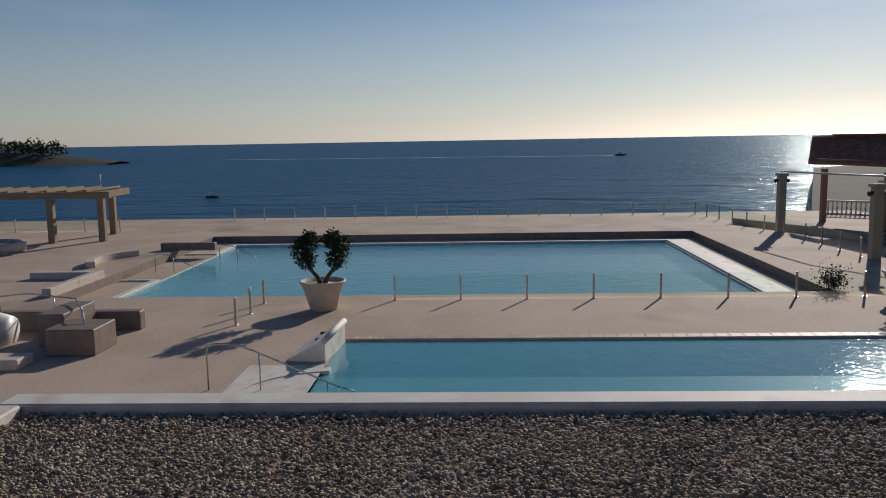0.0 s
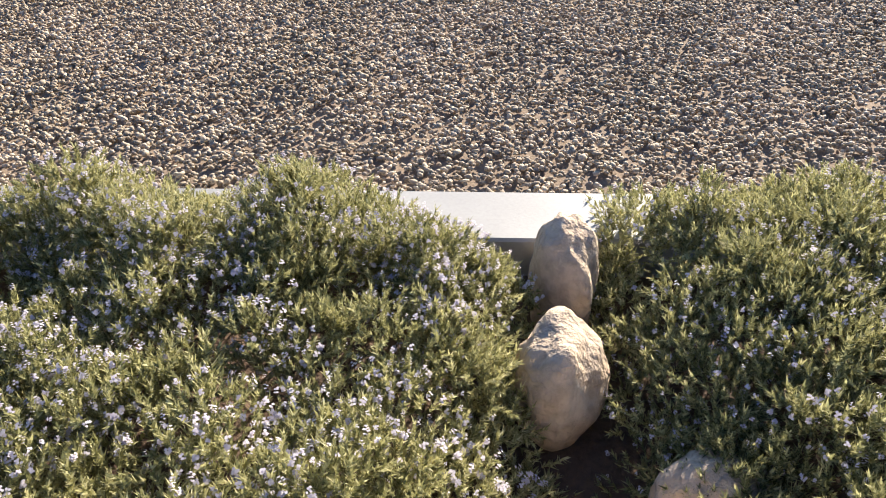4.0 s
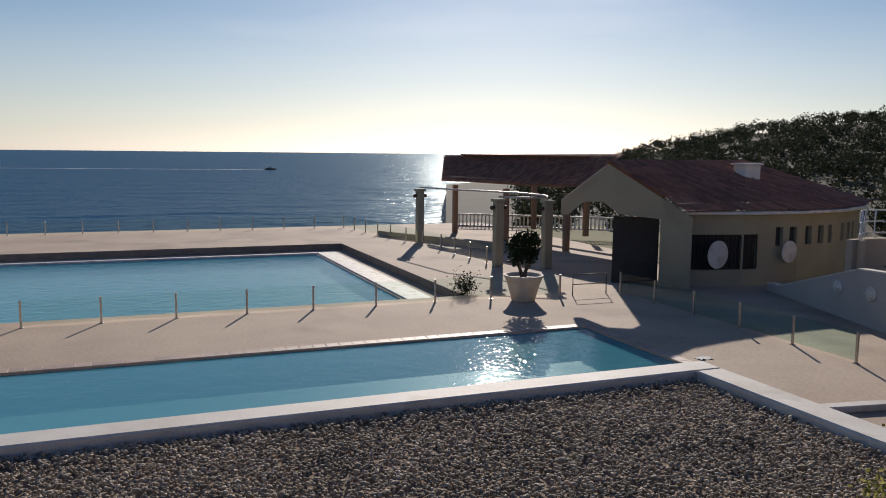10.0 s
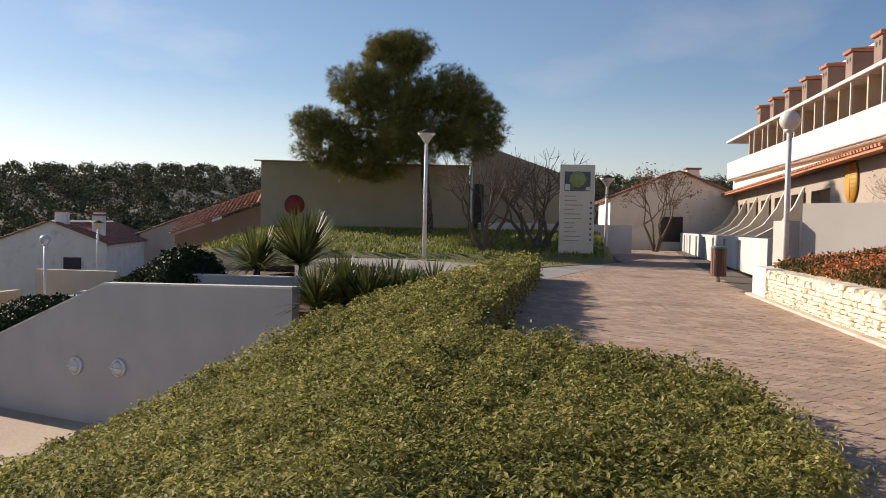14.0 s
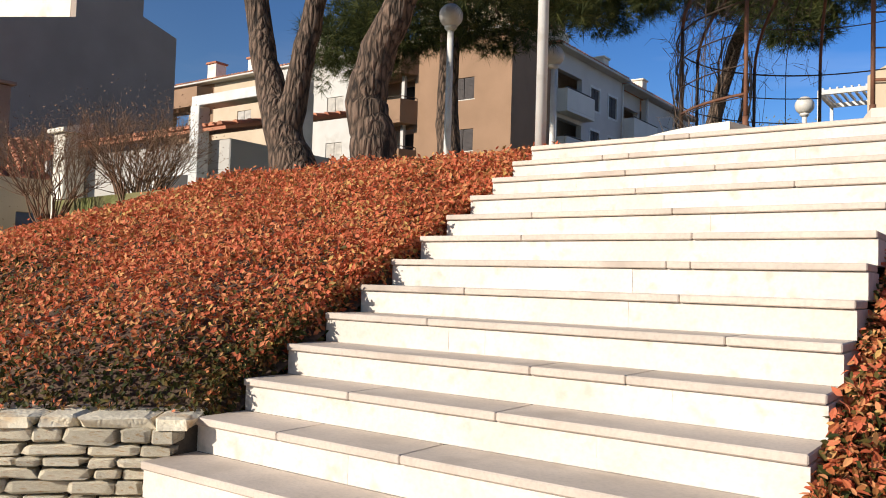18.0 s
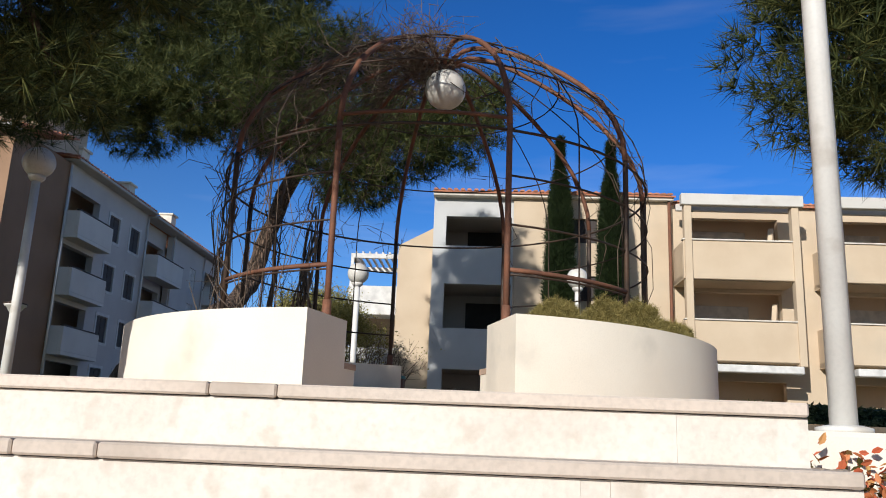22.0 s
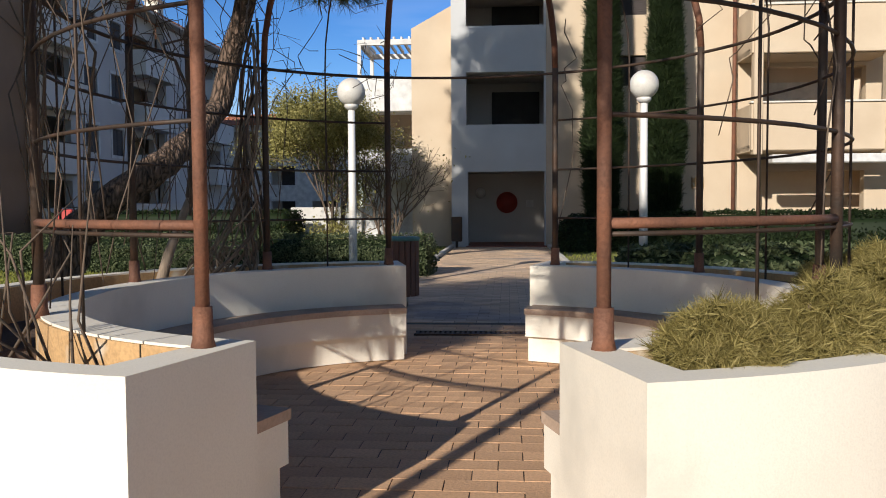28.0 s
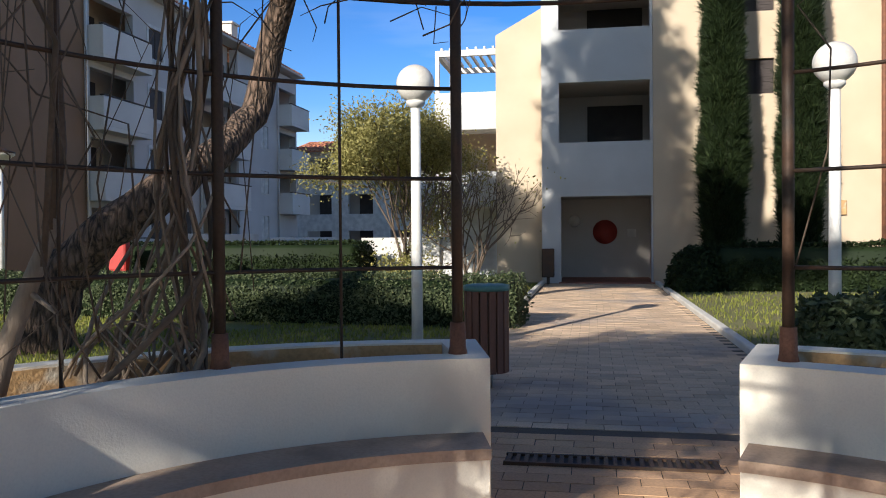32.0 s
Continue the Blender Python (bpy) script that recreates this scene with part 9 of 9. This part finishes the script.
lay("plaza", [(0.22, 13.95), (3.1, 13.95), (3.1, 30.6), (0.22, 30.6)], PLAZA - 0.006, 0.236, 0.146, 0, (0, 0, 0, 0), brick, 0.02, GREY_PAVER, GREY_PAVER, "greyish brick pavers of the walk")
edge = Shape()
for a, b in (((-12.5, -0.62), (-0.88, -0.06)), ((-0.88, -0.06), (-0.04, 0.62))):
    length = math.hypot(b[0] - a[0], b[1] - a[1])
    edge.box(0, length, -0.06, 0.09, -0.05, 0.03, 0.01, pose(a[0], a[1], 0, 0, 0, math.degrees(math.atan2(b[1] - a[1], b[0] - a[0]))))
setting("trim_path", edge, NOSING, HILL, "narrow concrete footing along the wall", "kerb")
for x in (0.16, 3.14):
    setting("kerb_walk_%d" % (1 if x < 1 else 2), Shape().box(x - 0.06, x + 0.06, 17.5, 30.6, PLAZA - 0.1, PLAZA + 0.07, 0.015), COPING, HILL, "pale kerb along the brick walk", "kerb")


def rubble(path, height, seed, near_from):
    """Rough coursed stones on the face of the garden wall."""
    r = np.random.default_rng(seed)
    owner = bpy.data.objects["wall_rubble"]
    shapes = []
    for k in range(7):
        bm = bmesh.new()
        bmesh.ops.create_cube(bm, size=1.0)
        bmesh.ops.bevel(bm, geom=bm.edges[:], offset=0.13, segments=1, affect="EDGES")
        for v in bm.verts:
            v.co += Vector(r.normal(0, 0.045, 3))
        data = bpy.data.meshes.new("stone")
        bm.to_mesh(data)
        bm.free()
        data.materials.append(RUBBLE)
        shapes.append(data)
    loose = Shape()
    for (ax, ay), (bx, by) in zip(path, path[1:]):
        length = math.hypot(bx - ax, by - ay)
        turn = math.degrees(math.atan2(by - ay, bx - ax))
        z = -0.01
        while z < height - 0.03:
            h = min(r.uniform(0.045, 0.09), height - z)
            if height - z - h < 0.05:
                h = height - z
            d = r.uniform(-0.1, 0.0)
            while d < length:
                w = r.uniform(0.1, 0.32)
                w = min(w, length - d + 0.04)
                if w > 0.03:
                    k = (d + w / 2) / length
                    x, y = ax + (bx - ax) * k, ay + (by - ay) * k
                    m = pose(x, y, z + h / 2, r.normal(0, 1.5), r.normal(0, 1.5), turn + r.normal(0, 2)) @ Matrix.Diagonal((w - 0.012, r.uniform(0.11, 0.18), h - 0.012, 1))
                    data = shapes[r.integers(0, 7)]
                    if x > near_from:
                        ob = new("stone", data)
                        ob.matrix_basis = m
                        ob.parent = owner
                    else:
                        loose.add([v.co for v in data.vertices], [tuple(p.vertices) for p in data.polygons], m)
                d += w
            z += h
        d = 0.0
        while d < length:
            w = r.uniform(0.2, 0.4)
            k = (d + w / 2) / length
            m = pose(ax + (bx - ax) * k, ay + (by - ay) * k, height + 0.02, 0, 0, turn) @ pose(0, 0.14, 0) @ Matrix.Diagonal((w - 0.012, 0.42, 0.07, 1))
            data = shapes[r.integers(0, 7)]
            loose.add([v.co for v in data.vertices], [tuple(p.vertices) for p in data.polygons], m)
            d += w
    tagged(part("stones", loose, RUBBLE, owner, "rough pale limestone courses"), kind="stuff")


rubble([(-11.2, -0.42), (-0.93, 0.1)], 0.5, 5, -5.2)
rubble([(-0.93, 0.1), (-0.02, 0.84)], 0.5, 6, -5.2)
setting("wall_rubble_end", Shape().box(-12.6, -11.25, -0.53, -0.1, -0.05, 0.56, 0.02), WHITE_WALL, HILL, "whitewashed end of the garden wall", "wall")
